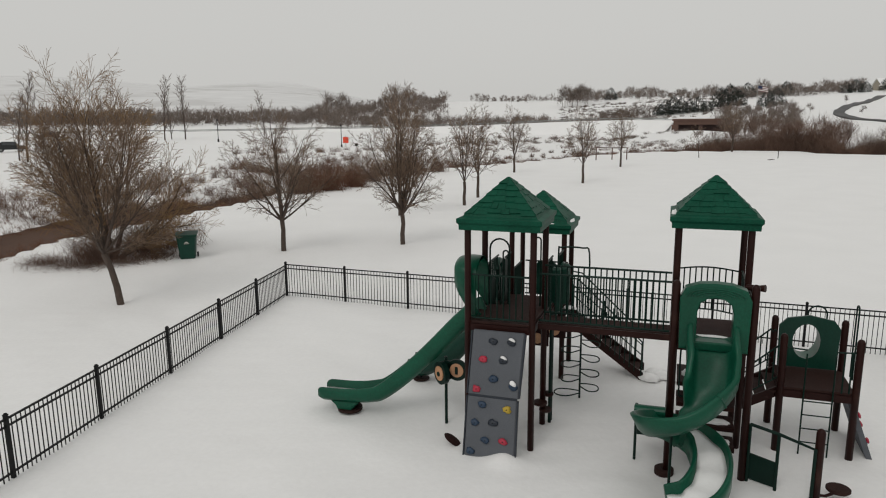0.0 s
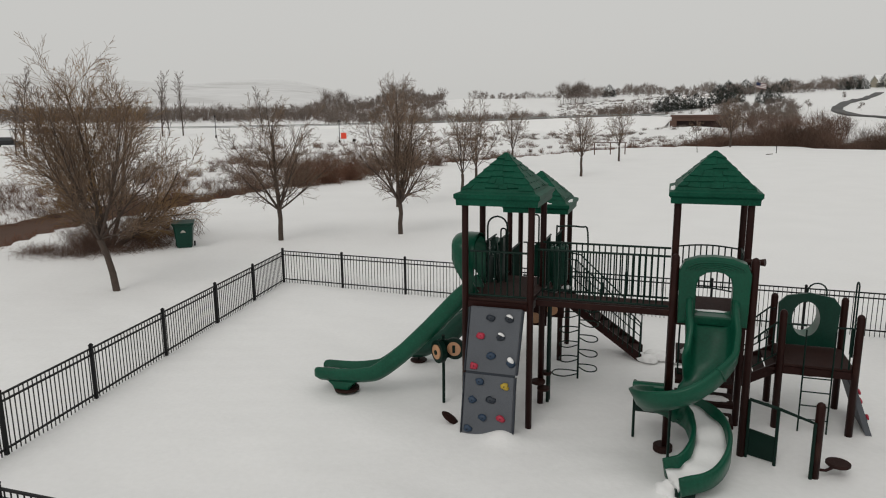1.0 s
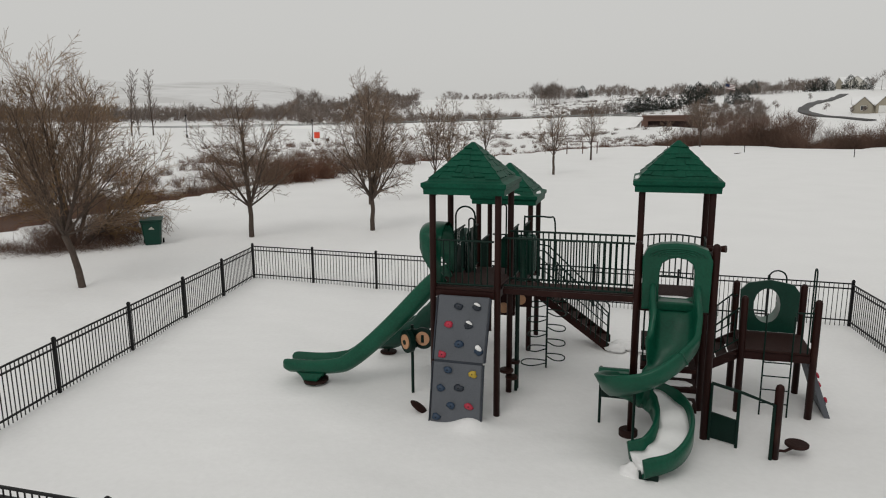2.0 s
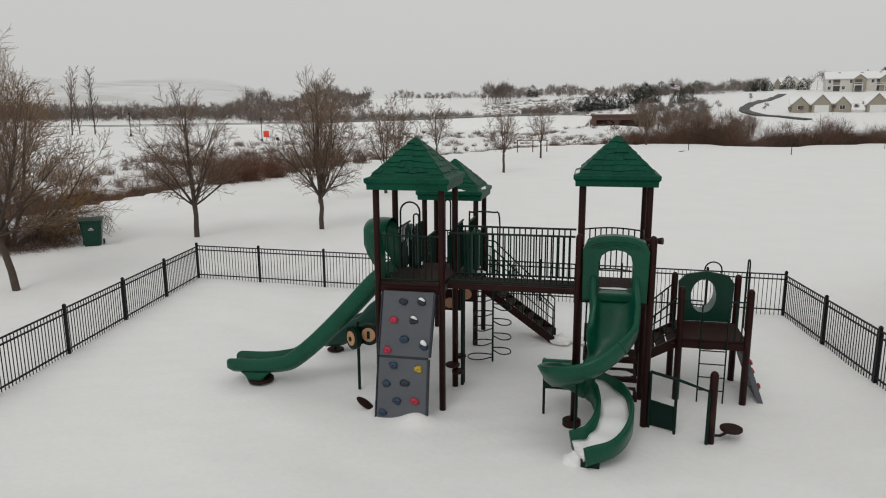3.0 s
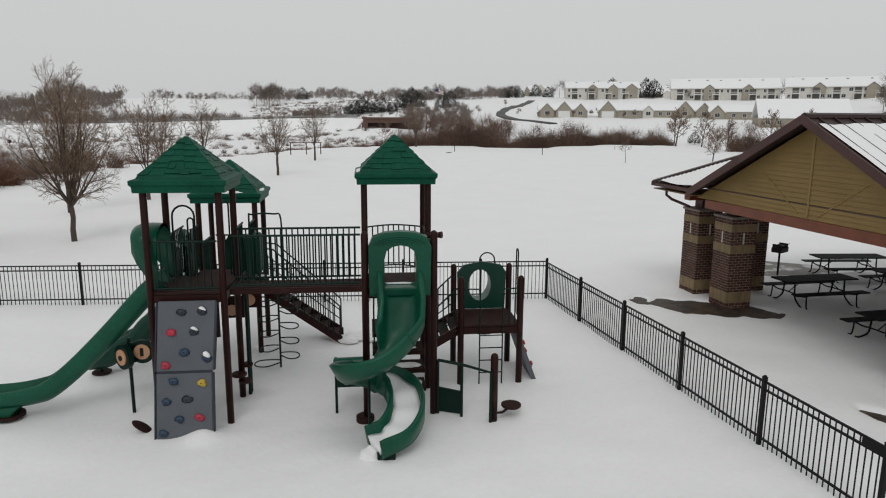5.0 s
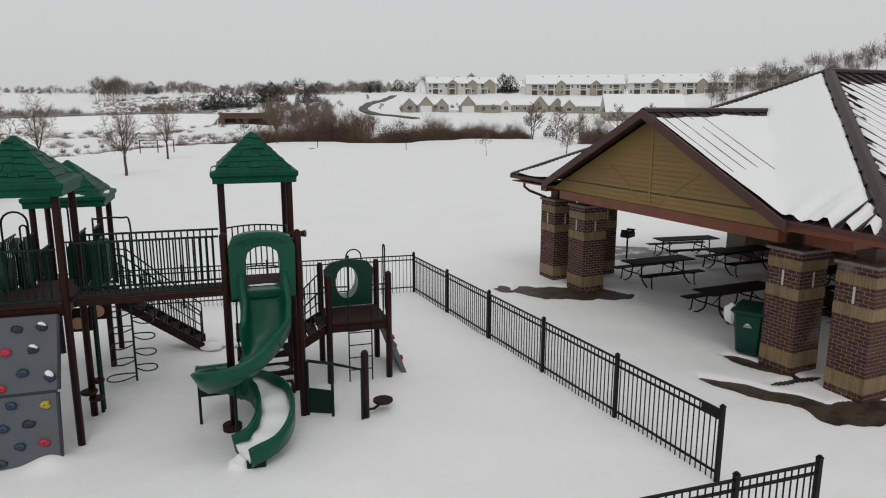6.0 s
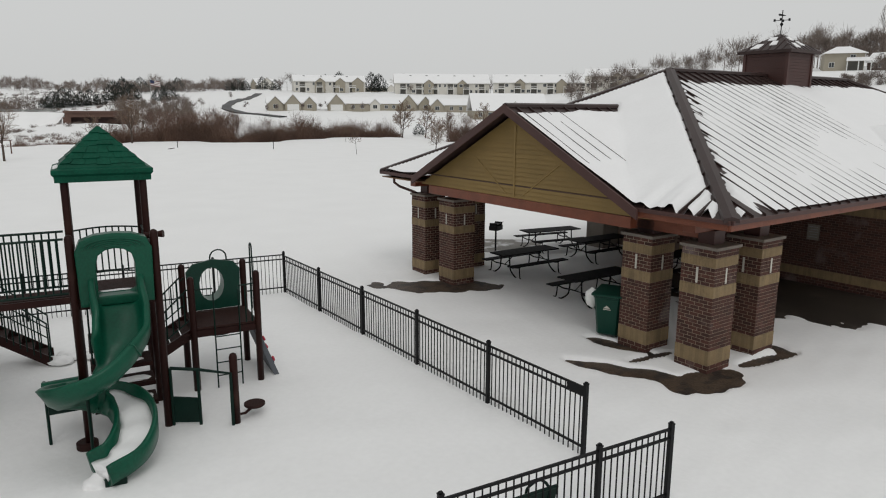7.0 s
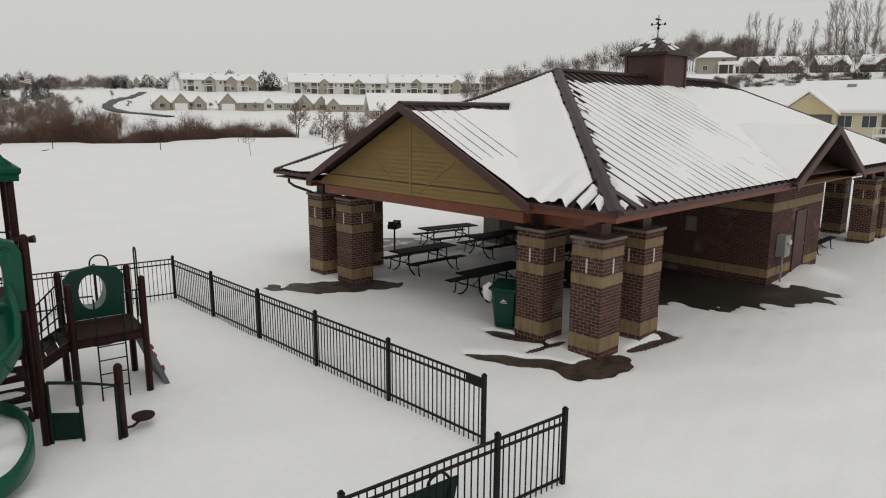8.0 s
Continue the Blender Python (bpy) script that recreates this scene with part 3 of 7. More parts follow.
def flat_end(i, prof):
    """The trough with a rounded nose."""
    k = 0.98 - 0.10 * float(smoothstep(24, 33, i))
    cut = {36: 0.93, 37: 0.80, 38: 0.55}.get(i, 1.0)
    mid = 0.10
    res = []
    for u, v in prof:
        v = v * k if v > 0.02 else v
        res.append((u * 0.86 * (1 - 0.35 * (1 - cut)), mid + (v - mid) * cut))
    return res


sweep(bm, line, TROUGH, shape=flat_end)
slide = part("slide", bm, GREEN, play, "green moulded straight slide", True)
foot = slabbed([(-4.52, 0.40, 0.21), (-3.82, 0.40, 0.24), (-3.98, 0.40, 0.10), (-4.05, 0.40, -0.08), (-4.30, 0.40, -0.08), (-4.38, 0.40, 0.10)], (0, 0.44, 0))
bmesh.ops.bevel(foot, geom=list(foot.edges), offset=0.02, segments=2, affect="EDGES")
part("slide_foot", foot, GREEN, slide)
part("foot_plate", tubed([(-4.12, 0.58, -0.02), (-4.12, 0.58, 0.035)], 0.27, 20), DECK, slide)


HOOP = []
for i in range(13):
    a = math.pi * i / 12
    HOOP.append((0.62 * math.cos(a), 0.75 + 0.45 * math.sin(a)))
HOOP = [(0.62, 0.0)] + HOOP + [(-0.62, 0.0), (-0.55, 0.0)] + [(-0.55 * math.cos(math.pi * i / 12), 0.72 + 0.41 * math.sin(math.pi * i / 12)) for i in range(13)] + [(0.55, 0.0)]
bm = bmesh.new()
rings = []
for x, k, lift, kz in ((-1.14, 0.94, 0.0, 0.95), (-1.34, 0.95, 0.26, 0.74), (-1.50, 0.88, 0.50, 0.53), (-1.59, 0.74, 0.67, 0.36), (-1.62, 0.5, 0.78, 0.22)):
    rings.append([bm.verts.new((x, 0.62 + u * k * 0.86, D1 + lift + v * kz)) for u, v in HOOP])
for a, b in zip(rings, rings[1:]):
    for k in range(len(HOOP)):
        bm.faces.new((a[k], a[(k + 1) % len(HOOP)], b[(k + 1) % len(HOOP)], b[k]))
bmesh.ops.recalc_face_normals(bm, faces=bm.faces)
part("slide_hood", bm, GREEN, slide, "rounded green slide entry hood", True)

# short wave slide behind it
line2 = smooth_path([(-1.12, 2.65, 1.88), (-1.40, 2.65, 1.66), (-1.72, 2.65, 1.20), (-2.0, 2.65, 1.02), (-2.3, 2.65, 0.68), (-2.65, 2.65, 0.50), (-3.0, 2.65, 0.28), (-3.42, 2.65, 0.22)], 5)
bm = bmesh.new()
sweep(bm, line2, TROUGH, shape=lambda i, prof: [(u * 0.9, v * (1.15 if v > 0.02 else 1.6)) for u, v in prof])
slide_b = part("slide", bm, PINE, play, "short green wavy slide", True)
part("slide_leg", tubed([(-3.22, 2.65, -0.1), (-3.22, 2.65, 0.25)], 0.025, 8), DARKGREEN, slide_b)
part("foot_plate", tubed([(-3.22, 2.65, 0.0), (-3.22, 2.65, 0.03)], 0.2, 16), DECK, slide_b)

# spiral slide
line3 = smooth_path([(3.12, 0.12, 2.47), (3.12, -0.15, 2.25), (3.13, -0.40, 1.97), (3.10, -0.64, 1.70), (2.95, -0.85, 1.45), (2.68, -0.95, 1.25), (2.42, -0.84, 1.06), (2.30, -0.54, 0.87), (2.45, -0.26, 0.70), (2.76, -0.16, 0.59), (3.06, -0.36, 0.50), (3.19, -0.76, 0.39), (3.15, -1.18, 0.27), (2.96, -1.53, 0.16), (2.64, -1.70, 0.09)], 6)
bm = bmesh.new()
wide3 = [0.96 + 0.30 * max(0.0, min(1.0, (p.z - 1.55) / 0.3)) for p in line3]


def spiral_wall(i, prof):
    """Outer wall leaning out through the turns, inner wall low in the first one."""
    turn = float(smoothstep(16, 26, i) * (1 - smoothstep(36, 46, i)))
    lean = float(smoothstep(16, 30, i) * (1 - smoothstep(46, 56, i)))
    end = float(smoothstep(60, 80, i))
    outer = 1.40 - 0.25 * float(smoothstep(18, 30, i)) + 0.15 * float(smoothstep(50, 62, i)) - 0.20 * end
    inner = 1.40 - 1.10 * turn - 0.15 * end
    res = []
    for u, v in prof:
        if u < 0 and v > 0.1:
            res.append((u * (1 + 0.40 * lean), v * outer))
        else:
            res.append((u, v * inner if v > 0.1 else v))
    return res


sweep(bm, line3, TROUGH, wide3, shape=spiral_wall)
spiral = part("spiral_slide", bm, GREEN, play, "green moulded spiral slide with snow in its lower turn", True)
part("foot_plate", tubed([(2.80, -1.72, -0.08), (2.80, -1.72, 0.0)], 0.16, 20), DECK, spiral)
part("slide_foot", boxed(2.66, 2.96, -1.84, -1.50, -0.1, 0.14, 0.03), DARKGREEN, spiral)
part("slide_leg", tubed([(2.54, -0.75, -0.1), (2.54, -0.75, 1.10)], 0.024, 8), DARKGREEN, spiral)
for k in (20, 50):
    a, b = line3[k], line3[k + 1]
    d = (b - a).normalized()
    sd = d.cross(Vector((0, 0, 1))).normalized()
    lip = spiral_wall(k, TROUGH)
    part("section_flange", tubed([a + sd * u * wide3[k] * 1.02 + sd.cross(d) * v for u, v in lip[9:] + lip[:1]], 0.014, 6), GREEN, spiral)
bm = bmesh.new()
out = [(2.58, 2.30), (3.68, 2.30), (3.70, 3.20), (3.62, 3.38), (3.40, 3.46), (3.12, 3.48), (2.86, 3.46), (2.64, 3.38), (2.56, 3.20)]
hole = [(2.85, 2.46), (3.42, 2.46), (3.42, 2.98), (3.38, 3.13), (3.27, 3.21), (3.135, 3.235), (3.00, 3.21), (2.89, 3.13), (2.85, 2.98)]
fo = [bm.verts.new((x, -0.14, z)) for x, z in out]
fi = [bm.verts.new((x, -0.16, z)) for x, z in hole]
bo = [bm.verts.new((x, 0.10, z)) for x, z in out]
bi = [bm.verts.new((x, 0.10, z)) for x, z in hole]
n9 = len(out)
for k in range(n9):
    j = (k + 1) % n9
    bm.faces.new((fo[k], fo[j], fi[j], fi[k]))
    bm.faces.new((fi[k], fi[j], bi[j], bi[k]))
    bm.faces.new((bi[k], bi[j], bo[j], bo[k]))
    bm.faces.new((bo[k], bo[j], fo[j], fo[k]))
bmesh.ops.recalc_face_normals(bm, faces=bm.faces)
bmesh.ops.bevel(bm, geom=[e for e in bm.edges if e.verts[0] in fo and e.verts[1] in fo or e.verts[0] in fi and e.verts[1] in fi], offset=0.035, segments=3, affect="EDGES", profile=0.6)
hood3 = part("slide_hood", bm, GREEN, spiral, "green hood panel with an arched opening")
for k in range(5):
    w = 0.16 + k * 0.075
    part("moulded_rib", tubed([(3.13 + w * math.cos(math.pi * i / 10), -0.156, 3.25 + (0.03 + k * 0.030) * math.sin(math.pi * i / 10)) for i in range(11)], 0.014, 6), GREEN, hood3)
bm = bmesh.new()
sweep(bm, line3[54:85], [(-0.235, 0.20), (-0.16, 0.17), (0.0, 0.19), (0.16, 0.16), (0.235, 0.18), (0.16, 0.012), (-0.16, 0.012)], shape=lambda i, prof: [(u, v * (1 + 0.12 * math.sin(i * 0.9))) for u, v in prof])
pile = part("slide_snow", bm, SNOW, None, "snow lying in the slide's lower turn", True)
pile.matrix_world = play.matrix_world
tagged(pile, category="snow", kind="stuff")
bm = bmesh.new()
sweep(bm, line[24:38], [(-0.205, 0.10), (0.0, 0.12), (0.205, 0.10), (0.13, 0.012), (-0.13, 0.012)])
pile = part("slide_snow", bm, SNOW, None, "snow lying in the straight slide's end", True)
pile.matrix_world = play.matrix_world
tagged(pile, category="snow", kind="stuff")
bm = bmesh.new()
sweep(bm, line2[8:35], [(-0.235, 0.12), (0.0, 0.14), (0.235, 0.12), (0.16, 0.012), (-0.16, 0.012)])
pile = part("slide_snow", bm, SNOW, None, "snow lying in the short slide", True)
pile.matrix_world = play.matrix_world
tagged(pile, category="snow", kind="stuff")

# stairs from the second tower
SX0, SX1, DS = 0.06, 1.90, 1.44
for y in (4.22, 4.92):
    part("stringer", slabbed([(SX0, y, DS - 0.22), (SX1, y, -0.10), (SX1, y, 0.14), (SX0, y, DS)], (0, 0.04, 0)), BROWN, play)
    part("stair_rail", tubed([(SX0, y, DS + 0.95), (0.3, y, DS + 0.92), (SX1 - 0.05, y, 0.92), (SX1 - 0.05, y, -0.1)], 0.018, 8), DARKGREEN, play)
    part("stair_rail", tubed([(SX0, y, DS + 0.62), (SX1 - 0.05, y, 0.60)], 0.014, 8), DARKGREEN, play)
    for i in range(1, 15):
        x = SX0 + (SX1 - 0.1 - SX0) * i / 15
        z = DS * (1 - (x - SX0) / (SX1 - SX0))
        bar(x, y, z + 0.0, z + 0.88)
for i in range(7):
    z = DS - (i + 1) * DS / 8
    x = SX0 + (SX1 - SX0) * (i + 0.7) / 8
    part("step", boxed(x - 0.05, x + 0.20, 4.27, 4.91, z - 0.04, z, 0.006), DECK, play, "perforated step with snow")

# loop climber
part("climber_pole", tubed([(0.58, 2.72, -0.1), (0.58, 2.72, 1.75), (0.30, 2.68, 2.0), (0.02, 2.66, 2.02)], 0.022, 8), DARKGREEN, play)
for i in range(11):
    z = 0.04 + i * 0.172
    sgn = 1 if i % 2 else -1
    k = 1.35 if i == 0 else 1.0
    loop = [(0.58, 2.72, z + 0.03), (0.58 + sgn * 0.20 * k, 2.56, z), (0.58 + sgn * 0.36 * k, 2.58, z), (0.58 + sgn * 0.42 * k, 2.68, z + 0.02), (0.58 + sgn * 0.36 * k, 2.80, z + 0.05), (0.58 + sgn * 0.18 * k, 2.80, z + 0.07), (0.58, 2.72, z + 0.09)]
    part("climber_loop", tubed(smooth_path(loop, 4), 0.015, 6), DARKGREEN, play)

# steps round the first tower's back post, and drums
for x, y, z, r in ((-0.02, 1.08, 0.42, 0.15), (0.08, 1.14, 0.26, 0.13), (0.10, 1.36, 0.52, 0.11)):
    part("stepping_disc", tubed([(x, y, z), (x, y, z + 0.02), (x, y, z + 0.05), (x, y, z + 0.06)], [r * 0.92, r, r, r * 0.9], 18), BROWN, play)
for y in (1.42, 1.55):
    part("post", tubed([(0.13, y - 0.05, -0.1), (0.13, y - 0.05, 2.3)], 0.035, 8), DARKGREEN, play)
for x, y, z in ((-0.26, 2.2, 1.46), (0.10, 2.26, 1.66)):
    drum = part("drum_panel", boxed(x - 0.22, x + 0.20, y, y + 0.04, z - 0.18, z + 0.30, 0.02), BROWN, play, "brown play panel with a round disc")
    part("drum_face", tubed([(x - 0.05, y - 0.01, z), (x - 0.05, y - 0.03, z)], 0.12, 20), TAN, drum, "tan round disc")

# twin disc panel on its own pole
pole = part("panel_pole", tubed([(-1.90, 0.60, -0.1), (-1.90, 0.60, 1.42)], 0.032, 10), DARKGREEN, play)
owl = bmesh.new()
for cx, cz, r in ((-1.64, 1.18, 0.225), (-1.85, 1.16, 0.2)):
    tube(owl, [(cx, 0.50, cz), (cx, 0.56, cz)], r, 22)
face = part("disc_panel", owl, DARKGREEN, pole, "dark green play panel with two tan discs")
part("disc", tubed([(-1.64, 0.485, 1.18), (-1.64, 0.505, 1.18)], 0.145, 22), TAN, face, "tan round disc")
part("disc_slot", boxed(-1.67, -1.61, 0.470, 0.484, 1.10, 1.26, 0.01), DARKGREEN, face)
side_disc = part("side_panel", tubed([(-1.90, 0.47, 1.12), (-1.97, 0.39, 1.12)], 0.235, 22), DARKGREEN, pole)
part("disc", tubed([(-1.97, 0.39, 1.12), (-1.985, 0.373, 1.12)], 0.15, 22), TAN, side_disc, "tan round disc")
part("disc_slot", tubed([(-1.985, 0.373, 1.11), (-1.995, 0.361, 1.11)], 0.05, 12), DARKGREEN, side_disc)

# half-buried stepping pod by the climbing wall
pod = bmesh.new()
bmesh.ops.create_uvsphere(pod, u_segments=18, v_segments=8, radius=0.2)
for v in pod.verts:
    v.co = pose(-1.48, -0.28, 0.05, 20, 38, 25) @ Vector((v.co.x * 1.05, v.co.y * 0.62, v.co.z * 0.16))
part("stepping_pod", pod, DECK, play, "brown stepping pod tilted in the snow", True)

# low counter panel beside the third tower
part("counter_leg", tubed([(1.92, 0.30, -0.1), (1.92, 0.30, 1.02)], 0.026, 8), DARKGREEN, play)
counter = part("counter_panel", boxed(1.94, 2.44, 0.20, 0.24, 0.45, 0.95, 0.02), DARKGREEN, play, "dark green low counter panel")
part("counter_roll", tubed([(1.90, 0.18, 0.95), (2.44, 0.10, 0.99)], 0.10, 16), GREEN, counter, "rolled green counter top")
part("ring_seat", tubed([(2.46, 0.04, -0.2), (2.46, 0.04, -0.06), (2.46, 0.04, -0.04)], [0.17, 0.17, 0.14], 22), DECK, play, "dark round dish half buried")

# transfer steps under the third tower and the ramped stair to the low deck
for i, (x0, x1, y0, y1, z) in enumerate(((2.62, 3.64, 0.35, 0.85, 0.35), (2.62, 3.64, 0.62, 1.15, 0.62), (2.62, 3.64, 0.95, 1.55, 0.88), (2.62, 3.64, 1.40, 2.40, 1.12))):
    st = part("transfer_step", boxed(x0, x1, y0, y1, z - 0.06, z, 0.01), DECK, play, "brown transfer step with blown snow")
    part("tread_edge", boxed(x0, x1, y0 - 0.022, y0 - 0.002, z - 0.085, z - 0.005, 0.004), BROWN, st)
part("stringer", slabbed([(3.80, 1.30, 0.72), (4.45, 1.42, 1.04), (4.45, 1.42, 1.24), (3.80, 1.30, 0.92)], (0.0, 0.05, 0)), BROWN, play)
part("stringer", slabbed([(3.80, 2.30, 0.72), (4.45, 2.45, 1.04), (4.45, 2.45, 1.24), (3.80, 2.30, 0.92)], (0.0, 0.05, 0)), BROWN, play)
for i in range(3):
    x = 3.82 + i * 0.21
    part("step", boxed(x, x + 0.22, 1.36, 2.36, 0.86 + i * 0.12, 0.90 + i * 0.12, 0.005), DECK, play, "perforated step with snow")
for y0, y1 in ((1.30, 1.42), (2.34, 2.50)):
    part("stair_rail", tubed([(3.82, y0, 1.55), (4.38, y1, 2.02), (4.42, y1, 1.95)], 0.017, 8), DARKGREEN, play)
    part("stair_rail", tubed([(3.82, y0, 1.02), (4.42, y1, 1.42)], 0.014, 8), DARKGREEN, play)
    for i in range(5):
        f = i / 5 + 0.05
        bar(3.82 + 0.58 * f, y0 + (y1 - y0) * f, 1.02 + 0.40 * f, 1.55 + 0.46 * f)
part("grab_rail", tubed(smooth_path([(2.72, 1.20, 1.95), (2.66, 1.20, 1.95), (2.66, 1.20, 1.0), (2.70, 1.20, 0.9), (2.86, 1.20, 0.9), (2.88, 1.2, 1.0), (2.88, 1.20, 1.9)], 3), 0.017, 8), DARKGREEN, play)

# gate-like panel, stub post and stepping pod at the front
GA, GB, GC = Vector((3.83, -0.02, 0)), Vector((4.26, -0.20, 0)), Vector((4.76, -0.50, 0))
for p, z in ((GA, 1.02), (GB, 0.98)):
    part("panel_leg", tubed([p + Vector((0, 0, -0.1)), p + Vector((0, 0, z))], 0.028, 8), DARKGREEN, play)
part("top_rail", tubed([GA + Vector((0, 0, 1.02)), GB + Vector((0, 0, 0.98)), GC + Vector((0, 0, 0.92)), GC + Vector((0, 0, -0.1))], 0.03, 8), DARKGREEN, play)
part("low_panel", slabbed([GA + Vector((0.02, 0, 0.0)), GB + Vector((-0.02, 0, 0.0)), GB + Vector((-0.02, 0, 0.45)), GA + Vector((0.02, 0, 0.48))], (0.015, 0.03, 0)), DARKGREEN, play)
post(4.83, -0.43, 1.20, 0.07)
part("pod_arm", tubed([(4.83, -0.43, 0.10), (5.0, -0.36, 0.07), (5.16, -0.30, 0.14)], 0.025, 8), BROWN, play)
part("stepping_pod", tubed([(5.20, -0.24, 0.13), (5.20, -0.24, 0.15), (5.20, -0.24, 0.18), (5.20, -0.24, 0.19)], [0.17, 0.19, 0.19, 0.17], 22), DECK, play, "brown round stepping pod")

# low deck: tunnel panel, ladder, small climbing wall
bm = bmesh.new()
out = [(4.54, 1.26), (5.60, 1.26), (5.62, 2.10), (5.50, 2.26), (5.07, 2.34), (4.66, 2.26), (4.52, 2.10)]
outp = []
for a, b in zip(out, out[1:] + out[:1]):
    for j in range(4):
        outp.append((a[0] + (b[0] - a[0]) * j / 4, a[1] + (b[1] - a[1]) * j / 4))
ang = [math.atan2(z - 1.80, x - 5.03) for x, z in outp]
inn = [(5.03 + 0.25 * math.cos(t), 1.80 + 0.36 * math.sin(t)) for t in ang]
for y0, y1 in ((2.53, 2.58),):
    fo = [bm.verts.new((x, y0, z)) for x, z in outp]
    fi = [bm.verts.new((x, y0, z)) for x, z in inn]
    bo = [bm.verts.new((x, y1, z)) for x, z in outp]
    bi = [bm.verts.new((x, y1, z)) for x, z in inn]
    n9 = len(outp)
    for k in range(n9):
        j = (k + 1) % n9
        bm.faces.new((fo[k], fo[j], fi[j], fi[k]))
        bm.faces.new((fi[k], fi[j], bi[j], bi[k]))
        bm.faces.new((bi[k], bi[j], bo[j], bo[k]))
        bm.faces.new((bo[k], bo[j], fo[j], fo[k]))
bmesh.ops.recalc_face_normals(bm, faces=bm.faces)
tunnel = part("tunnel_panel", bm, PINE, play, "dark green panel with an oval crawl hole")
bm = bmesh.new()
ell = [(5.03 + 0.27 * math.cos(2 * math.pi * k / 24), 1.80 + 0.38 * math.sin(2 * math.pi * k / 24)) for k in range(24)]
ra, rb = [bm.verts.new((x, 2.56, z)) for x, z in ell], [bm.verts.new((x, 3.05, z)) for x, z in ell]
for k in range(24):
    bm.faces.new((ra[k], ra[(k + 1) % 24], rb[(k + 1) % 24], rb[k]))
part("tunnel_tube", bm, GREEN, tunnel, smooth=True)
part("hoop", tubed(arch(5.22, 0.17, 2.1, 2.50, "x", 2.72), 0.016, 8), DARKGREEN, play)
part("hoop", tubed(arch(2.30, 0.09, 1.2, 2.66, "y", 5.82), 0.016, 8), DARKGREEN, play)
for x in (4.84, 5.32):
    part("ladder_rail", tubed([(x, 1.30, -0.1), (x, 1.30, 1.95)], 0.015, 8), DARKGREEN, play)
for i in range(4):
    z = 0.22 + i * 0.27
    part("ladder_rung", tubed([(4.84, 1.30, z), (5.32, 1.30, z)], 0.013, 8), DARKGREEN, play)
part("rail", tubed([(4.50, 1.36, 2.02), (4.84, 1.30, 2.02)], 0.015, 8), DARKGREEN, play)
part("rail", tubed([(5.32, 1.30, 2.02), (5.66, 1.36, 2.02)], 0.015, 8), DARKGREEN, play)
bar(5.46, 1.33, 1.24, 2.02)
bar(5.58, 1.34, 1.24, 2.02)
part("rail", tubed([(5.70, 1.45, 2.02), (5.70, 1.75, 2.02)], 0.015, 8), DARKGREEN, play)
barrier((4.45, 2.50), (4.45, 2.46), 1.3, 2.0, 2.0)
part("wheel_drum", tubed([(5.0, 1.9, 0.95), (5.0, 1.9, 1.0), (5.0, 1.9, 1.04)], [0.30, 0.36, 0.36], 22), DARKGREEN, play)
small = part("climbing_ramp", slabbed([(5.56, 1.47, 1.16), (5.56, 2.45, 1.16), (6.02, 2.45, -0.08), (6.02, 1.47, -0.08)], (0.09, 0, 0.035)), ROCK, play, "small grey climbing ramp with red holds")
for i, (f, y) in enumerate(((0.35, 1.55), (0.55, 1.75), (0.72, 1.52), (0.85, 1.8))):
    hold(small, Vector((5.67 + 0.46 * f, y, 1.16 - 1.24 * f + 0.05)), Vector((1, 0, 0.45)).normalized(), HOLD_RED if i != 3 else HOLD_BLUE, 40 + i, 0.8)


# small snow drifts on the climbing frame
def snow_lump(x, y, z, sx, sy, sz, seed, label):
    bm = bmesh.new()
    bmesh.ops.create_icosphere(bm, subdivisions=3, radius=1.0)
    for v in bm.verts:
        w = 1 + 0.35 * noise.noise(v.co * 2.2 + Vector((seed * 3.1, 0, 0)))
        v.co = Vector((v.co.x * sx * w, v.co.y * sy * w, max(v.co.z, -0.05) * sz * w))
    ob = part("snow_drift", bm, SNOW, None, label, True)
    ob.matrix_world = play.matrix_world @ pose(x, y, z)
    tagged(ob, category="snow")


R1, R2, R3 = (-U / 2, U / 2, 4.20), (-U / 2, 3.5 * U, 3.55), (2.5 * U, 1.5 * U, 4.20)
snow_lump(R2[0] + 0.05, R2[1] - 0.72, R2[2] + 0.22, 0.34, 0.06, 0.05, 1, "thin snow on the green roof's eave")
snow_lump(R3[0] - 0.72, R3[1] - 0.30, R3[2] + 0.22, 0.06, 0.36, 0.05, 2, "thin snow on the green roof's eave")
snow_lump(R1[0] - 0.72, R1[1] + 0.10, R1[2] + 0.22, 0.05, 0.30, 0.04, 3, "thin snow on the green roof's eave")
snow_lump(R2[0] + 0.72, R2[1] - 0.1, R2[2] + 0.22, 0.05, 0.3, 0.04, 4, "thin snow on the green roof's eave")
for i, (x, y, z, sx, sy, sz) in enumerate(((2.85, 0.52, 0.345, 0.22, 0.14, 0.06), (3.42, 0.55, 0.345, 0.17, 0.13, 0.05), (3.30, 0.80, 0.615, 0.28, 0.13, 0.06), (2.80, 0.84, 0.615, 0.13, 0.12, 0.04), (3.15, 1.14, 0.875, 0.34, 0.15, 0.06), (3.48, 1.70, 1.115, 0.15, 0.3, 0.05), (2.95, 1.9, 1.115, 0.25, 0.3, 0.04))):
    snow_lump(x, y, z, sx, sy, sz, 10 + i, "blown snow lying on a transfer step")
snow_lump(2.56, -1.62, -0.05, 0.22, 0.24, 0.17, 25, "snow spilling from the spiral slide's exit")
snow_lump(3.12, 0.24, D3 - 0.005, 0.34, 0.10, 0.04, 20, "snow strip lying behind the slide hood")
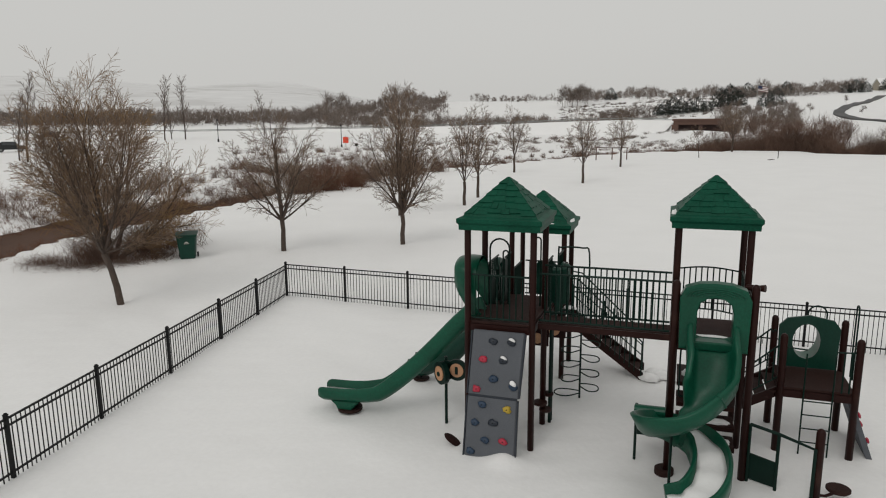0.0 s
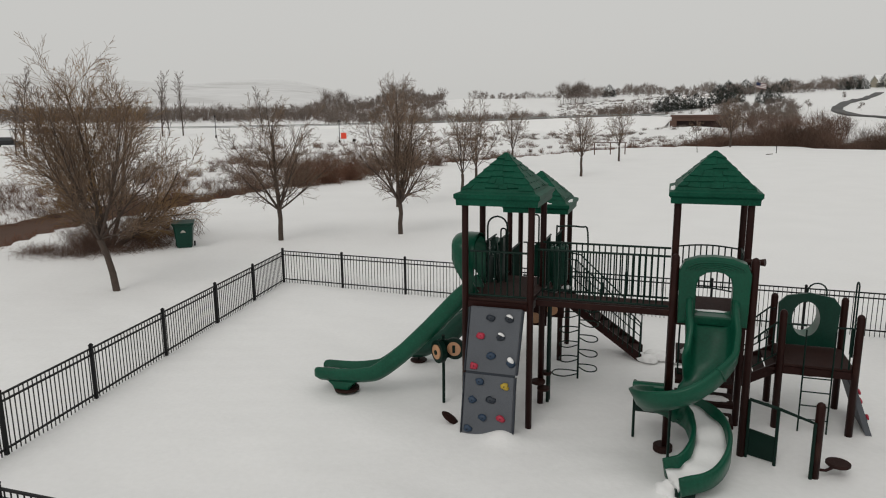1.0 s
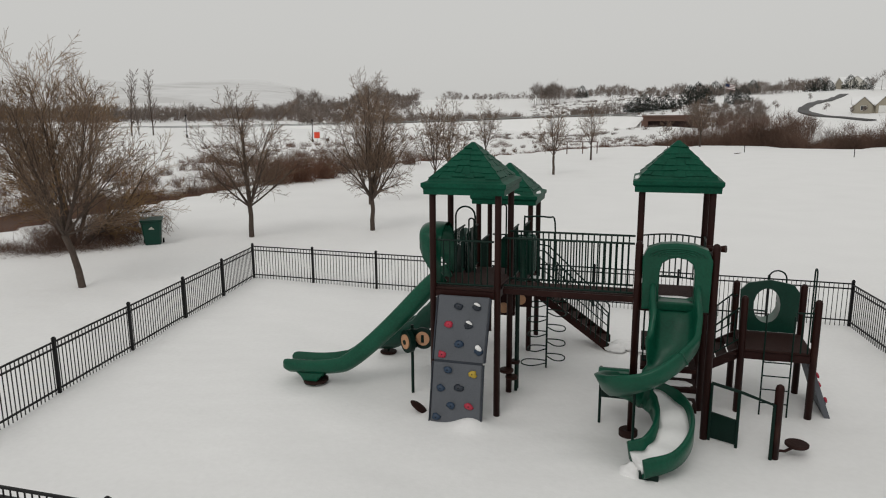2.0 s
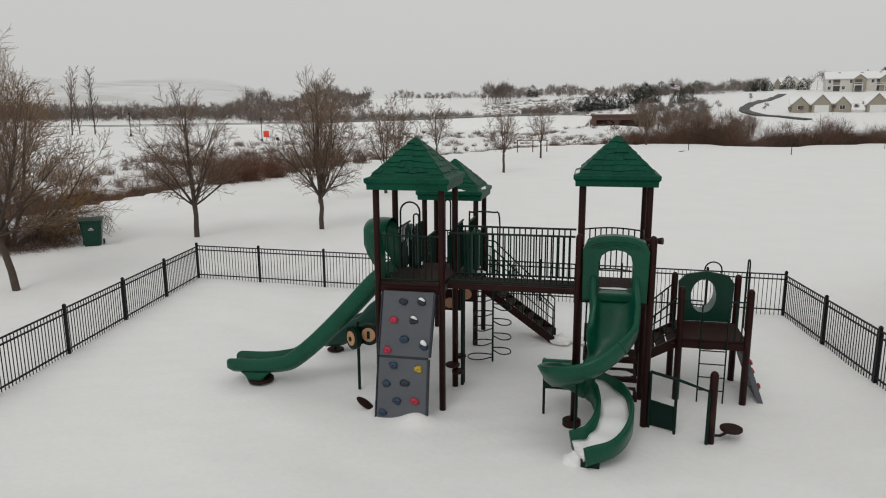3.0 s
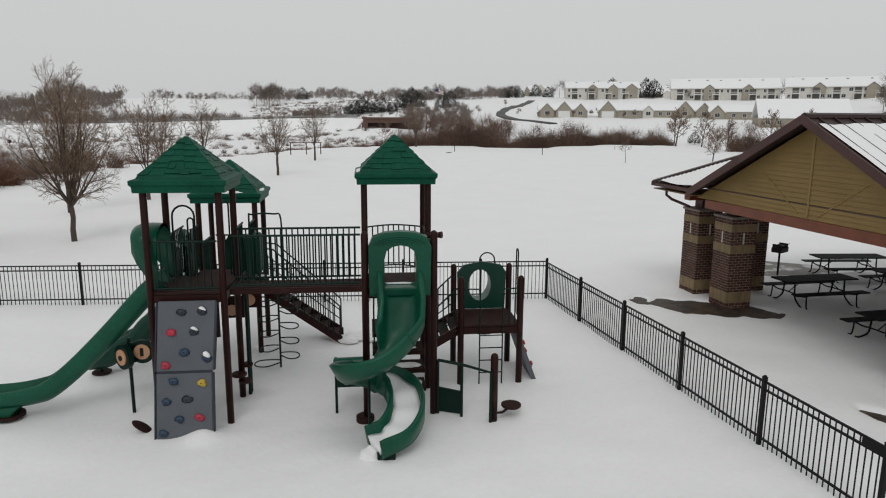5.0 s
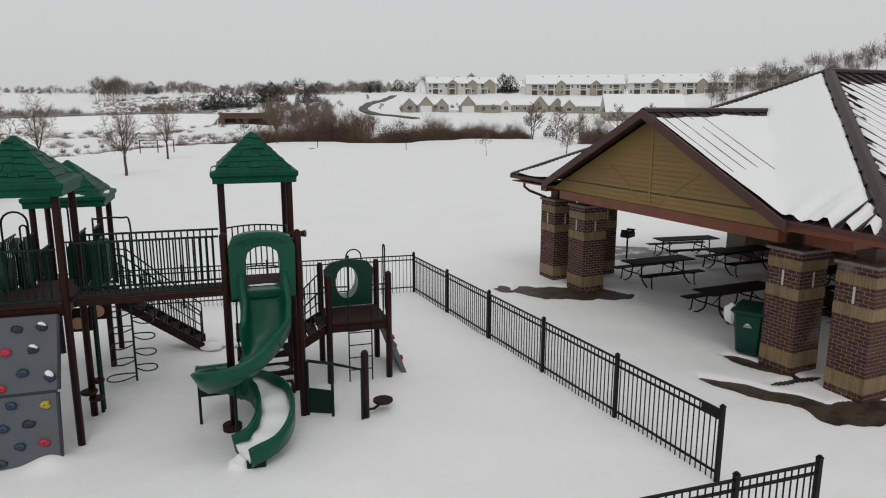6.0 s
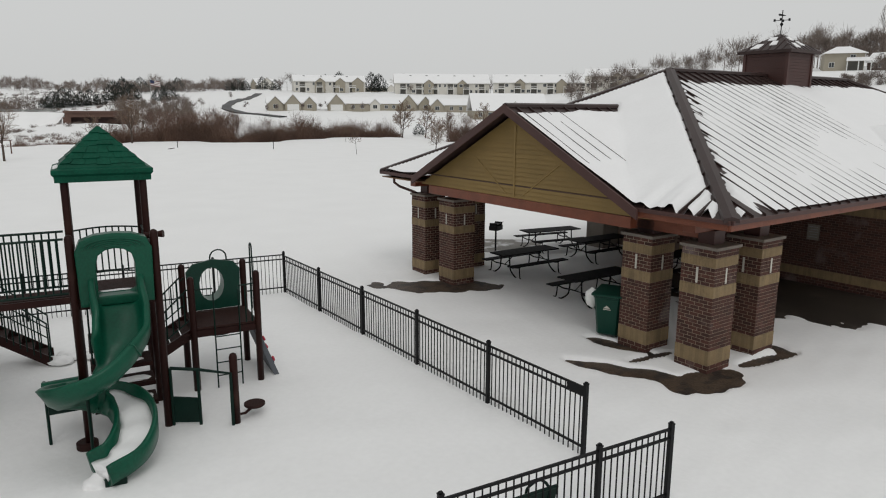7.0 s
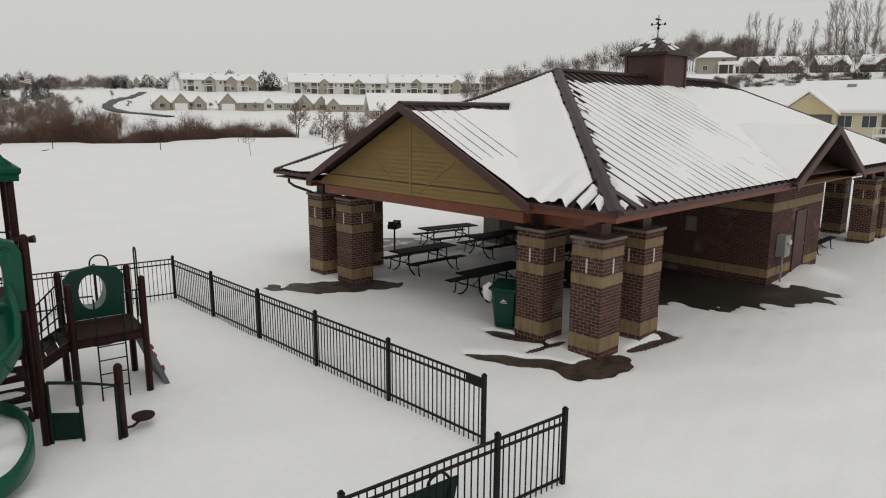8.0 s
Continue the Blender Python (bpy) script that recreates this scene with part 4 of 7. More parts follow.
snow_lump(-0.22, 3 * U - 0.25, D2 + 0.20, 0.16, 0.12, 0.07, 21, "small snow lump on the middle deck")
snow_lump(0.28, 2.95, D1 - 0.45, 0.15, 0.1, 0.06, 22, "small snow lump beside the loop climber")
for i, (x, y, sx, sy, sz) in enumerate(((2.05, 4.25, 0.24, 0.2, 0.14), (2.35, 4.5, 0.3, 0.22, 0.13), (2.2, 4.75, 0.25, 0.2, 0.11), (2.65, 4.4, 0.22, 0.2, 0.08))):
    snow_lump(x, y, 0.0, sx, sy, sz, 30 + i, "lumpy snow heaped at the stair's foot")


# ---- fences ----
def fence_run(name, a, b, panels, label, low=0.0):
    """A black fence from a to b, its posts at the given distances along it."""
    a, b = Vector(a), Vector(b)
    yaw = math.degrees(math.atan2(b.y - a.y, b.x - a.x))
    f = thing(name, pose(a.x, a.y, low, 0, 0, yaw), label, "fence", "playground fence")
    pm = None
    for d in panels:
        if pm is None:
            bm = bmesh.new()
            box(bm, -0.032, 0.032, -0.032, 0.032, -0.25, 1.20)
            box(bm, -0.035, 0.035, -0.035, 0.035, 1.20, 1.222)
            box(bm, -0.024, 0.024, -0.024, 0.024, 1.222, 1.245, 0.010)
            o = part("post", bm, BLACK, f)
            pm = o.data
        else:
            o = new("post", pm)
            o.parent = f
        o.location = (d, 0, 0)
    k = None
    for d0, d1 in zip(panels, panels[1:]):
        for z in (0.13, 1.0, 1.135):
            part("rail", boxed(d0 + 0.035, d1 - 0.035, -0.017, 0.017, z - 0.016, z + 0.016), BLACK, f)
        n = max(2, round((d1 - d0) / 0.111))
        for i in range(1, n):
            if k is None:
                o = part("picket", boxed(-0.0078, 0.0078, -0.0078, 0.0078, -0.06, 1.12), BLACK, f)
                k = o.data
            else:
                o = new("picket", k)
                o.parent = f
            o.location = (d0 + (d1 - d0) * i / n, 0, 0)
    return f


NW, NE, SE, SW = (-8.28, 22.32), (9.64, 17.78), (8.60, 5.63), (-9.06, 7.42)
fence_run("fence", SW, NW, [0.0, 2.30, 4.72, 7.38, 10.02, 12.48, 14.92], "black steel picket fence along the lawn with the bin")
fence_run("fence", NW, NE, [2.35 * i for i in range(8)] + [18.49], "black steel picket fence with snow up to its lower rail", 0.03)
east = fence_run("fence", NE, SE, [2.44 * i for i in range(6)], "black steel picket fence beside the picnic shelter")
part("latch_plate", boxed(11.80, 12.16, -0.020, 0.020, 0.985, 1.15, 0.004), BLACK, east)
fence_run("fence", (8.44, 4.02), SW, [0.0, 1.31] + [1.31 + 2.36 * i for i in range(1, 7)] + [17.83], "black steel picket fence with a bench behind it", -0.03)


# ---- picnic shelter: local x along its length, y across it, origin at its near outer pillar corner ----
SHELTER = pose(13.45, 6.235, 0, 0, 0, -5.0)
shelter = thing("picnic_shelter", SHELTER, "brick-pillared picnic shelter with a snowy brown metal hip roof", "picnic shelter")
LX, LY, EZ, OV = 22.42, 11.28, 3.42, 0.84
CX, CY = LX / 2, LY / 2
CUX = 11.7
COURSE, PW = 0.0767, 0.82


def brick_box(V, F, o, ux, uy, un, a0, a1, z0, z1, d):
    """One brick on a face: from a0 to a1 along the face, z0 to z1, standing d proud."""
    k = len(V)
    for a, z, e in ((a0, z0, 0), (a1, z0, 0), (a1, z1, 0), (a0, z1, 0), (a0, z0, d), (a1, z0, d), (a1, z1, d), (a0, z1, d)):
        V.append((o[0] + ux * a + un[0] * e, o[1] + uy * a + un[1] * e, z))
    for q in ((4, 5, 6, 7), (0, 1, 5, 4), (1, 2, 6, 5), (2, 3, 7, 6), (3, 0, 4, 7)):
        F.append(tuple(k + i for i in q))


def face_courses(length, z_from, z_to, bands, gaps=()):
    """Brick spans of one face: (kind, a0, a1, z0, z1)."""
    out = []
    z, row = z_from, 0
    while z < z_to - 0.02:
        band = next((b for b in bands if b[0] - 0.001 <= z < b[1] - 0.02), None)
        if band:
            n = max(1, round(length / 0.078))
            for i in range(n):
                out.append(("tan", length * i / n + 0.002, length * (i + 1) / n - 0.002, z + 0.004, band[1] - 0.004))
            z = band[1]
            continue
        nxt = min([b[0] for b in bands if b[0] > z] + [z_to])
        n_rows = max(1, round((nxt - z) / COURSE))
        h = (nxt - z) / n_rows
        for k in range(n_rows):
            a = -0.105 if (row % 2) else 0.0
            while a < length - 0.01:
                a0, a1 = max(0, a), min(length, a + 0.21)
                if a1 - a0 > 0.03 and not any(g[0] < (a0 + a1) / 2 < g[1] and g[2] < z + k * h + h / 2 < g[3] for g in gaps):
                    out.append(("brick", a0 + 0.009, a1 - 0.009, z + k * h + 0.006, z + (k + 1) * h - 0.006))
                a += 0.21
            row += 1
        z = nxt
    return out


PBANDS = [(0.13, 0.45), (1.61, 1.85), (2.25, 2.46)]


def pillar(x, y, singles=False):
    core = boxed(x + 0.008, x + PW - 0.008, y + 0.008, y + PW - 0.008, -0.3, 2.62)
    p = part("pillar", core, MORTAR, shelter, "red brick pillar with tan bands and a stone cap")
    part("cap", boxed(x - 0.045, x + PW + 0.045, y - 0.045, y + PW + 0.045, 2.62, 2.69, 0.012), STONECAP, p)
    V, F, VT, FT, single = [], [], [], [], []
    for fi, (o, ux, uy, un) in enumerate((((x, y + 0.008), 1, 0, (0, -1)), ((x + PW, y + PW - 0.008), -1, 0, (0, 1)), ((x + 0.008, y), 0, 1, (-1, 0)), ((x + PW - 0.008, y), 0, 1, (1, 0)))):
        for kind, a0, a1, z0, z1 in face_courses(PW, -0.06, 2.62, PBANDS):
            if kind == "tan":
                brick_box(VT, FT, o, ux, uy, un, a0, a1, z0, z1, 0.012)
            elif singles and fi in (0, 2) and z0 > 0.45:
                single.append((o, ux, uy, un, a0, a1, z0, z1))
            else:
                brick_box(V, F, o, ux, uy, un, a0, a1, z0, z1, 0.008)
        c = (o[0] + ux * PW / 2 + un[0] * 0.002, o[1] + uy * PW / 2 + un[1] * 0.002)
        e = 0.018
        sl = boxed(c[0] - (0.024 if ux else e), c[0] + (0.024 if ux else e), c[1] - (0.024 if uy else e), c[1] + (0.024 if uy else e), 1.88, 2.22)
        part("slot_pane", sl, SLOT, p, "narrow pale glass slot")
    if V:
        tagged(part("bricks", (V, F), BRICK, p), kind="stuff")
    tagged(part("soldier_bricks", (VT, FT), TANBRICK, p), kind="stuff")
    return p, single


PILLARS = [(0, -0.05), (0, 1.55), (1.73, -0.05), (0, 10.68), (0, 9.06), (1.73, 10.68)]
PILLARS += [(LX - PW - x, y) for x, y in PILLARS]
made = [pillar(x, y, i == 0) for i, (x, y) in enumerate(PILLARS)]
near_bricks = made[0]

# stub posts and beams on the pillars
for x, y in PILLARS:
    part("beam_seat", boxed(x + 0.22, x + PW - 0.22, y + 0.22, y + PW - 0.22, 2.692, 2.98), TRIMWOOD, shelter)
for y in (0.25, LY - 0.55):
    for x0, x1 in ((-0.35, 9.55), (14.15, LX + 0.35)):
        part("eave_beam", boxed(x0, x1, y, y + 0.30, 2.98, 3.30, 0.01), BEAM, shelter, "stained timber beam")
for x in (0.22, LX - 0.52):
    part("end_beam", boxed(x, x + 0.30, 0.56, LY - 0.56, 2.78, 3.14, 0.01), BEAM, shelter, "stained timber beam under the gable")
    part("end_post", boxed(x, x + 0.3, 1.70, 2.05, 2.69, 3.3, 0.005), TRIMWOOD, shelter)
    part("end_post", boxed(x, x + 0.3, LY - 2.05, LY - 1.70, 2.69, 3.3, 0.005), TRIMWOOD, shelter)


# roof surfaces
def z_south(x, y):
    return EZ + 0.5 * (y + OV)


def z_west(x, y):
    return EZ + 0.5 * (x + OV)


RT = EZ + 0.5 * (CY + OV)
HX = CY
GA0, GZ = CY, 5.54
GH = (GZ - EZ) / 0.5
SGZ = 4.93
SGH = (SGZ - EZ) / 0.5
T = Vector((0, 0, -0.06))


def roof_slab(name, pts, mt=METALROOF, off=T, label=""):
    return part(name, slabbed(pts, off), mt, shelter, label)


e0, e1, f0, f1 = -OV, LX + OV, -OV, LY + OV
roof_slab("roof_plane", [(e0, f0, EZ), (CX - SGH, f0, EZ), (CX, (SGZ - EZ) / 0.5 - OV, SGZ), (CX + SGH, f0, EZ), (e1, f0, EZ), (LX - HX, CY, RT), (HX, CY, RT)], label="brown standing-seam metal roof")
roof_slab("roof_plane", [(e1, f1, EZ), (e0, f1, EZ), (HX, CY, RT), (LX - HX, CY, RT)])
gx_back = (GZ - EZ) / 0.5 - OV
roof_slab("roof_plane", [(e0, f1, EZ), (e0, CY + GH, EZ), (gx_back, CY, GZ), (e0, CY - GH, EZ), (e0, f0, EZ), (HX, CY, RT)])
roof_slab("roof_plane", [(e1, f0, EZ), (e1, f1, EZ), (LX - HX, CY, RT)])
# unseen boards added below the roof planes, only to steer interior bounce light
C1, C2 = Vector((0, 0, -0.07)), Vector((0, 0, -0.03))
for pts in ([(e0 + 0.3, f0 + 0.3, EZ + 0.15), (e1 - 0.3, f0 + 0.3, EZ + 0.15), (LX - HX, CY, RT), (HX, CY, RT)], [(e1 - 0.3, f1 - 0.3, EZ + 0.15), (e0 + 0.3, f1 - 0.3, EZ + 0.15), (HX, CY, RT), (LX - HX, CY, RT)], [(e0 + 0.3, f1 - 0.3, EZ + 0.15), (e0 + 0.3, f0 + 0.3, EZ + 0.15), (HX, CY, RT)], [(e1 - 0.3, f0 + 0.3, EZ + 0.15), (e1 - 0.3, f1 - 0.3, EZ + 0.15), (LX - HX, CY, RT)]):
    roof_slab("roof_lining", [Vector(p) + C1 for p in pts], LINING, C2, "unseen dark boards added under the roof to steer bounce light")
GF = -OV - 0.08
for s in (-1, 1):
    roof_slab("gable_roof", [(GF, CY, GZ), (GF, CY + s * (GH + 0.1), EZ - 0.05), (e0, CY + s * GH, EZ), (gx_back, CY, GZ)])
    roof_slab("rake_board", [(GF - 0.05, CY, GZ + 0.05), (GF - 0.05, CY + s * (GH + 0.14), EZ - 0.02), (GF - 0.05, CY + s * (GH + 0.14), EZ - 0.24), (GF - 0.05, CY, GZ - 0.17)], TRIMWOOD, Vector((0.05, 0, 0)), "dark brown rake board")
SF = -OV - 0.2
for s in (-1, 1):
    roof_slab("gable_roof", [(CX, SF, SGZ), (CX + s * (SGH + 0.1), SF, EZ - 0.05), (CX + s * SGH, f0, EZ), (CX, (SGZ - EZ) / 0.5 - OV, SGZ)])
    roof_slab("rake_board", [(CX, SF - 0.05, SGZ + 0.05), (CX + s * (SGH + 0.14), SF - 0.05, EZ - 0.02), (CX + s * (SGH + 0.14), SF - 0.05, EZ - 0.24), (CX, SF - 0.05, SGZ - 0.17)], TRIMWOOD, Vector((0, 0.05, 0)), "dark brown rake board")
# eaves: fascia, gutter, soffit
for x0, x1, y0, y1 in ((e0, CX - SGH, f0 - 0.05, f0), (CX + SGH, e1, f0 - 0.05, f0), (e0, e1, f1, f1 + 0.05), (e0 - 0.05, e0, f0, CY - GH), (e0 - 0.05, e0, CY + GH, f1), (e1, e1 + 0.05, f0, f1)):
    part("fascia", boxed(x0, x1, y0, y1, EZ - (0.075 if y1 < 3 else 0.09), EZ + 0.01, 0.008), TRIMWOOD, shelter)
for x0, x1, y0, y1 in ((e0 + 0.02, CX - SGH, f0 + 0.01, f0 + 0.06), (e0 + 0.01, e0 + 0.06, f0 + 0.06, CY - GH), (CX + SGH, e1 - 0.02, f0 + 0.01, f0 + 0.06)):
    part("sub_fascia", boxed(x0, x1, y0, y1, EZ - 0.20, EZ - 0.08, 0.006), BEAM, shelter, "stained timber board under the eave")
part("soffit", boxed(e0 + 0.07, e1 - 0.03, f0 + 0.07, 0.2, EZ - 0.20, EZ - 0.165), SOFFIT, shelter, "timber soffit under the eave")
part("soffit", boxed(e0 + 0.03, 0.2, f0 + 0.9, CY - GH, EZ - 0.20, EZ - 0.165), SOFFIT, shelter)
part("soffit", boxed(e0 + 0.03, 0.2, CY + GH, f1 - 0.03, EZ - 0.20, EZ - 0.165), SOFFIT, shelter)
part("downspout", tubed([(-0.55, LY + 0.45, EZ - 0.12), (-0.55, LY + 0.45, 3.05), (-0.42, LY + 0.33, 2.92), (0.02, LY + 0.05, 2.72), (0.1, LY + 0.02, 2.66)], 0.045, 8), TRIMWOOD, shelter)

# gable siding, board by board
BOARD = 0.118


def siding(zb, zt, zmin, run, plane):
    n = int((zt - zmin) / BOARD)
    for i in range(n):
        za, zc = zmin + i * BOARD, zmin + (i + 1) * BOARD
        ha, hc = (zt - za) / 0.5, max(0.02, (zt - zc) / 0.5)
        if plane == "x":
            pts = [(-0.55, CY - ha, za), (-0.55, CY + ha, za), (-0.522, CY + hc, zc + 0.01), (-0.522, CY - hc, zc + 0.01)]
            off = (0.02, 0, 0)
        else:
            pts = [(CX - ha, 0.10, za), (CX + ha, 0.10, za), (CX + hc, 0.125, zc + 0.01), (CX - hc, 0.125, zc + 0.01)]
            off = (0, 0.02, 0)
        part("siding_board", slabbed(pts, off), SIDING, shelter)


siding(0, GZ - 0.16, 3.16, 0, "x")
part("gable_beam", boxed(-0.60, -0.38, CY - GH + 0.3, CY + GH - 0.3, 2.90, 3.155, 0.01), BEAM, shelter, "stained timber beam under the gable")
trim = part("gable_trim", boxed(-0.556, -0.545, CY - 0.03, CY + 0.03, 3.2, 5.05), SIDING, shelter)
for s in (-1, 1):
    part("gable_trim", slabbed([(-0.554, CY + s * 0.3, 3.25), (-0.554, CY + s * 0.35, 3.25), (-0.554, CY + s * 1.70, 4.15), (-0.554, CY + s * 1.65, 4.15)], (0.012, 0, 0)), SIDING, shelter)

part("gable_wall", slabbed([(CX - SGH + 0.5, 0.06, EZ - 0.22), (CX + SGH - 0.5, 0.06, EZ - 0.22), (CX + 0.3, 0.06, SGZ - 0.3), (CX - 0.3, 0.06, SGZ - 0.3)], (0, 0.04, 0)), TRIMWOOD, shelter, "dark boards in the side gable")
# ribs of the metal roof


def ribs_south(x0, x1, step=0.43):
    x = x0
    while x < x1:
        top_y = min(CY, x - e0 + f0, e1 - x + f0)
        low_y = f0
        if abs(x - CX) < SGH:
            low_y = (SGZ - 0.5 * abs(x - CX) - EZ) / 0.5 - OV
        if top_y - low_y > 0.4:
            part("roof_rib", slabbed([(x - 0.009, low_y, z_south(0, low_y)), (x + 0.009, low_y, z_south(0, low_y)), (x + 0.009, top_y, z_south(0, top_y)), (x - 0.009, top_y, z_south(0, top_y))], (0, 0, 0.055)), METALROOF, shelter)
        x += step


ribs_south(e0 + 0.3, e1 - 0.3)
y = f0 + 0.3
while y < f1:
    top_x = min(HX, y - f0 + e0, f1 - y + e0)
    low_x = e0 if abs(y - CY) > GH else (GZ - 0.5 * abs(y - CY) - EZ) / 0.5 - OV
    if top_x - low_x > 0.4:
        part("roof_rib", slabbed([(low_x, y - 0.014, z_west(low_x, 0)), (low_x, y + 0.014, z_west(low_x, 0)), (top_x, y + 0.014, z_west(top_x, 0)), (top_x, y - 0.014, z_west(top_x, 0))], (0, 0, 0.055)), METALROOF, shelter)
    y += 0.43
x = GF + 0.3
while x < gx_back - 0.3:
    for s in (-1, 1):
        low = GH if x < e0 else (GZ - z_west(x, 0)) / 0.5
        part("roof_rib", slabbed([(x - 0.014, CY, GZ), (x + 0.014, CY, GZ), (x + 0.014, CY + s * low, GZ - 0.5 * low), (x - 0.014, CY + s * low, GZ - 0.5 * low)], (0, 0, 0.05)), METALROOF, shelter)
    x += 0.43


def ridge_cap(p, q, w=0.13):
    p, q = Vector(p), Vector(q)
    d = (q - p).normalized()
    s = d.cross(Vector((0, 0, 1))).normalized()
    bm = bmesh.new()
    prof = [(-w, -0.03), (-w * 0.9, 0.05), (0, 0.085), (w * 0.9, 0.05), (w, -0.03)]
    ra = [bm.verts.new(p + s * u + Vector((0, 0, v))) for u, v in prof]
    rb = [bm.verts.new(q + s * u + Vector((0, 0, v))) for u, v in prof]
    for k in range(4):
        bm.faces.new((ra[k], ra[k + 1], rb[k + 1], rb[k]))
    bm.faces.new((ra[4], ra[0], rb[0], rb[4]))
    bm.faces.new(ra)
    bm.faces.new(rb[::-1])
    bmesh.ops.recalc_face_normals(bm, faces=bm.faces)
    return part("ridge_cap", bm, METALROOF, shelter, "brown metal ridge and hip cap")


ridge_cap((HX, CY, RT), (LX - HX, CY, RT))
for ex, rx in ((e0, HX), (e1, LX - HX)):
    for ey in (f0, f1):
        ridge_cap((ex, ey, EZ), (rx, CY, RT), 0.15)
ridge_cap((GF, CY, GZ), (gx_back, CY, GZ), 0.10)


# snow blanket on the roof, thin where the ribs show and gone beside ridge and hips
def snow_sheet(fn, bare, xs, ys):
    gxx, gyy = np.meshgrid(xs, ys, indexing="ij")
    z, ok = fn(gxx, gyy)
    h = bare(gxx, gyy)
    V = np.stack([gxx.ravel(), gyy.ravel(), (z + h).ravel()], 1).tolist()
    n = len(ys)
    okf = ok.ravel()
    F = []
    for i in range(len(xs) - 1):
        for j in range(n - 1):
            q = (i * n + j, (i + 1) * n + j, (i + 1) * n + j + 1, i * n + j + 1)
            if all(okf[k] for k in q):
                F.append(q)
    return V, F


def roof_top(x, y):
    main = np.minimum(np.minimum(EZ + 0.5 * (y - f0), EZ + 0.5 * (f1 - y)), np.minimum(EZ + 0.5 * (x - e0), EZ + 0.5 * (e1 - x)))
    west = np.where(x < gx_back + 0.1, GZ - 0.5 * np.abs(y - CY), -9)
    south = np.where(y < CY - 1, SGZ - 0.5 * np.abs(x - CX), -9)
    z = np.maximum(main, np.maximum(west, south))
    return z, main, west, south


def snow_fn(x, y):
    z, main, west, south = roof_top(x, y)
    inside = (x > e0 - 0.0) & (x < e1) & (y > f0) & (y < f1)
    return z, inside | ((np.abs(y - CY) < GH) & (x > GF + 0.02) & (x < 1)) | ((np.abs(x - CX) < SGH) & (y > SF + 0.02) & (y < 1))


def snow_depth(x, y):
    z, main, west, south = roof_top(x, y)
    hs, hw = y - f0, x - e0
    hip = np.abs(hs - hw) / 1.414
    hip2 = np.abs(hs - (e1 - x)) / 1.414
    on_south = (hs <= hw) & (hs <= e1 - x) & (y < CY)
    n1, n2 = wave(x, y, 2.4, 21), wave(x, y, 0.7, 22)
    h = np.where(on_south, 0.045 + 0.008 * n1 + 0.003 * n2 + 0.045 * smoothstep(9.0, 14, x) + 0.014 * (1 - smoothstep(0.5, 3.2, y)) * smoothstep(3, 8, x), 0.10 + 0.03 * n1)
    ridge = RT - z
    h = np.where(on_south, h - 0.13 * (1 - smoothstep(0.16, 0.50 + 0.10 * n2, ridge)) * smoothstep(5.0, 6.0, x + 0.4), h)
    edge_south = (0.22 + 0.30 * smoothstep(0.1, 0.5, wave(x, y * 0.25, 0.45, 23)) * on_south)
    h = h - 0.16 * (1 - smoothstep(edge_south * 0.6, edge_south, hip)) - 0.16 * (1 - smoothstep(0.15, 0.3, hip2))
    hip3 = np.abs((f1 - y) - hw) / 1.414
    h = h - 0.18 * (1 - smoothstep(0.12, 0.26, hip3)) * (y > CY)
    corner = np.exp(-((x - e0) ** 2 + (y - f0) ** 2) / 2.2)
    streak = np.where(on_south, wave(x, y * 0.16, 0.5, 24), wave(x * 0.16, y, 0.5, 27))
    h = h - 0.26 * corner * (0.35 + 1.1 * streak)
    gab = (west > main) & (x < gx_back)
    top = np.abs(y - CY)
    h = np.where(gab, 0.045 + 0.006 * n1 + 0.003 * n2 + 0.03 * smoothstep(2.4, 3.6, top) - 0.12 * (1 - smoothstep(0.14, 0.42 + 0.10 * n2, top)) + 0.03 * smoothstep(0.6, 1.6, x), h)
    gab2 = (south > main) & (y < 2)
    h = np.where(gab2, 0.10, h)
    lip = np.minimum(np.minimum(hs, f1 - y), np.minimum(hw, e1 - x))
    return np.maximum(np.where(gab | gab2, h, h - 0.008 * (1 - smoothstep(0, 0.10, lip))), -0.04)


V, F = snow_sheet(snow_fn, snow_depth, np.arange(GF, e1, 0.09), np.arange(SF, f1, 0.09))
blanket = part("roof_snow", (V, F), ROOF_SNOW, None, "wet snow lying on the shelter's metal roof", True)
blanket.matrix_world = SHELTER
tagged(blanket, category="snow", kind="stuff")

# cupola and weather vane
cup = part("cupola", boxed(CUX - 0.78, CUX + 0.78, CY - 0.78, CY + 0.78, 5.9, 7.42), DOORRED, shelter, "brown boarded cupola with a hipped metal roof")
for i in range(11):
    z = 6.25 + i * 0.105
    bm = bmesh.new()
    for s in (-1, 1):
        slab(bm, [(CUX + s * 0.78, CY - 0.78, z), (CUX + s * 0.78, CY + 0.78, z), (CUX + s * 0.78, CY + 0.78, z + 0.095), (CUX + s * 0.78, CY - 0.78, z + 0.095)], (s * 0.015, 0, 0))
        slab(bm, [(CUX - 0.78, CY + s * 0.78, z), (CUX + 0.78, CY + s * 0.78, z), (CUX + 0.78, CY + s * 0.78, z + 0.095), (CUX - 0.78, CY + s * 0.78, z + 0.095)], (0, s * 0.015, 0))
    bmesh.ops.recalc_face_normals(bm, faces=bm.faces)
    part("clapboard", bm, DOORRED, cup)
for sx in (-1, 1):
    for sy in (-1, 1):
        part("corner_board", boxed(CUX + sx * 0.78 - 0.05, CUX + sx * 0.78 + 0.05, CY + sy * 0.78 - 0.05, CY + sy * 0.78 + 0.05, 5.9, 7.42), TRIMWOOD, cup)
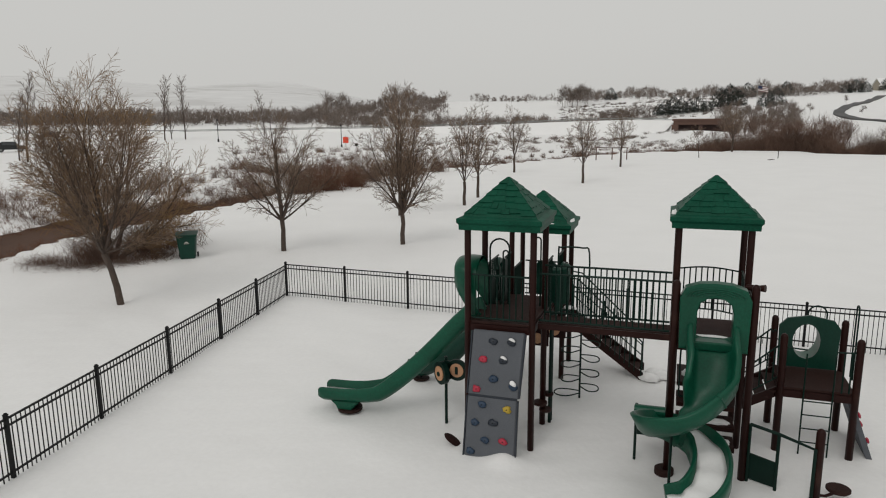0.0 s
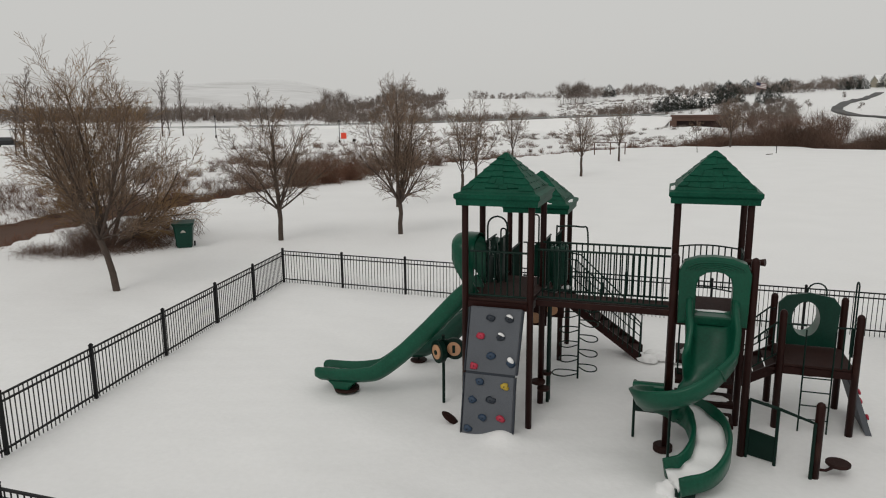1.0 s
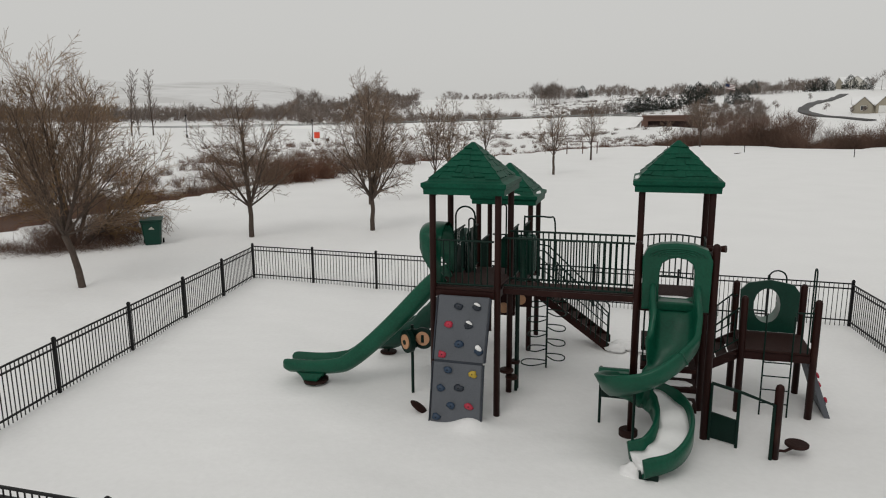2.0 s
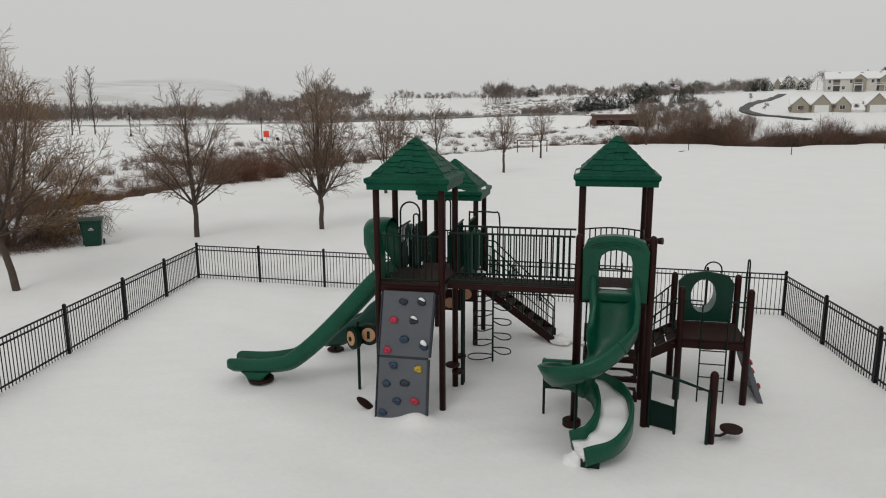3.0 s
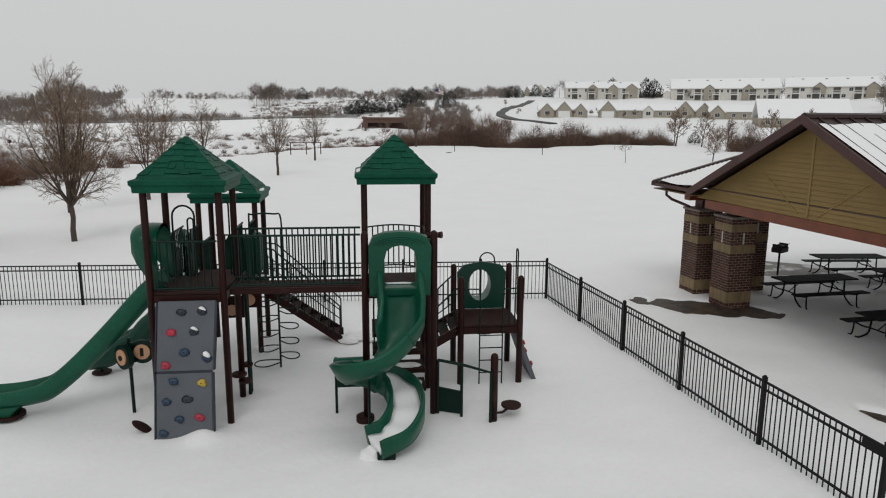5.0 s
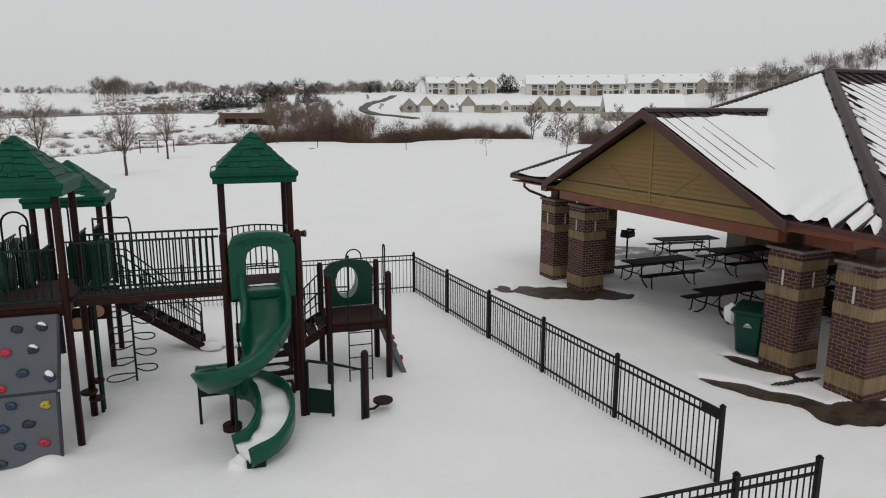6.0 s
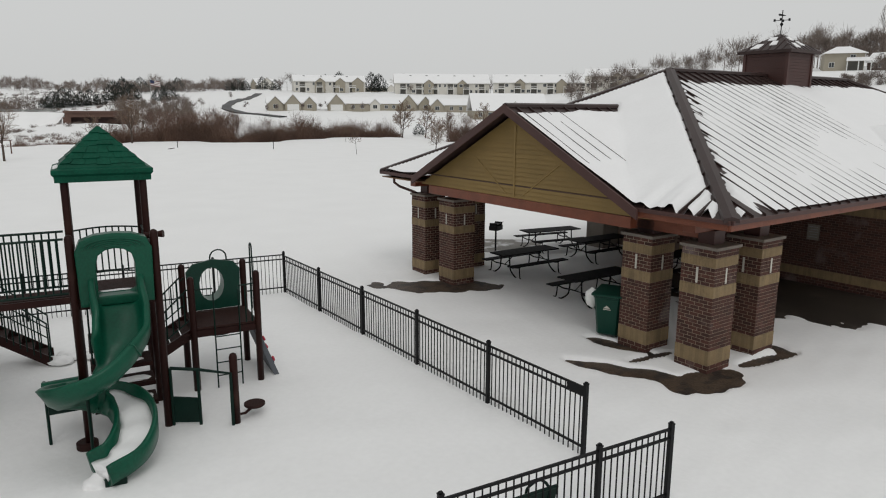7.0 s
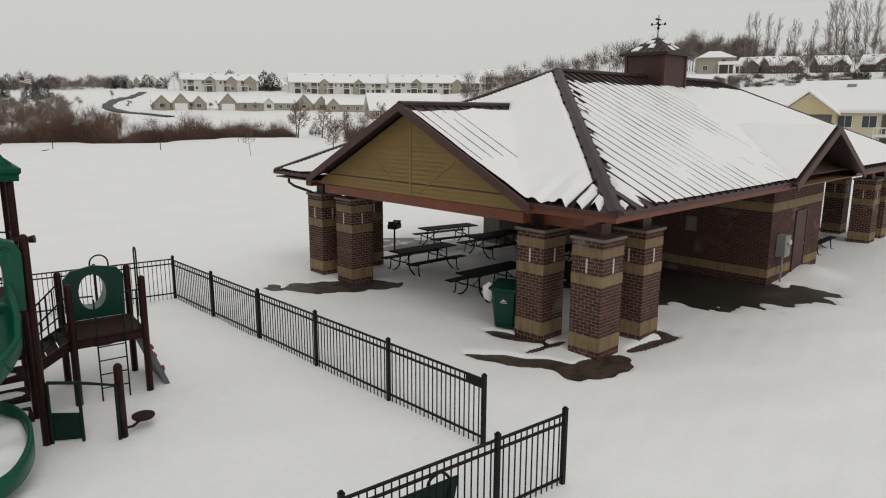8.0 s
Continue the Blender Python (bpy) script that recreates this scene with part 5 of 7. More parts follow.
bm = bmesh.new()
lo = [bm.verts.new((CUX + sx * 0.98, CY + sy * 0.98, 7.40)) for sx, sy in ((-1, -1), (1, -1), (1, 1), (-1, 1))]
md = [bm.verts.new((CUX + sx * 0.99, CY + sy * 0.99, 7.50)) for sx, sy in ((-1, -1), (1, -1), (1, 1), (-1, 1))]
tip = bm.verts.new((CUX, CY, 8.12))
bm.faces.new(lo[::-1])
for k in range(4):
    bm.faces.new((lo[k], lo[(k + 1) % 4], md[(k + 1) % 4], md[k]))
    bm.faces.new((md[k], md[(k + 1) % 4], tip))
cap = part("cupola_roof", bm, METALROOF, shelter, "low hipped brown metal cupola roof")
for k in range(4):
    c, s = math.cos(k * math.pi / 2), math.sin(k * math.pi / 2)
    for j in (-0.66, -0.4, -0.13, 0.13, 0.4, 0.66):
        p = Vector((CUX + c * 0.99 - s * j, CY + s * 0.99 + c * j, 7.505))
        q = Vector((CUX + c * 0.99 * abs(j) / 0.99 - s * j, CY + s * abs(j) + c * j, 8.12 - 0.62 * abs(j) / 0.99))
        part("roof_rib", tubed([p, q], 0.02, 4), METALROOF, cap)
for k in range(4):
    c, s = math.cos(k * math.pi / 2), math.sin(k * math.pi / 2)
    for j0, j1, r0, r1 in ((-0.55, -0.25, 0.90, 0.66), (0.05, 0.30, 0.74, 0.52), (-0.2, 0.1, 0.45, 0.28)):
        pts = [(CUX + c * r - s * j, CY + s * r + c * j, 8.12 - 0.62 * r / 0.99 + 0.012) for j, r in ((j0, r0), (j1, r0), (j1 * 0.8, r1), (j0 * 0.8, r1))]
        sp = part("roof_snow", slabbed(pts, (0, 0, 0.03)), ROOF_SNOW, None, "patch of snow on the cupola roof")
        sp.matrix_world = SHELTER
        tagged(sp, category="snow", kind="stuff")
vane = thing("weather_vane", SHELTER @ pose(CUX, CY, 8.10) @ Matrix.Scale(0.85, 4), "dark metal weather vane on the cupola", "weather vane")
part("rod", tubed([(0, 0, 0), (0, 0, 0.95)], 0.02, 8), BLACK, vane)
part("ball", tubed([(0, 0, 0.32), (0, 0, 0.36), (0, 0, 0.42), (0, 0, 0.46)], [0.02, 0.06, 0.06, 0.02], 10), BLACK, vane)
for a in (20, 110):
    d = Vector((math.cos(radians(a)), math.sin(radians(a)), 0))
    part("compass_arm", tubed([d * -0.24 + Vector((0, 0, 0.55)), d * 0.24 + Vector((0, 0, 0.55))], 0.013, 6), BLACK, vane)
    for s in (-1, 1):
        part("compass_mark", boxed(*[v for k in range(3) for v in ((d * 0.28 * s + Vector((0, 0, 0.56)))[k] - (0.03 if k != 2 else 0.05), (d * 0.28 * s + Vector((0, 0, 0.56)))[k] + (0.03 if k != 2 else 0.05))]), BLACK, vane)
part("arrow", slabbed([(-0.30, 0, 0.74), (-0.22, 0, 0.80), (0.15, 0, 0.78), (0.3, 0, 0.76), (0.15, 0, 0.73), (-0.2, 0, 0.71)], (0, 0.015, 0)), BLACK, vane)

# service block in the middle
BX0, BX1 = 9.62, 14.1
# block core takes the shade-darkened mortar, unlike the pillars
core = part("service_block", boxed(BX0 + 0.01, BX1 - 0.01, 0.11, LY - 0.11, -0.3, 3.24), MORTAR_SHADE, shelter, "brick service block with tan bands")
WB = [(0.20, 0.48), (2.32, 2.60), (2.98, 3.22)]
V, F, VT, FT = [], [], [], []
DOORX = (1.95, 3.0)
for kind, a0, a1, z0, z1 in face_courses(BX1 - BX0, -0.06, 3.22, WB, [(DOORX[0], DOORX[1], -1, 2.2)]):
    if kind == "tan" and z1 < 1 and a1 > DOORX[0] and a0 < DOORX[1]:
        continue
    brick_box(*((VT, FT) if kind == "tan" else (V, F)), (BX0, 0.11), 1, 0, (0, -1), a0, a1, z0, z1, 0.012 if kind == "tan" else 0.008)
for kind, a0, a1, z0, z1 in face_courses(LY - 0.22, -0.06, 3.22, WB):
    if a0 > 7.5:
        continue
    brick_box(*((VT, FT) if kind == "tan" else (V, F)), (BX0 + 0.01, 0.11), 0, 1, (-1, 0), a0, a1, z0, z1, 0.012 if kind == "tan" else 0.008)
tagged(part("bricks", (V, F), BRICK, core), kind="stuff")
tagged(part("soldier_bricks", (VT, FT), TANBRICK, core), kind="stuff")
door = part("door", boxed(BX0 + DOORX[0] + 0.06, BX0 + DOORX[1] - 0.06, 0.07, 0.12, 0.02, 2.12, 0.006), DOORRED, shelter, "brown steel service door")
part("door_handle", tubed([(BX0 + DOORX[1] - 0.15, 0.02, 1.0), (BX0 + DOORX[1] - 0.28, 0.02, 1.0)], 0.014, 8), GREYBOX, door)
part("door_frame", boxed(BX0 + DOORX[0], BX0 + DOORX[0] + 0.055, 0.05, 0.13, 0.0, 2.18), TRIMWOOD, door)
part("door_frame", boxed(BX0 + DOORX[1] - 0.055, BX0 + DOORX[1], 0.05, 0.13, 0.0, 2.18), TRIMWOOD, door)
part("door_frame", boxed(BX0 + DOORX[0], BX0 + DOORX[1], 0.05, 0.13, 2.125, 2.18), TRIMWOOD, door)
meter = thing("electric_meter_box", SHELTER @ pose(10.4, 0.02, -0.08), "grey electric meter box with conduit on brick wall", "meter box")
part("cabinet", boxed(-0.26, 0.20, -0.20, 0.08, 0.92, 1.62, 0.015), GREYBOX, meter)
part("meter_dome", tubed([(-0.03, -0.20, 1.40), (-0.03, -0.27, 1.40), (-0.03, -0.30, 1.40)], [0.10, 0.10, 0.06], 16), SLOT, meter)
part("door_panel", boxed(-0.22, 0.16, -0.215, -0.202, 0.98, 1.22, 0.004), GREYBOX, meter)
part("conduit", tubed([(-0.03, -0.06, -0.1), (-0.03, -0.06, 0.92)], 0.035, 8), GREYBOX, meter)
part("side_box", boxed(0.21, 0.30, -0.12, 0.06, 1.15, 1.35, 0.008), BLACK, meter)
notice = thing("notice_board", SHELTER @ pose(BX0 - 0.02, 2.72, 1.66), "pale notice on the shaded brick wall", "notice")
part("sheet", boxed(-0.03, 0.0, -0.19, 0.19, -0.25, 0.25, 0.006), STONECAP, notice)
for i in range(5):
    part("text_bar", boxed(-0.036, -0.031, -0.14, 0.14 - 0.05 * (i % 2), 0.16 - i * 0.08, 0.18 - i * 0.08), GREYBOX, notice)
part("inner_pier", boxed(8.3, 9.2, LY - 1.0, LY - 0.1, -0.2, 3.1, 0.01), STONECAP, shelter, "grey rendered pier")


# ---- picnic tables, grill, bins, bench ----
def picnic_table(m, label):
    t = thing("picnic_table", m, label, "picnic table", "picnic tables in the shelter")
    for i in range(5):
        y = -0.36 + i * 0.152
        part("top_board", boxed(-1.22, 1.22, y, y + 0.142, 0.72, 0.76, 0.006), TABLE, t)
    for s in (-1, 1):
        for k in range(2):
            y = s * 0.70 - 0.15 + k * 0.152
            part("seat_board", boxed(-1.22, 1.22, y, y + 0.142, 0.42, 0.455, 0.006), TABLE, t)
    for x in (-0.85, 0.85):
        for s in (-1, 1):
            part("leg", tubed(smooth_path([(x, s * 0.22, 0.72), (x, s * 0.24, 0.42), (x, s * 0.30, 0.20), (x, s * 0.55, 0.02), (x, s * 0.66, 0.0)], 3), 0.024, 8), TABLE, t)
            part("seat_arm", tubed(smooth_path([(x, s * 0.22, 0.36), (x, s * 0.5, 0.34), (x, s * 0.72, 0.38), (x, s * 0.80, 0.42)], 3), 0.022, 8), TABLE, t)
            part("seat_leg", tubed(smooth_path([(x, s * 0.74, 0.42), (x, s * 0.76, 0.16), (x, s * 0.80, 0.02), (x, s * 0.90, 0.0)], 3), 0.02, 8), TABLE, t)
        part("cross_bar", tubed([(x, -0.24, 0.36), (x, 0.24, 0.36)], 0.02, 8), TABLE, t)
        part("brace", tubed([(x, 0, 0.38), (x * 0.45, 0, 0.71)], 0.014, 6), TABLE, t)
    return t


first = picnic_table(pose(17.25, 15.0, 0.0, 0, 0, -7), "black metal picnic table with attached benches on snow")
for x, y, a in ((21.15, 17.25, -16), (21.1, 14.85, -8), (16.35, 11.3, -6), (20.3, 11.4, -5), (18.6, 8.6, -6)):
    copy_thing(first, pose(x, y, 0.0, 0, 0, a))
for x, y, a in ((30.2, 6.2, -3), (33.0, 8.0, -5)):
    copy_thing(first, pose(x, y, 0.0, 0, 0, a))

grill = thing("park_grill", pose(19.15, 18.35, 0, 0, 0, 20), "black steel park grill on a post", "grill")
part("post", tubed([(0, 0, -0.1), (0, 0, 0.80)], 0.035, 10), BLACK, grill)
part("firebox", boxed(-0.27, 0.27, -0.18, 0.18, 0.80, 0.98, 0.02), BLACK, grill)
for x in (-0.25, 0.23):
    part("grate_bracket", boxed(x, x + 0.02, -0.16, 0.16, 0.98, 1.10, 0.004), BLACK, grill)
part("grate", boxed(-0.25, 0.25, -0.15, 0.15, 1.03, 1.05, 0.004), BLACK, grill)
part("handle", tubed([(0.30, -0.12, 1.06), (0.42, -0.12, 1.08)], 0.014, 6), GREYBOX, grill)


def bin_cart(name, m, label):
    b = thing(name, m, label, "bin")
    bm = bmesh.new()
    rings = []
    for w, d, z in ((0.24, 0.27, 0.06), (0.26, 0.30, 0.10), (0.33, 0.40, 0.98), (0.35, 0.42, 1.0), (0.35, 0.42, 1.06)):
        rings.append([bm.verts.new((sx * w, sy * d, z)) for sx, sy in ((-1, -0.8), (-0.8, -1), (0.8, -1), (1, -0.8), (1, 0.8), (0.8, 1), (-0.8, 1), (-1, 0.8))])
    for a, c in zip(rings, rings[1:]):
        for k in range(8):
            bm.faces.new((a[k], a[(k + 1) % 8], c[(k + 1) % 8], c[k]))
    bm.faces.new(rings[0][::-1])
    bm.faces.new(rings[-1])
    part("body", bm, BINGREEN, b)
    lid = part("lid", slabbed([(-0.37, -0.47, 1.065), (0.37, -0.47, 1.065), (0.37, 0.46, 1.10), (-0.37, 0.46, 1.10)], (0, 0, 0.045)), BINGREEN, b)
    part("lid_rim", tubed([(-0.36, -0.47, 1.08), (0.36, -0.47, 1.08)], 0.02, 8), BINGREEN, lid)
    part("handle", tubed([(-0.26, 0.50, 1.02), (0.26, 0.50, 1.02)], 0.018, 8), BINGREEN, b)
    for s in (-1, 1):
        part("wheel", tubed([(s * 0.29, 0.32, 0.12), (s * 0.34, 0.32, 0.12)], 0.13, 16), BLACK, b)
    bm = bmesh.new()
    slab(bm, [(-0.08, -0.385, 0.76), (0.08, -0.385, 0.76), (0.0, -0.392, 0.83)], (0, -0.012, 0))
    slab(bm, [(-0.09, -0.378, 0.72), (0.09, -0.378, 0.72), (0.09, -0.381, 0.74), (-0.09, -0.381, 0.74)], (0, -0.012, 0))
    part("emblem", bm, SLOT, b, "plain pale emblem")
    return b


bin_cart("wheeled_bin", pose(-15.0, 28.35, -0.02, 0, 0, 22) @ Matrix.Diagonal((1.25, 1.1, 1.08, 1)), "dark green wheeled bin with closed lid on snow")
bin_cart("wheeled_bin", pose(13.95, 9.05, 0.0, 0, 0, -68), "dark green wheeled bin beside a brick pillar")
bag = bmesh.new()
bmesh.ops.create_icosphere(bag, subdivisions=3, radius=0.2)
for v in bag.verts:
    w = 1 + 0.3 * noise.noise(v.co * 9)
    v.co = Vector((v.co.x * 0.6 * w, v.co.y * 0.8 * w, v.co.z * 1.2 * w))
bagob = part("plastic_bag", bag, WHITE, None, "pale plastic bag hanging from the bin", True)
bagob.matrix_world = pose(13.65, 9.42, 0.93)
tagged(bagob, category="bag")

bench = thing("park_bench", pose(5.70, 4.78, -0.13, 0, 0, -11.5), "dark green perforated metal bench behind the fence", "bench")
part("seat", boxed(-0.92, 0.92, -0.02, 0.42, 0.42, 0.455, 0.015), DARKGREEN, bench)
back = part("backrest", slabbed([(-0.92, -0.06, 0.50), (0.92, -0.06, 0.50), (0.92, -0.14, 0.86), (-0.92, -0.14, 0.86)], (0, 0.03, 0.006)), DARKGREEN, bench)
part("back_rim", tubed([(-0.92, -0.13, 0.87), (0.92, -0.13, 0.87)], 0.025, 8), DARKGREEN, back)
for i in range(9):
    for j in range(2):
        part("perforation", tubed([(-0.45 + i * 0.11, -0.148 + j * 0.012 + 0.03, 0.72 - j * 0.06), (-0.45 + i * 0.11, -0.16 + j * 0.012 + 0.03, 0.72 - j * 0.06)], 0.016, 8), DECK, back)
for x in (-0.80, 0.80):
    part("leg", tubed([(x, 0.36, -0.1), (x, 0.36, 0.42)], 0.028, 8), DARKGREEN, bench)
    part("leg", tubed([(x, -0.02, -0.1), (x, -0.12, 0.85)], 0.028, 8), DARKGREEN, bench)
    part("armrest", tubed(smooth_path([(x, -0.10, 0.88), (x, -0.02, 0.90), (x, 0.12, 0.85), (x, 0.34, 0.62), (x, 0.38, 0.44)], 4), 0.02, 8), DARKGREEN, bench)

# nearest bricks as pieces of their own, on one shared set of meshes
BM = {}
for o, ux, uy, un, a0, a1, z0, z1 in near_bricks[1][:300]:
    key = (ux, uy, round(a1 - a0, 3), round(z1 - z0, 3))
    if key not in BM:
        v, f = [], []
        brick_box(v, f, (0, 0), ux, uy, un, 0, a1 - a0, 0, z1 - z0, 0.008)
        ob = part("brick", (v, f), BRICK_ONE, near_bricks[0])
        BM[key] = ob.data
    else:
        ob = new("brick", BM[key])
        ob.parent = near_bricks[0]
    ob.location = (o[0] + ux * a0, o[1] + uy * a0, z0)
V, F = [], []
for o, ux, uy, un, a0, a1, z0, z1 in near_bricks[1][300:]:
    brick_box(V, F, o, ux, uy, un, a0, a1, z0, z1, 0.008)
if V:
    tagged(part("bricks", (V, F), BRICK, near_bricks[0]), kind="stuff")


# ---- bare trees ----
def branch_mesh(polys):
    V, F = [], []
    for pts, rad, n in polys:
        pts = np.asarray(pts, float)
        d = pts[-1] - pts[0]
        d /= np.linalg.norm(d) + 1e-9
        ref = np.cross(d, (0.3, 0.9, 0.1) if abs(d[2]) > 0.5 else (0, 0, 1))
        ref /= np.linalg.norm(ref) + 1e-9
        sd = np.cross(d, ref)
        k = len(V)
        for p, r in zip(pts, rad):
            for j in range(n):
                t = 2 * math.pi * j / n
                q = p + (ref * math.cos(t) + sd * math.sin(t)) * r
                V.append((q[0], q[1], q[2]))
        for i in range(len(pts) - 1):
            for j in range(n):
                F.append((k + i * n + j, k + i * n + (j + 1) % n, k + (i + 1) * n + (j + 1) % n, k + (i + 1) * n + j))
    return V, F


def grow(rnd, p, d, length, r, level, s, out):
    k = s["segs"][level]
    pts, dirs = [Vector(p)], [Vector(d)]
    cur, heading = Vector(p), Vector(d)
    for i in range(k):
        w = s["wig"][level]
        heading = (heading + Vector((rnd.gauss(0, w), rnd.gauss(0, w), rnd.gauss(0, w) + s["lift"][level]))).normalized()
        cur = cur + heading * length / k
        pts.append(cur)
        dirs.append(heading)
    rmin = s["rmin"]
    rad = [max(rmin, r * (1 - s["taper"] * i / k)) for i in range(k + 1)]
    out.append((level, pts, rad))
    if level + 1 >= len(s["segs"]):
        return
    n, start = s["n"][level], s["start"][level]
    turn = rnd.uniform(0, 6.28)
    for j in range(n):
        f = start + (0.98 - start) * (j + rnd.random() * 0.8) / n
        i = min(k - 1, int(f * k))
        q = pts[i].lerp(pts[i + 1], f * k - i)
        turn += 2.4 + rnd.uniform(-0.5, 0.5)
        base = dirs[i + 1]
        side = base.orthogonal().normalized()
        side = Matrix.Rotation(turn, 3, base) @ side
        ang = radians(s["angle"][level] * rnd.uniform(0.7, 1.25))
        nd = (base * math.cos(ang) + side * math.sin(ang)).normalized()
        ln = length * s["ratio"][level] * (1.0 - s["fade"][level] * (f - start) / (1 - start)) * rnd.uniform(0.7, 1.2)
        grow(rnd, q, nd, ln, max(rmin, rad[i] * s["thin"]), level + 1, s, out)


ASH = dict(segs=(8, 5, 3, 2), n=(22, 11, 8), start=(0.24, 0.2, 0.15), angle=(50, 44, 40), ratio=(0.50, 0.48, 0.50), fade=(0.60, 0.45, 0.4), wig=(0.045, 0.09, 0.12, 0.12), lift=(0.02, 0.10, 0.06, 0.04), taper=0.85, thin=0.5, rmin=0.007)
YOUNG = dict(ASH, n=(18, 9, 6), rmin=0.011)
FARTREE = dict(ASH, n=(14, 7, 4), rmin=0.03)
POPLAR = dict(ASH, n=(30, 7, 3), angle=(18, 20, 22), ratio=(0.30, 0.4, 0.5), fade=(0.5, 0.4, 0.3), start=(0.12, 0.2, 0.2), rmin=0.018)
STEM = dict(segs=(7, 5, 3, 2), n=(12, 9, 8), start=(0.22, 0.15, 0.15), angle=(34, 36, 34), ratio=(0.55, 0.50, 0.5), fade=(0.4, 0.4, 0.4), wig=(0.08, 0.10, 0.12, 0.12), lift=(0.05, 0.05, 0.03, 0.0), taper=0.85, thin=0.5, rmin=0.007)


def bare_tree(name, m, seed, height, spec, label, trunk_r=0.11, lean=(0, 0), stems=None, twig=TWIG, group="", fork=None):
    rnd = random.Random(seed)
    out = []
    for d, ln, r in stems or [((lean[0], lean[1], 1), height, trunk_r)]:
        grow(rnd, fork[-1] if fork else (0, 0, -0.25), Vector(d).normalized(), ln, r, 0, spec, out)
    if fork:
        out.append((0, [Vector(p) for p in fork], [0.13, 0.115, 0.105, 0.11]))
    t = thing(name, m, label, "tree", group)
    part("trunk", branch_mesh([(p, r, 7) for lv, p, r in out if lv == 0]), BARK, t, smooth=True)
    part("branchwork", branch_mesh([(p, r, 4) for lv, p, r in out if lv == 1]), BARK, t)
    part("crown", branch_mesh([(p, r, 3) for lv, p, r in out if lv >= 2]), twig, t)
    return t


def ground_pose(x, y, rot=0.0, s=1.0):
    return pose(x, y, gz(x, y), 0, 0, rot) @ Matrix.Scale(s, 4)


def at_az(az, r):
    return r * math.sin(radians(az)), r * math.cos(radians(az))


LAWN = "bare trees on the park lawn"
fan = [((-0.55, 0.1, 0.95), 3.6, 0.05), ((-0.38, -0.3, 1), 3.9, 0.06), ((-0.2, 0.3, 1), 4.2, 0.06), ((0.0, -0.1, 1), 4.3, 0.06), ((0.25, 0.2, 1), 4.2, 0.06), ((0.5, -0.2, 0.95), 3.9, 0.055), ((0.85, 0.1, 0.8), 3.2, 0.05), ((1.0, 0.0, 0.4), 2.2, 0.04), ((0.2, -0.9, 0.6), 2.6, 0.04), ((-0.3, 0.8, 0.7), 3.0, 0.045)]
bare_tree("bare_tree", ground_pose(-13.6, 20.75), 3, 5.4, dict(STEM, n=(12, 9, 7), wig=(0.06, 0.09, 0.1, 0.12), angle=(28, 34, 34), rmin=0.0055), "leaning small bare tree with a dense fan of twigs", stems=fan, fork=((0, 0, -0.3), (-0.12, 0.02, 0.6), (-0.28, 0.05, 1.2), (-0.50, 0.08, 1.75)), group=LAWN)
VASE = dict(STEM, n=(9, 7, 5), start=(0.10, 0.12, 0.12), angle=(40, 40, 36), ratio=(0.50, 0.50, 0.5), wig=(0.055, 0.09, 0.12, 0.12), lift=(0.035, 0.05, 0.03, 0.0), rmin=0.0065)


def vase_tree(m, seed, h, label, stems=8, tilt=(8, 46), crotch=0.26, r=0.13, spec=VASE):
    """A lawn tree: a short trunk dividing into limbs that rise and spread into a rounded crown."""
    rnd = random.Random(seed)
    z = h * crotch
    fork = ((0, 0, -0.3), (rnd.uniform(-0.03, 0.03), 0, z * 0.35), (rnd.uniform(-0.05, 0.05), rnd.uniform(-0.05, 0.05), z * 0.7), (0, 0, z))
    limbs = []
    for k in range(stems):
        t = radians(tilt[0] + (tilt[1] - tilt[0]) * k / (stems - 1))
        az = k * 2.4 + rnd.uniform(-0.3, 0.3)
        limbs.append(((math.sin(t) * math.cos(az), math.sin(t) * math.sin(az), math.cos(t)), (h - z) * (1.0 - 0.30 * k / (stems - 1)) * rnd.uniform(0.9, 1.08), r * (0.62 - 0.25 * k / (stems - 1))))
    return bare_tree("bare_tree", m, seed, h, spec, label, stems=limbs, fork=fork, group=LAWN)


vase_tree(ground_pose(-11.2, 30.25), 5, 6.0, "bare spreading tree with a short trunk in snow", 9, (6, 62), 0.24)
vase_tree(ground_pose(-5.86, 32.5), 8, 6.2, "bare upright tree with a full twiggy crown", 11, (5, 50), 0.24, spec=dict(VASE, n=(10, 7, 6)))
vase_tree(ground_pose(-7.75, 42.4), 11, 7.4, "bare tree standing behind another on the lawn", 6, (5, 30), 0.30, 0.11)
young = vase_tree(ground_pose(-4.04, 47.6), 14, 6.0, "slender young bare tree on the snowy lawn", 6, (4, 36), 0.28, 0.085, dict(VASE, n=(8, 6, 4), rmin=0.0095))
for i, (x, y, h) in enumerate(((-3.38, 52.4, 5.95), (-0.86, 75.9, 6.3), (5.55, 63.4, 6.0), (11.8, 84.3, 6.1), (34.7, 119.0, 7.6))):
    copy_thing(young, ground_pose(x, y, 70 * i + 40, h / 6.0))
sap = bare_tree("sapling", ground_pose(47.9, 72.3), 17, 3.2, dict(YOUNG, n=(14, 6, 3), start=(0.48, 0.2, 0.15), angle=(62, 44, 40), ratio=(0.34, 0.5, 0.5), rmin=0.011), "small bare sapling in open snow", 0.035)
for i, (x, y, s) in enumerate(((25.2, 101.7, 1.5), (64.1, 100.5, 0.9))):
    copy_thing(sap, ground_pose(x, y, 60 * i, s))
wide = bare_tree("bare_tree", ground_pose(59.7, 71.0), 19, 3.6, dict(YOUNG, angle=(62, 46, 40), ratio=(0.62, 0.5, 0.5)), "low wide bare tree in the snow field", 0.08, group=LAWN)
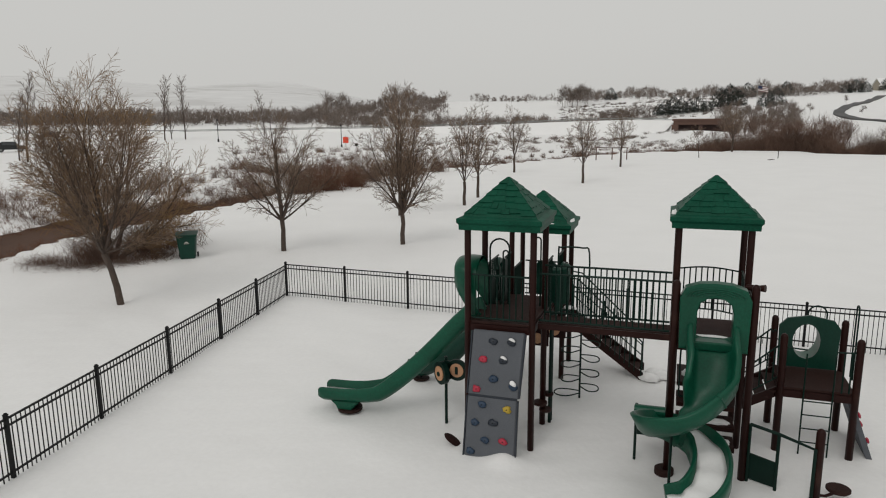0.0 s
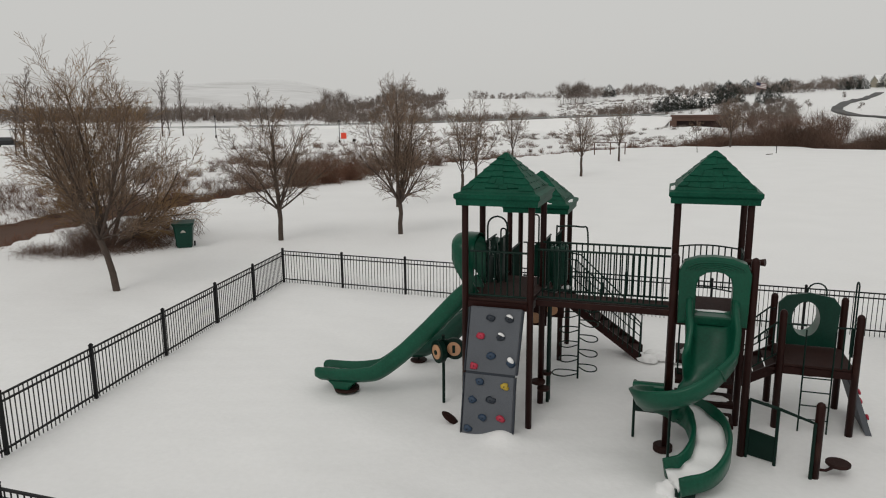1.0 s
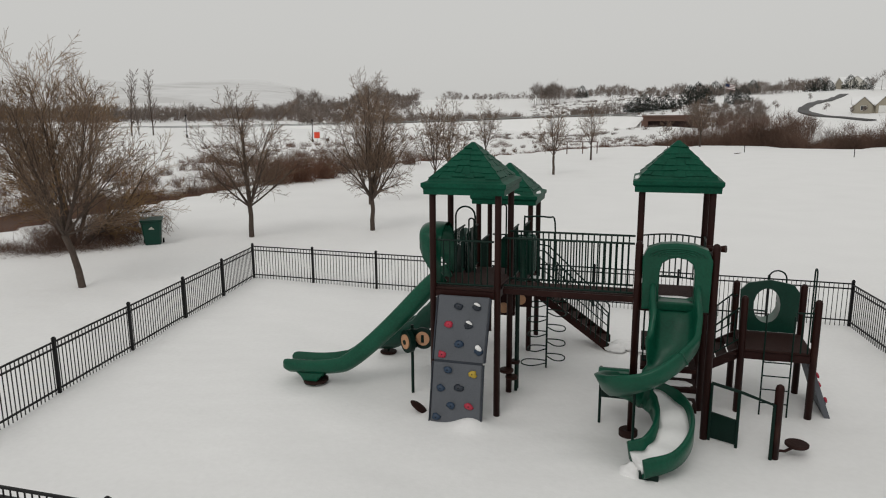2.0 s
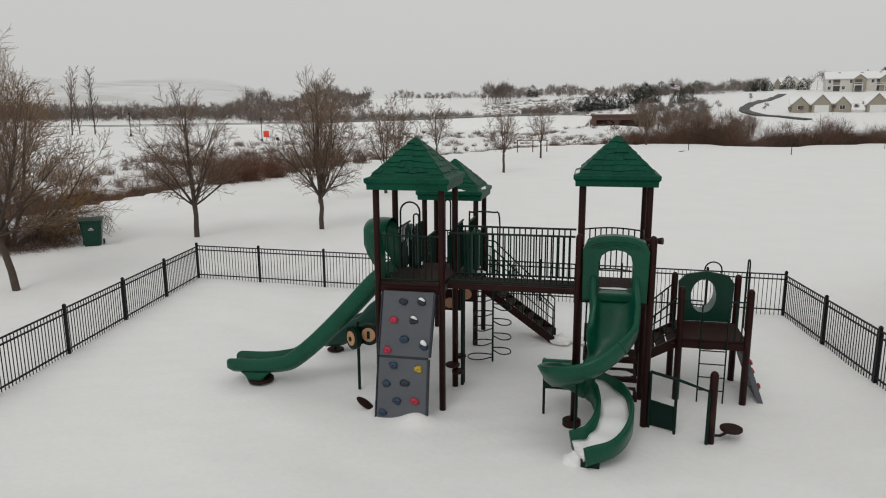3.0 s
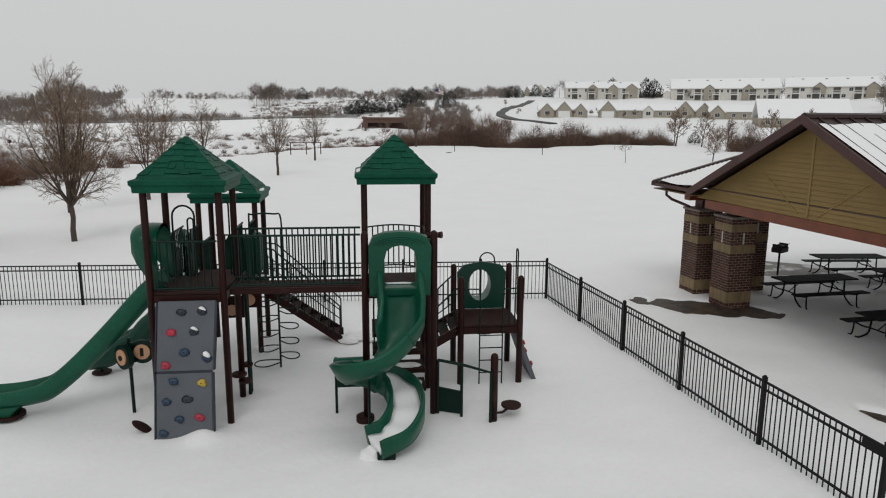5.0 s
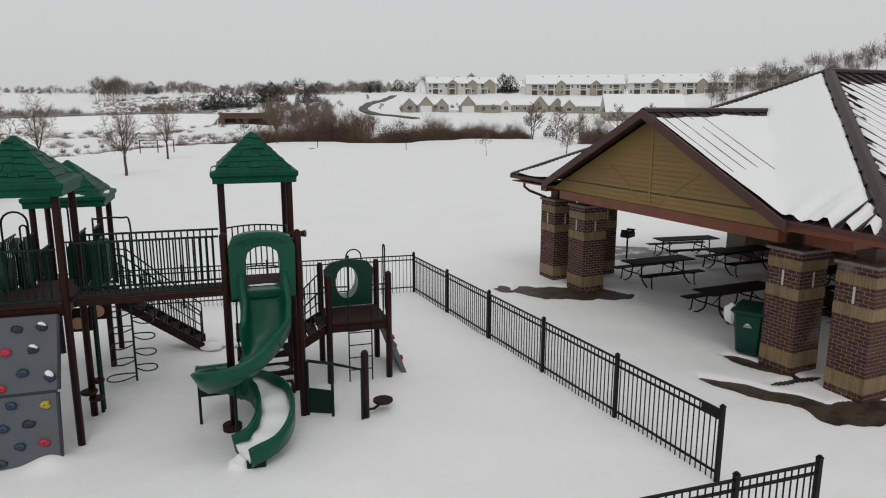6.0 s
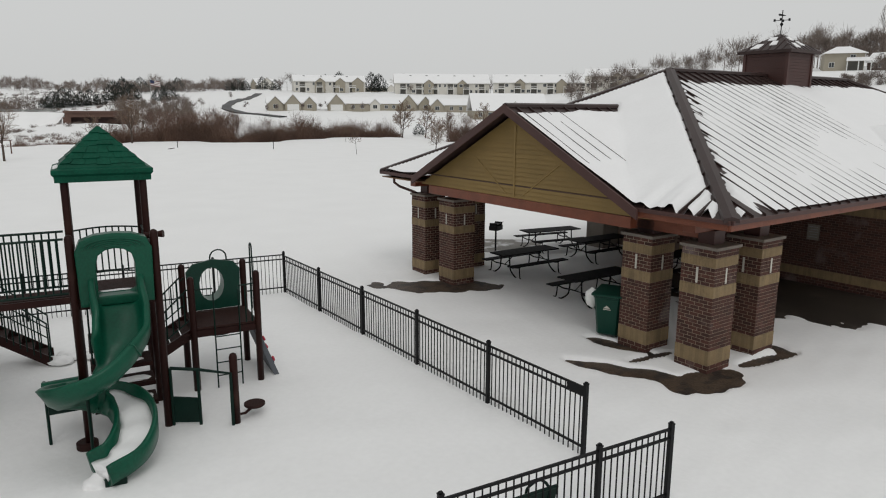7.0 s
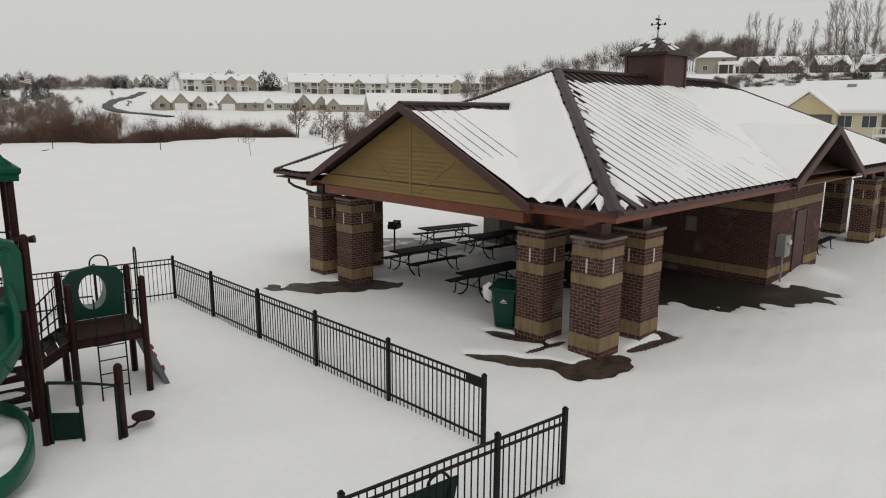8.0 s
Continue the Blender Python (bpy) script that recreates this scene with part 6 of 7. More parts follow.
dark = bare_tree("bare_tree", ground_pose(82.1, 108.4), 23, 6.4, FARTREE, "dark bare tree at the field's edge", 0.14, group=LAWN)
for i, (x, y, s) in enumerate(((86.0, 106, 0.9), (97, 112, 0.8), (104, 108, 1.0), (112, 106, 0.75), (118, 112, 0.95), (92, 122, 0.9))):
    copy_thing(dark, ground_pose(x, y, 50 * i + 20, s))
willow_stems = [((-0.42, 0.1, 1), 6.6, 0.10), ((-0.22, -0.15, 1), 7.3, 0.11), ((0.02, 0.2, 1), 6.6, 0.10), ((0.38, 0.0, 1), 6.4, 0.11), ((0.85, 0.1, 0.8), 5.0, 0.10), ((0.05, -0.6, 0.9), 4.4, 0.08), ((1.0, 0.2, 0.6), 3.4, 0.08), ((-0.6, -0.4, 0.9), 4.6, 0.08)]
bare_tree("willow_tree", ground_pose(-18.4, 28.0), 29, 9, dict(STEM, n=(13, 9, 7), rmin=0.007), "large many-stemmed bare willow with ochre twigs", stems=willow_stems, twig=WILLOWTWIG)
pop = bare_tree("poplar_tree", ground_pose(*at_az(-37.8, 124)), 31, 12.6, dict(POPLAR, n=(24, 5, 3), angle=(24, 24, 24), rmin=0.026), "tall slim bare poplar beyond the creek", 0.15, twig=FARWOOD)
for i, (az, r, s) in enumerate(((-38.3, 128, 0.8), (-28.5, 205, 1.32), (-27.0, 206, 1.30), (-28.0, 210, 0.95), (-21.0, 210, 1.0), (-32.5, 215, 0.9))):
    copy_thing(pop, ground_pose(*at_az(az, r), 47 * i, s))


# ---- scrub, reeds and woods ----
class Twigs:
    """Collects three-sided tapering twigs."""

    def __init__(self):
        self.a, self.b, self.r = [], [], []

    def add(self, a, b, r):
        self.a.append(a)
        self.b.append(b)
        self.r.append(np.full(len(a), r) if np.isscalar(r) else r)

    def mesh(self):
        a, b, r = np.concatenate(self.a), np.concatenate(self.b), np.concatenate(self.r)
        n = len(a)
        t = np.random.RandomState(3).uniform(0, 6.28, n)
        V = np.empty((n, 4, 3))
        for k in range(3):
            V[:, k, 0] = a[:, 0] + r * np.cos(t + k * 2.094)
            V[:, k, 1] = a[:, 1] + r * np.sin(t + k * 2.094)
            V[:, k, 2] = a[:, 2]
        V[:, 3] = b
        i = np.arange(n)[:, None] * 4
        F = np.concatenate([i + np.array([[0, 1, 3]]), i + np.array([[1, 2, 3]]), i + np.array([[2, 0, 3]])])
        return V.reshape(-1, 3).tolist(), F.tolist()


rs = np.random.RandomState(7)


def bush(tw, x, y, h, w, n, r, upright=0.5):
    """A twiggy clump: stems fanning from the ground, side twigs on them."""
    z = gz(x, y) - 0.1
    a = np.stack([x + rs.normal(0, w * 0.16, n), y + rs.normal(0, w * 0.16, n), np.full(n, z)], 1)
    ang, out = rs.uniform(0, 6.28, n), np.sqrt(rs.uniform(0, 1, n)) * w * 0.5
    hh = h * rs.uniform(0.55, 1.0, n) * (1 - 0.45 * (out / (w * 0.5)) ** 2)
    b = np.stack([x + out * np.cos(ang), y + out * np.sin(ang), z + hh], 1)
    tw.add(a, b, r)
    for _ in range(3):
        f = rs.uniform(0.25, 0.85, n)[:, None]
        p = a + (b - a) * f
        ln = h * rs.uniform(0.12, 0.32, n)
        t = rs.uniform(0, 6.28, n)
        q = p + np.stack([ln * np.cos(t) * 0.6, ln * np.sin(t) * 0.6, ln * (upright + rs.uniform(-0.1, 0.5, n))], 1)
        tw.add(p, q, r * 0.7)


def far_tree(tw, x, y, h, n, r, wide=0.42, low=0.30):
    """A distant bare tree: a stem and a rounded, lobed crown of twigs."""
    z = gz(x, y)
    tw.add(np.array([[x, y, z - 0.5]]), np.array([[x, y, z + h * 0.7]]), h * 0.012)
    m = 6
    la, lr, lz = rs.uniform(0, 6.28, m), rs.uniform(0.0, wide * 0.55, m) * h, rs.uniform(low, 0.72, m) * h
    k = rs.randint(0, m, n)
    c = np.stack([x + lr[k] * np.cos(la[k]), y + lr[k] * np.sin(la[k]), z + lz[k]], 1)
    t, cz = rs.uniform(0, 6.28, n), rs.uniform(-0.75, 1, n)
    u, q = np.sqrt(1 - cz ** 2), h * wide * 0.62 * rs.uniform(0.3, 1, n) ** 0.5
    d = np.stack([u * np.cos(t), u * np.sin(t), cz], 1)
    b = c + d * q[:, None]
    a = c + d * (q * rs.uniform(0.05, 0.5, n))[:, None] - np.stack([0 * q, 0 * q, q * rs.uniform(0.1, 0.4, n)], 1)
    tw.add(a, b, r)
    p = a + (b - a) * rs.uniform(0.2, 0.9, n)[:, None]
    tw.add(p, p + rs.normal(0, h * 0.050, (n, 3)) + np.array([0, 0, 0.02 * h]), r * 0.8)


def at(az, r):
    return r * math.sin(radians(az)), r * math.cos(radians(az))


# rusty grass and low brush along the near creek
tw = Twigs()
for az in np.arange(-62, -14, 0.16):
    e = np.interp(az, EDGE_A, EDGE_R)
    for _ in range(3 if az < -33 else 1):
        x, y = at(az + rs.uniform(-0.1, 0.1), e + rs.choice((0.2, 9.5, 12.0)) + rs.normal(0, 0.8))
        bush(tw, x, y, rs.uniform(0.25, 0.7), rs.uniform(0.6, 1.2), 14, 0.011)
for az in np.arange(-14, 15.5, 0.16):
    e = float(np.interp(az, EDGE_A, EDGE_R))
    bush(tw, *at(az + rs.uniform(-0.1, 0.1), e + abs(rs.normal(1.0, 1.2))), rs.uniform(0.4, 0.9), rs.uniform(0.8, 1.8), 16, 0.016)
rust = part("creek_grass", tw.mesh(), RUST, None, "rust-brown dry grass along the creek bank")
tagged(rust, category="dry grass", kind="stuff")
tw = Twigs()
for az in np.arange(-62, -9, 0.55):
    e = np.interp(az, EDGE_A, EDGE_R)
    x, y = at(az, e + rs.uniform(7, 24))
    k = rs.uniform(0.45, 1.15)
    bush(tw, x, y, 2.6 * k, 3.0 * k, 70, 0.012)
# brush crowding the near bank, and scattered scrub on the snowy valley floor
for az in np.arange(-33, -9, 0.14):
    e = float(np.interp(az, EDGE_A, EDGE_R))
    thick = 0.5 + 0.5 * math.sin(az * 1.7) * math.sin(az * 0.63 + 1)
    for _ in range(2):
        k = rs.uniform(0.5, 1.0) * (0.5 + 0.9 * thick)
        bush(tw, *at(az + rs.uniform(-0.1, 0.1), e + rs.uniform(0.6, 8)), 1.5 * k, 2.2 * k, 40, 0.014, 0.2)
for az in np.arange(-30, 14, 0.075):
    e = float(np.interp(az, EDGE_A, EDGE_R))
    d = rs.uniform(0, 1) ** 1.6 * 85
    x, y = at(az, e + 6 + d)
    if wave(x, y, 34, 31) > -0.05 + 0.005 * d:
        k = rs.uniform(0.4, 1.0)
        bush(tw, x, y, 1.7 * k, 3.2 * k, 34, 0.018 + 0.0001 * d, 0.2)
for x, y, h, w in ((-18.6, 27.4, 2.0, 3.6), (-19.6, 28.2, 1.9, 3.4), (-18.4, 30.0, 2.6, 4.0), (-16.9, 31.2, 2.4, 4.0), (-17.4, 29.0, 2.2, 3.6)):
    bush(tw, x, y, h, w, 330, 0.009, 0.15)
for x, y, w in ((-19.6, 26.4, 4.4), (-18.4, 26.6, 4.2), (-20.9, 26.7, 3.0), (-17.2, 27.3, 3.8), (-16.4, 28.4, 3.4)):
    bush(tw, x, y, 0.75, w, 330, 0.009, -0.08)
for x, y, h, w in ((-20.5, 48, 3.4, 4), (-18.6, 52, 3.6, 4), (-17.5, 56, 3.8, 4.4), (-16.0, 60.5, 3.6, 4.2), (-14.5, 63, 3.2, 4), (-11.5, 70.5, 3.6, 4), (-9.5, 74.5, 3.2, 4), (-13.0, 67.5, 3.0, 3.6)):
    bush(tw, x, y + 2.5, h, w, 200, 0.015)
rb = Twigs()
for x, y, h, w in ((-18.2, 55.5, 3.0, 4.5), (-16.6, 57.5, 3.2, 4.5), (-15.2, 60.5, 2.6, 4), (-25.5, 47.5, 1.6, 4), (-28.5, 46.5, 1.4, 4)):
    bush(rb, x, y, h, w, 420, 0.016, 0.3)
rb_ob = part("rusty_bush", rb.mesh(), RUST, None, "dense rust-brown bushes by the creek")
tagged(rb_ob, category="bush", kind="stuff")
brush = part("creek_brush", tw.mesh(), SCRUB, None, "bare brown brush along the creek")
tagged(brush, category="brush", kind="stuff")
# dark thicket behind the field's crest
tw = Twigs()
HIGH_A = [-9, 0, 8, 12, 14, 17, 19.2, 20, 22, 22.8, 24.5, 26, 30, 31.5, 36, 36.6, 37.2]
HIGH = [2.4, 2.2, 2.0, 2.6, 4.6, 6.2, 7.0, 8.2, 8.2, 6.0, 4.6, 7.0, 7.2, 5.4, 6.0, 4.4, 0.8]
for az in np.arange(-9, 37.2, 0.13):
    e = float(np.interp(az, EDGE_A, EDGE_R))
    top = float(np.interp(az, HIGH_A, HIGH)) * (0.82 + 0.26 * math.sin(az * 3.1) * math.sin(az * 1.3 + 2))
    for _ in range(3 if 19.2 < az < 23 else 2 if az > 14 else 1):
        x, y = at(az + rs.uniform(-0.15, 0.15), e + 1.2 + abs(rs.normal(0, 4)))
        k = top * rs.uniform(0.35, 1.0)
        bush(tw, x, y, k, min(k * 1.4, 6.0), 110 if k > 2 else 44, 0.023, 0.2)
for az, u, h, wd in ((16.1, 1.5, 7.2, 0.40), (15.0, 6, 5.5, 0.45), (17.6, 9, 6.5, 0.45), (18.4, 5, 6.0, 0.45), (19.4, 3, 6.0, 0.50), (20.2, 1, 6.8, 0.60), (20.9, 1.5, 7.0, 0.62), (21.6, 2, 6.6, 0.60), (22.4, 4, 5.5, 0.5), (23.6, 6, 5.0, 0.5), (25.4, 6, 5.6, 0.5), (26.3, 3, 6.2, 0.5), (27.4, 5, 5.6, 0.52), (28.6, 2, 6.6, 0.55), (29.5, 4, 6.2, 0.52), (30.4, 6, 5.2, 0.5), (32.6, 4, 4.6, 0.5), (34.0, 3, 5.4, 0.45), (35.1, 4, 4.6, 0.5)):
    far_tree(tw, *at(az, float(np.interp(az, EDGE_A, EDGE_R)) + u + 1), h, 260, 0.024, wd, 0.14)
for _ in range(40):
    az = rs.uniform(15.5, 24.2)
    far_tree(tw, *at(az, float(np.interp(az, EDGE_A, EDGE_R)) + rs.uniform(8, 45)), rs.uniform(4.5, 7.5), 150, 0.030, 0.55, 0.10)
for az in np.arange(41.2, 43.6, 0.28):
    bush(tw, *at(az + rs.uniform(-0.1, 0.1), 122 + rs.uniform(-2, 3)), rs.uniform(3.6, 5.0), 3.6, 110, 0.022, 0.35)
for az, rr, h in ((40.2, 118, 5), (41.2, 124, 6), (42.2, 122, 6.5), (42.8, 126, 6), (44.5, 134, 6), (46, 138, 6.5), (47.5, 145, 7), (39.6, 122, 4.5)):
    far_tree(tw, *at(az, rr), h, 170, 0.024)
thicket = part("thicket", tw.mesh(), SCRUB, None, "dark bare thicket behind the snow field")
tagged(thicket, category="thicket", kind="stuff")
# distant woods
tw = Twigs()
for az in np.arange(-60, -6.4, 0.18):
    for _ in range(3):
        far_tree(tw, *at(az + rs.uniform(-0.1, 0.1), rs.uniform(400, 560)), rs.uniform(7, 13.5), 80, 0.15, 0.46, 0.10)
for az in np.arange(-19, -6.2, 0.14):
    k = 0.65 + 0.35 * math.sin(az * 1.15 + 0.6)
    far_tree(tw, *at(az + rs.uniform(-0.2, 0.2), rs.uniform(540, 640)), rs.uniform(16, 25) * k, 120, 0.15, 0.50, 0.2)
for az in np.arange(-4, 24.5, 0.085):
    clump = 0.62 + 0.38 * math.sin(az * 2.3 + 0.4) * math.sin(az * 0.9 + 1.2)
    open_side = 0.8 if az < 4 else 1.0
    if az > 4 or rs.uniform(0, 1) < 0.5:
        far_tree(tw, *at(az + rs.uniform(-0.2, 0.2), rs.uniform(455, 540) if az > 4 else rs.uniform(560, 640)), (2.5 + 9.5 * clump * rs.uniform(0.6, 1.1)) * open_side, 80, 0.11, 0.52, 0.14)
for az in np.arange(3.2, 5.4, 0.2):
    far_tree(tw, *at(az, rs.uniform(440, 480)), rs.uniform(12, 16), 200, 0.12, 0.46, 0.15)
for az in np.arange(15, 24, 0.12):
    far_tree(tw, *at(az, rs.uniform(395, 440)), rs.uniform(3.5, 9), 75, 0.09, 0.5, 0.12)
for _ in range(60):
    far_tree(tw, *at(rs.uniform(6.2, 9.2), rs.uniform(290, 345)), rs.uniform(3, 6), 100, 0.07, 0.55, 0.12)
for _ in range(420):
    az = rs.uniform(-16, 9)
    base = float(np.interp(az, [-16, -6, 9], [305, 270, 228]))
    far_tree(tw, *at(az, base + rs.uniform(0, 45)), rs.uniform(5.2, 8.2) * (1.0 if az < 2 else 0.75), 60, 0.07, 0.50, 0.25)
for _ in range(40):
    far_tree(tw, *at(rs.uniform(3.2, 7), rs.uniform(265, 340)), rs.uniform(2, 4.5), 80, 0.06, 0.55, 0.10)
for _ in range(105):
    az = rs.uniform(15.2, 20.6)
    far_tree(tw, *at(az, rs.uniform(190, 330 - 12 * (az - 15.4))), rs.uniform(3.0, 5.5), 150, 0.055, 0.60, 0.06)
for az, rr, h in ((9.6, 210, 12), (10.1, 214, 9), (-3.0, 205, 8), (-1.6, 300, 9), (-0.4, 310, 8), (0.4, 305, 8.5), (7.9, 245, 6), (14.9, 205, 9), (15.6, 170, 8.5), (16.6, 165, 9)):
    far_tree(tw, *at(az, rr), h, 200, 0.05)
for _ in range(70):
    bush(tw, *at(rs.uniform(-6, 14), rs.uniform(150, 190)), rs.uniform(0.6, 1.6), rs.uniform(2, 4), 40, 0.03)
for _ in range(420):
    bush(tw, *at(rs.uniform(3, 16), rs.uniform(300, 440)), rs.uniform(0.6, 1.8), rs.uniform(2.5, 6), 36, 0.045)
for az, rr, h in ((27.3, 372, 9), (27.8, 376, 11), (28.3, 378, 11), (28.8, 382, 9), (36.6, 392, 12), (37.2, 390, 12.5), (44.2, 372, 11), (44.6, 366, 12), (45.0, 372, 10), (37.0, 355, 5.5), (37.7, 352, 6), (30.4, 252, 3.4), (31.0, 250, 4), (29.0, 232, 4), (27.0, 240, 3.8), (26.2, 236, 3), (33.0, 238, 3.4), (33.8, 240, 3.8), (40.0, 250, 4), (21.3, 255, 4.5), (23.5, 300, 3.8), (24.6, 250, 3.4)):
    far_tree(tw, *at(az, rr), h, 170, 0.06 if rr > 300 else 0.04)
for az in np.arange(30, 52, 0.8):
    far_tree(tw, *at(az + rs.uniform(-0.3, 0.3), rs.uniform(430, 500)), rs.uniform(3, 6.5), 70, 0.10)
woods = part("far_woods", tw.mesh(), FARWOOD, None, "far bare grey-brown woods across the valley")
tagged(woods, category="woods", kind="stuff")
# trees on the hill behind the shelter
tw = Twigs()
for az in np.arange(50.5, 67, 0.42):
    far_tree(tw, *at(az + rs.uniform(-0.3, 0.3), rs.uniform(250, 300)), rs.uniform(9, 15), 250, 0.06, 0.46, 0.2)
for az in np.arange(67.2, 72.6, 0.2):
    far_tree(tw, *at(az + rs.uniform(-0.2, 0.2), rs.uniform(235, 275)), rs.uniform(11, 16), 330, 0.055, 0.38)
for az in np.arange(72.6, 92, 0.4):
    far_tree(tw, *at(az + rs.uniform(-0.3, 0.3), rs.uniform(225, 270)), rs.uniform(6, 11), 240, 0.06, 0.48, 0.15)
for _ in range(70):
    bush(tw, *at(rs.uniform(70, 80), rs.uniform(168, 184)), rs.uniform(0.7, 2.2), rs.uniform(2, 4), 70, 0.03)
for _ in range(26):
    far_tree(tw, *at(rs.uniform(71.5, 84), rs.uniform(180, 196)), rs.uniform(3.5, 7), 130, 0.035, 0.5, 0.12)
hilltrees = part("hill_trees", tw.mesh(), FARWOOD, None, "bare trees along the hill's skyline")
tagged(hilltrees, category="trees", kind="stuff")
hill_pop = bare_tree("poplar_tree", ground_pose(*at(72.6, 225), 10, 1.0), 37, 15.5, dict(POPLAR, n=(30, 6, 3), angle=(17, 20, 22), rmin=0.018), "tall slim bare poplar on the hill", 0.07, twig=FARWOOD)
for i, (az, s) in enumerate(((72.2, 0.95), (73.3, 0.95), (73.8, 0.9), (74.7, 0.85), (75.1, 0.8), (76.3, 0.85), (77.4, 1.1), (77.9, 1.2), (78.4, 1.25), (79.1, 1.2), (79.6, 1.15), (80.1, 1.1))):
    copy_thing(hill_pop, ground_pose(*at(az, 222 + 3 * (i % 3)), 35 * i, s))


# evergreens
def evergreen(m, seed, h, w, label, n=520):
    g = np.random.RandomState(seed)
    t = Twigs()
    f = np.sqrt(g.uniform(0, 1, n))
    zz = h * (1 - f) * 0.95 + 0.05 * h
    ang = g.uniform(0, 6.28, n)
    rad = w * 0.5 * np.sin(np.minimum(1.0, 1.25 * f) * 1.75) * g.uniform(0.6, 1.1, n)
    b = np.stack([rad * np.cos(ang), rad * np.sin(ang), zz], 1)
    for _ in range(3):
        v = g.normal(0, 1, (n, 3)) * np.array([0.055 * w, 0.055 * w, 0.05 * h])
        t.add(b - v * 0.5, b + v, h * 0.013)
    ob = thing("evergreen_tree", m, label, "evergreen tree", "dark evergreens on the far hill")
    part("trunk", tubed([(0, 0, -0.4), (0, 0, h * 0.9)], [h * 0.02, h * 0.005], 6), BARK, ob)
    part("foliage", t.mesh(), EVERGREEN, ob)
    return ob


ever = evergreen(ground_pose(*at(11.2, 322)), 1, 7.0, 7.0, "dark evergreen tree on the snowy slope")
for i, (az, rr, s) in enumerate(((10.7, 326, 0.75), (11.8, 324, 1.1), (12.3, 326, 1.0), (13.0, 328, 0.9), (13.6, 330, 1.0), (14.2, 328, 0.75), (15.2, 345, 1.35), (15.8, 350, 1.5), (16.4, 352, 1.1), (18.4, 308, 1.0), (19.0, 312, 1.05), (23.4, 405, 0.85), (24.0, 410, 1.0), (24.6, 405, 0.8), (25.9, 398, 1.0), (26.9, 385, 0.85), (34.5, 372, 1.5), (35.1, 376, 1.35), (30.8, 412, 1.4), (31.9, 420, 1.6), (31.3, 418, 1.2), (38.5, 150, 0.36), (17.0, 455, 1.3), (19.6, 455, 1.2), (7.0, 470, 1.2), (45.5, 420, 1.0), (82.5, 190, 0.8), (79.6, 176, 0.5), (81.6, 180, 0.6))):
    copy_thing(ever, ground_pose(*at(az, rr), 40 * i, s))


# ---- houses on the far slope ----
def window(parent, x, y, z, w, h):
    wob = part("window", boxed(x - w / 2 - 0.08, x + w / 2 + 0.08, y - 0.06, y + 0.02, z - 0.08, z + h + 0.08), WHITE, parent)
    part("pane", boxed(x - w / 2, x - 0.03, y - 0.08, y - 0.062, z, z + h), PANE, wob)
    part("pane", boxed(x + 0.03, x + w / 2, y - 0.08, y - 0.062, z, z + h), PANE, wob)


def gable_front(parent, x, w, y0, eave, rise, wallmat, depth=3.0, base=0.0):
    part("gable_wall", slabbed([(x - w / 2, y0, base), (x + w / 2, y0, base), (x + w / 2, y0, eave), (x, y0, eave + rise), (x - w / 2, y0, eave)], (0, depth, 0)), wallmat, parent)
    for s in (-1, 1):
        part("gable_roof", slabbed([(x, y0 - 0.4, eave + rise + 0.12), (x + s * (w / 2 + 0.4), y0 - 0.4, eave + 0.12 - 0.4 * rise / (w / 2)), (x + s * (w / 2 + 0.4), y0 + depth, eave + 0.12 - 0.4 * rise / (w / 2)), (x, y0 + depth, eave + rise + 0.12)], (0, 0, 0.22)), ROOF_SNOW, parent)


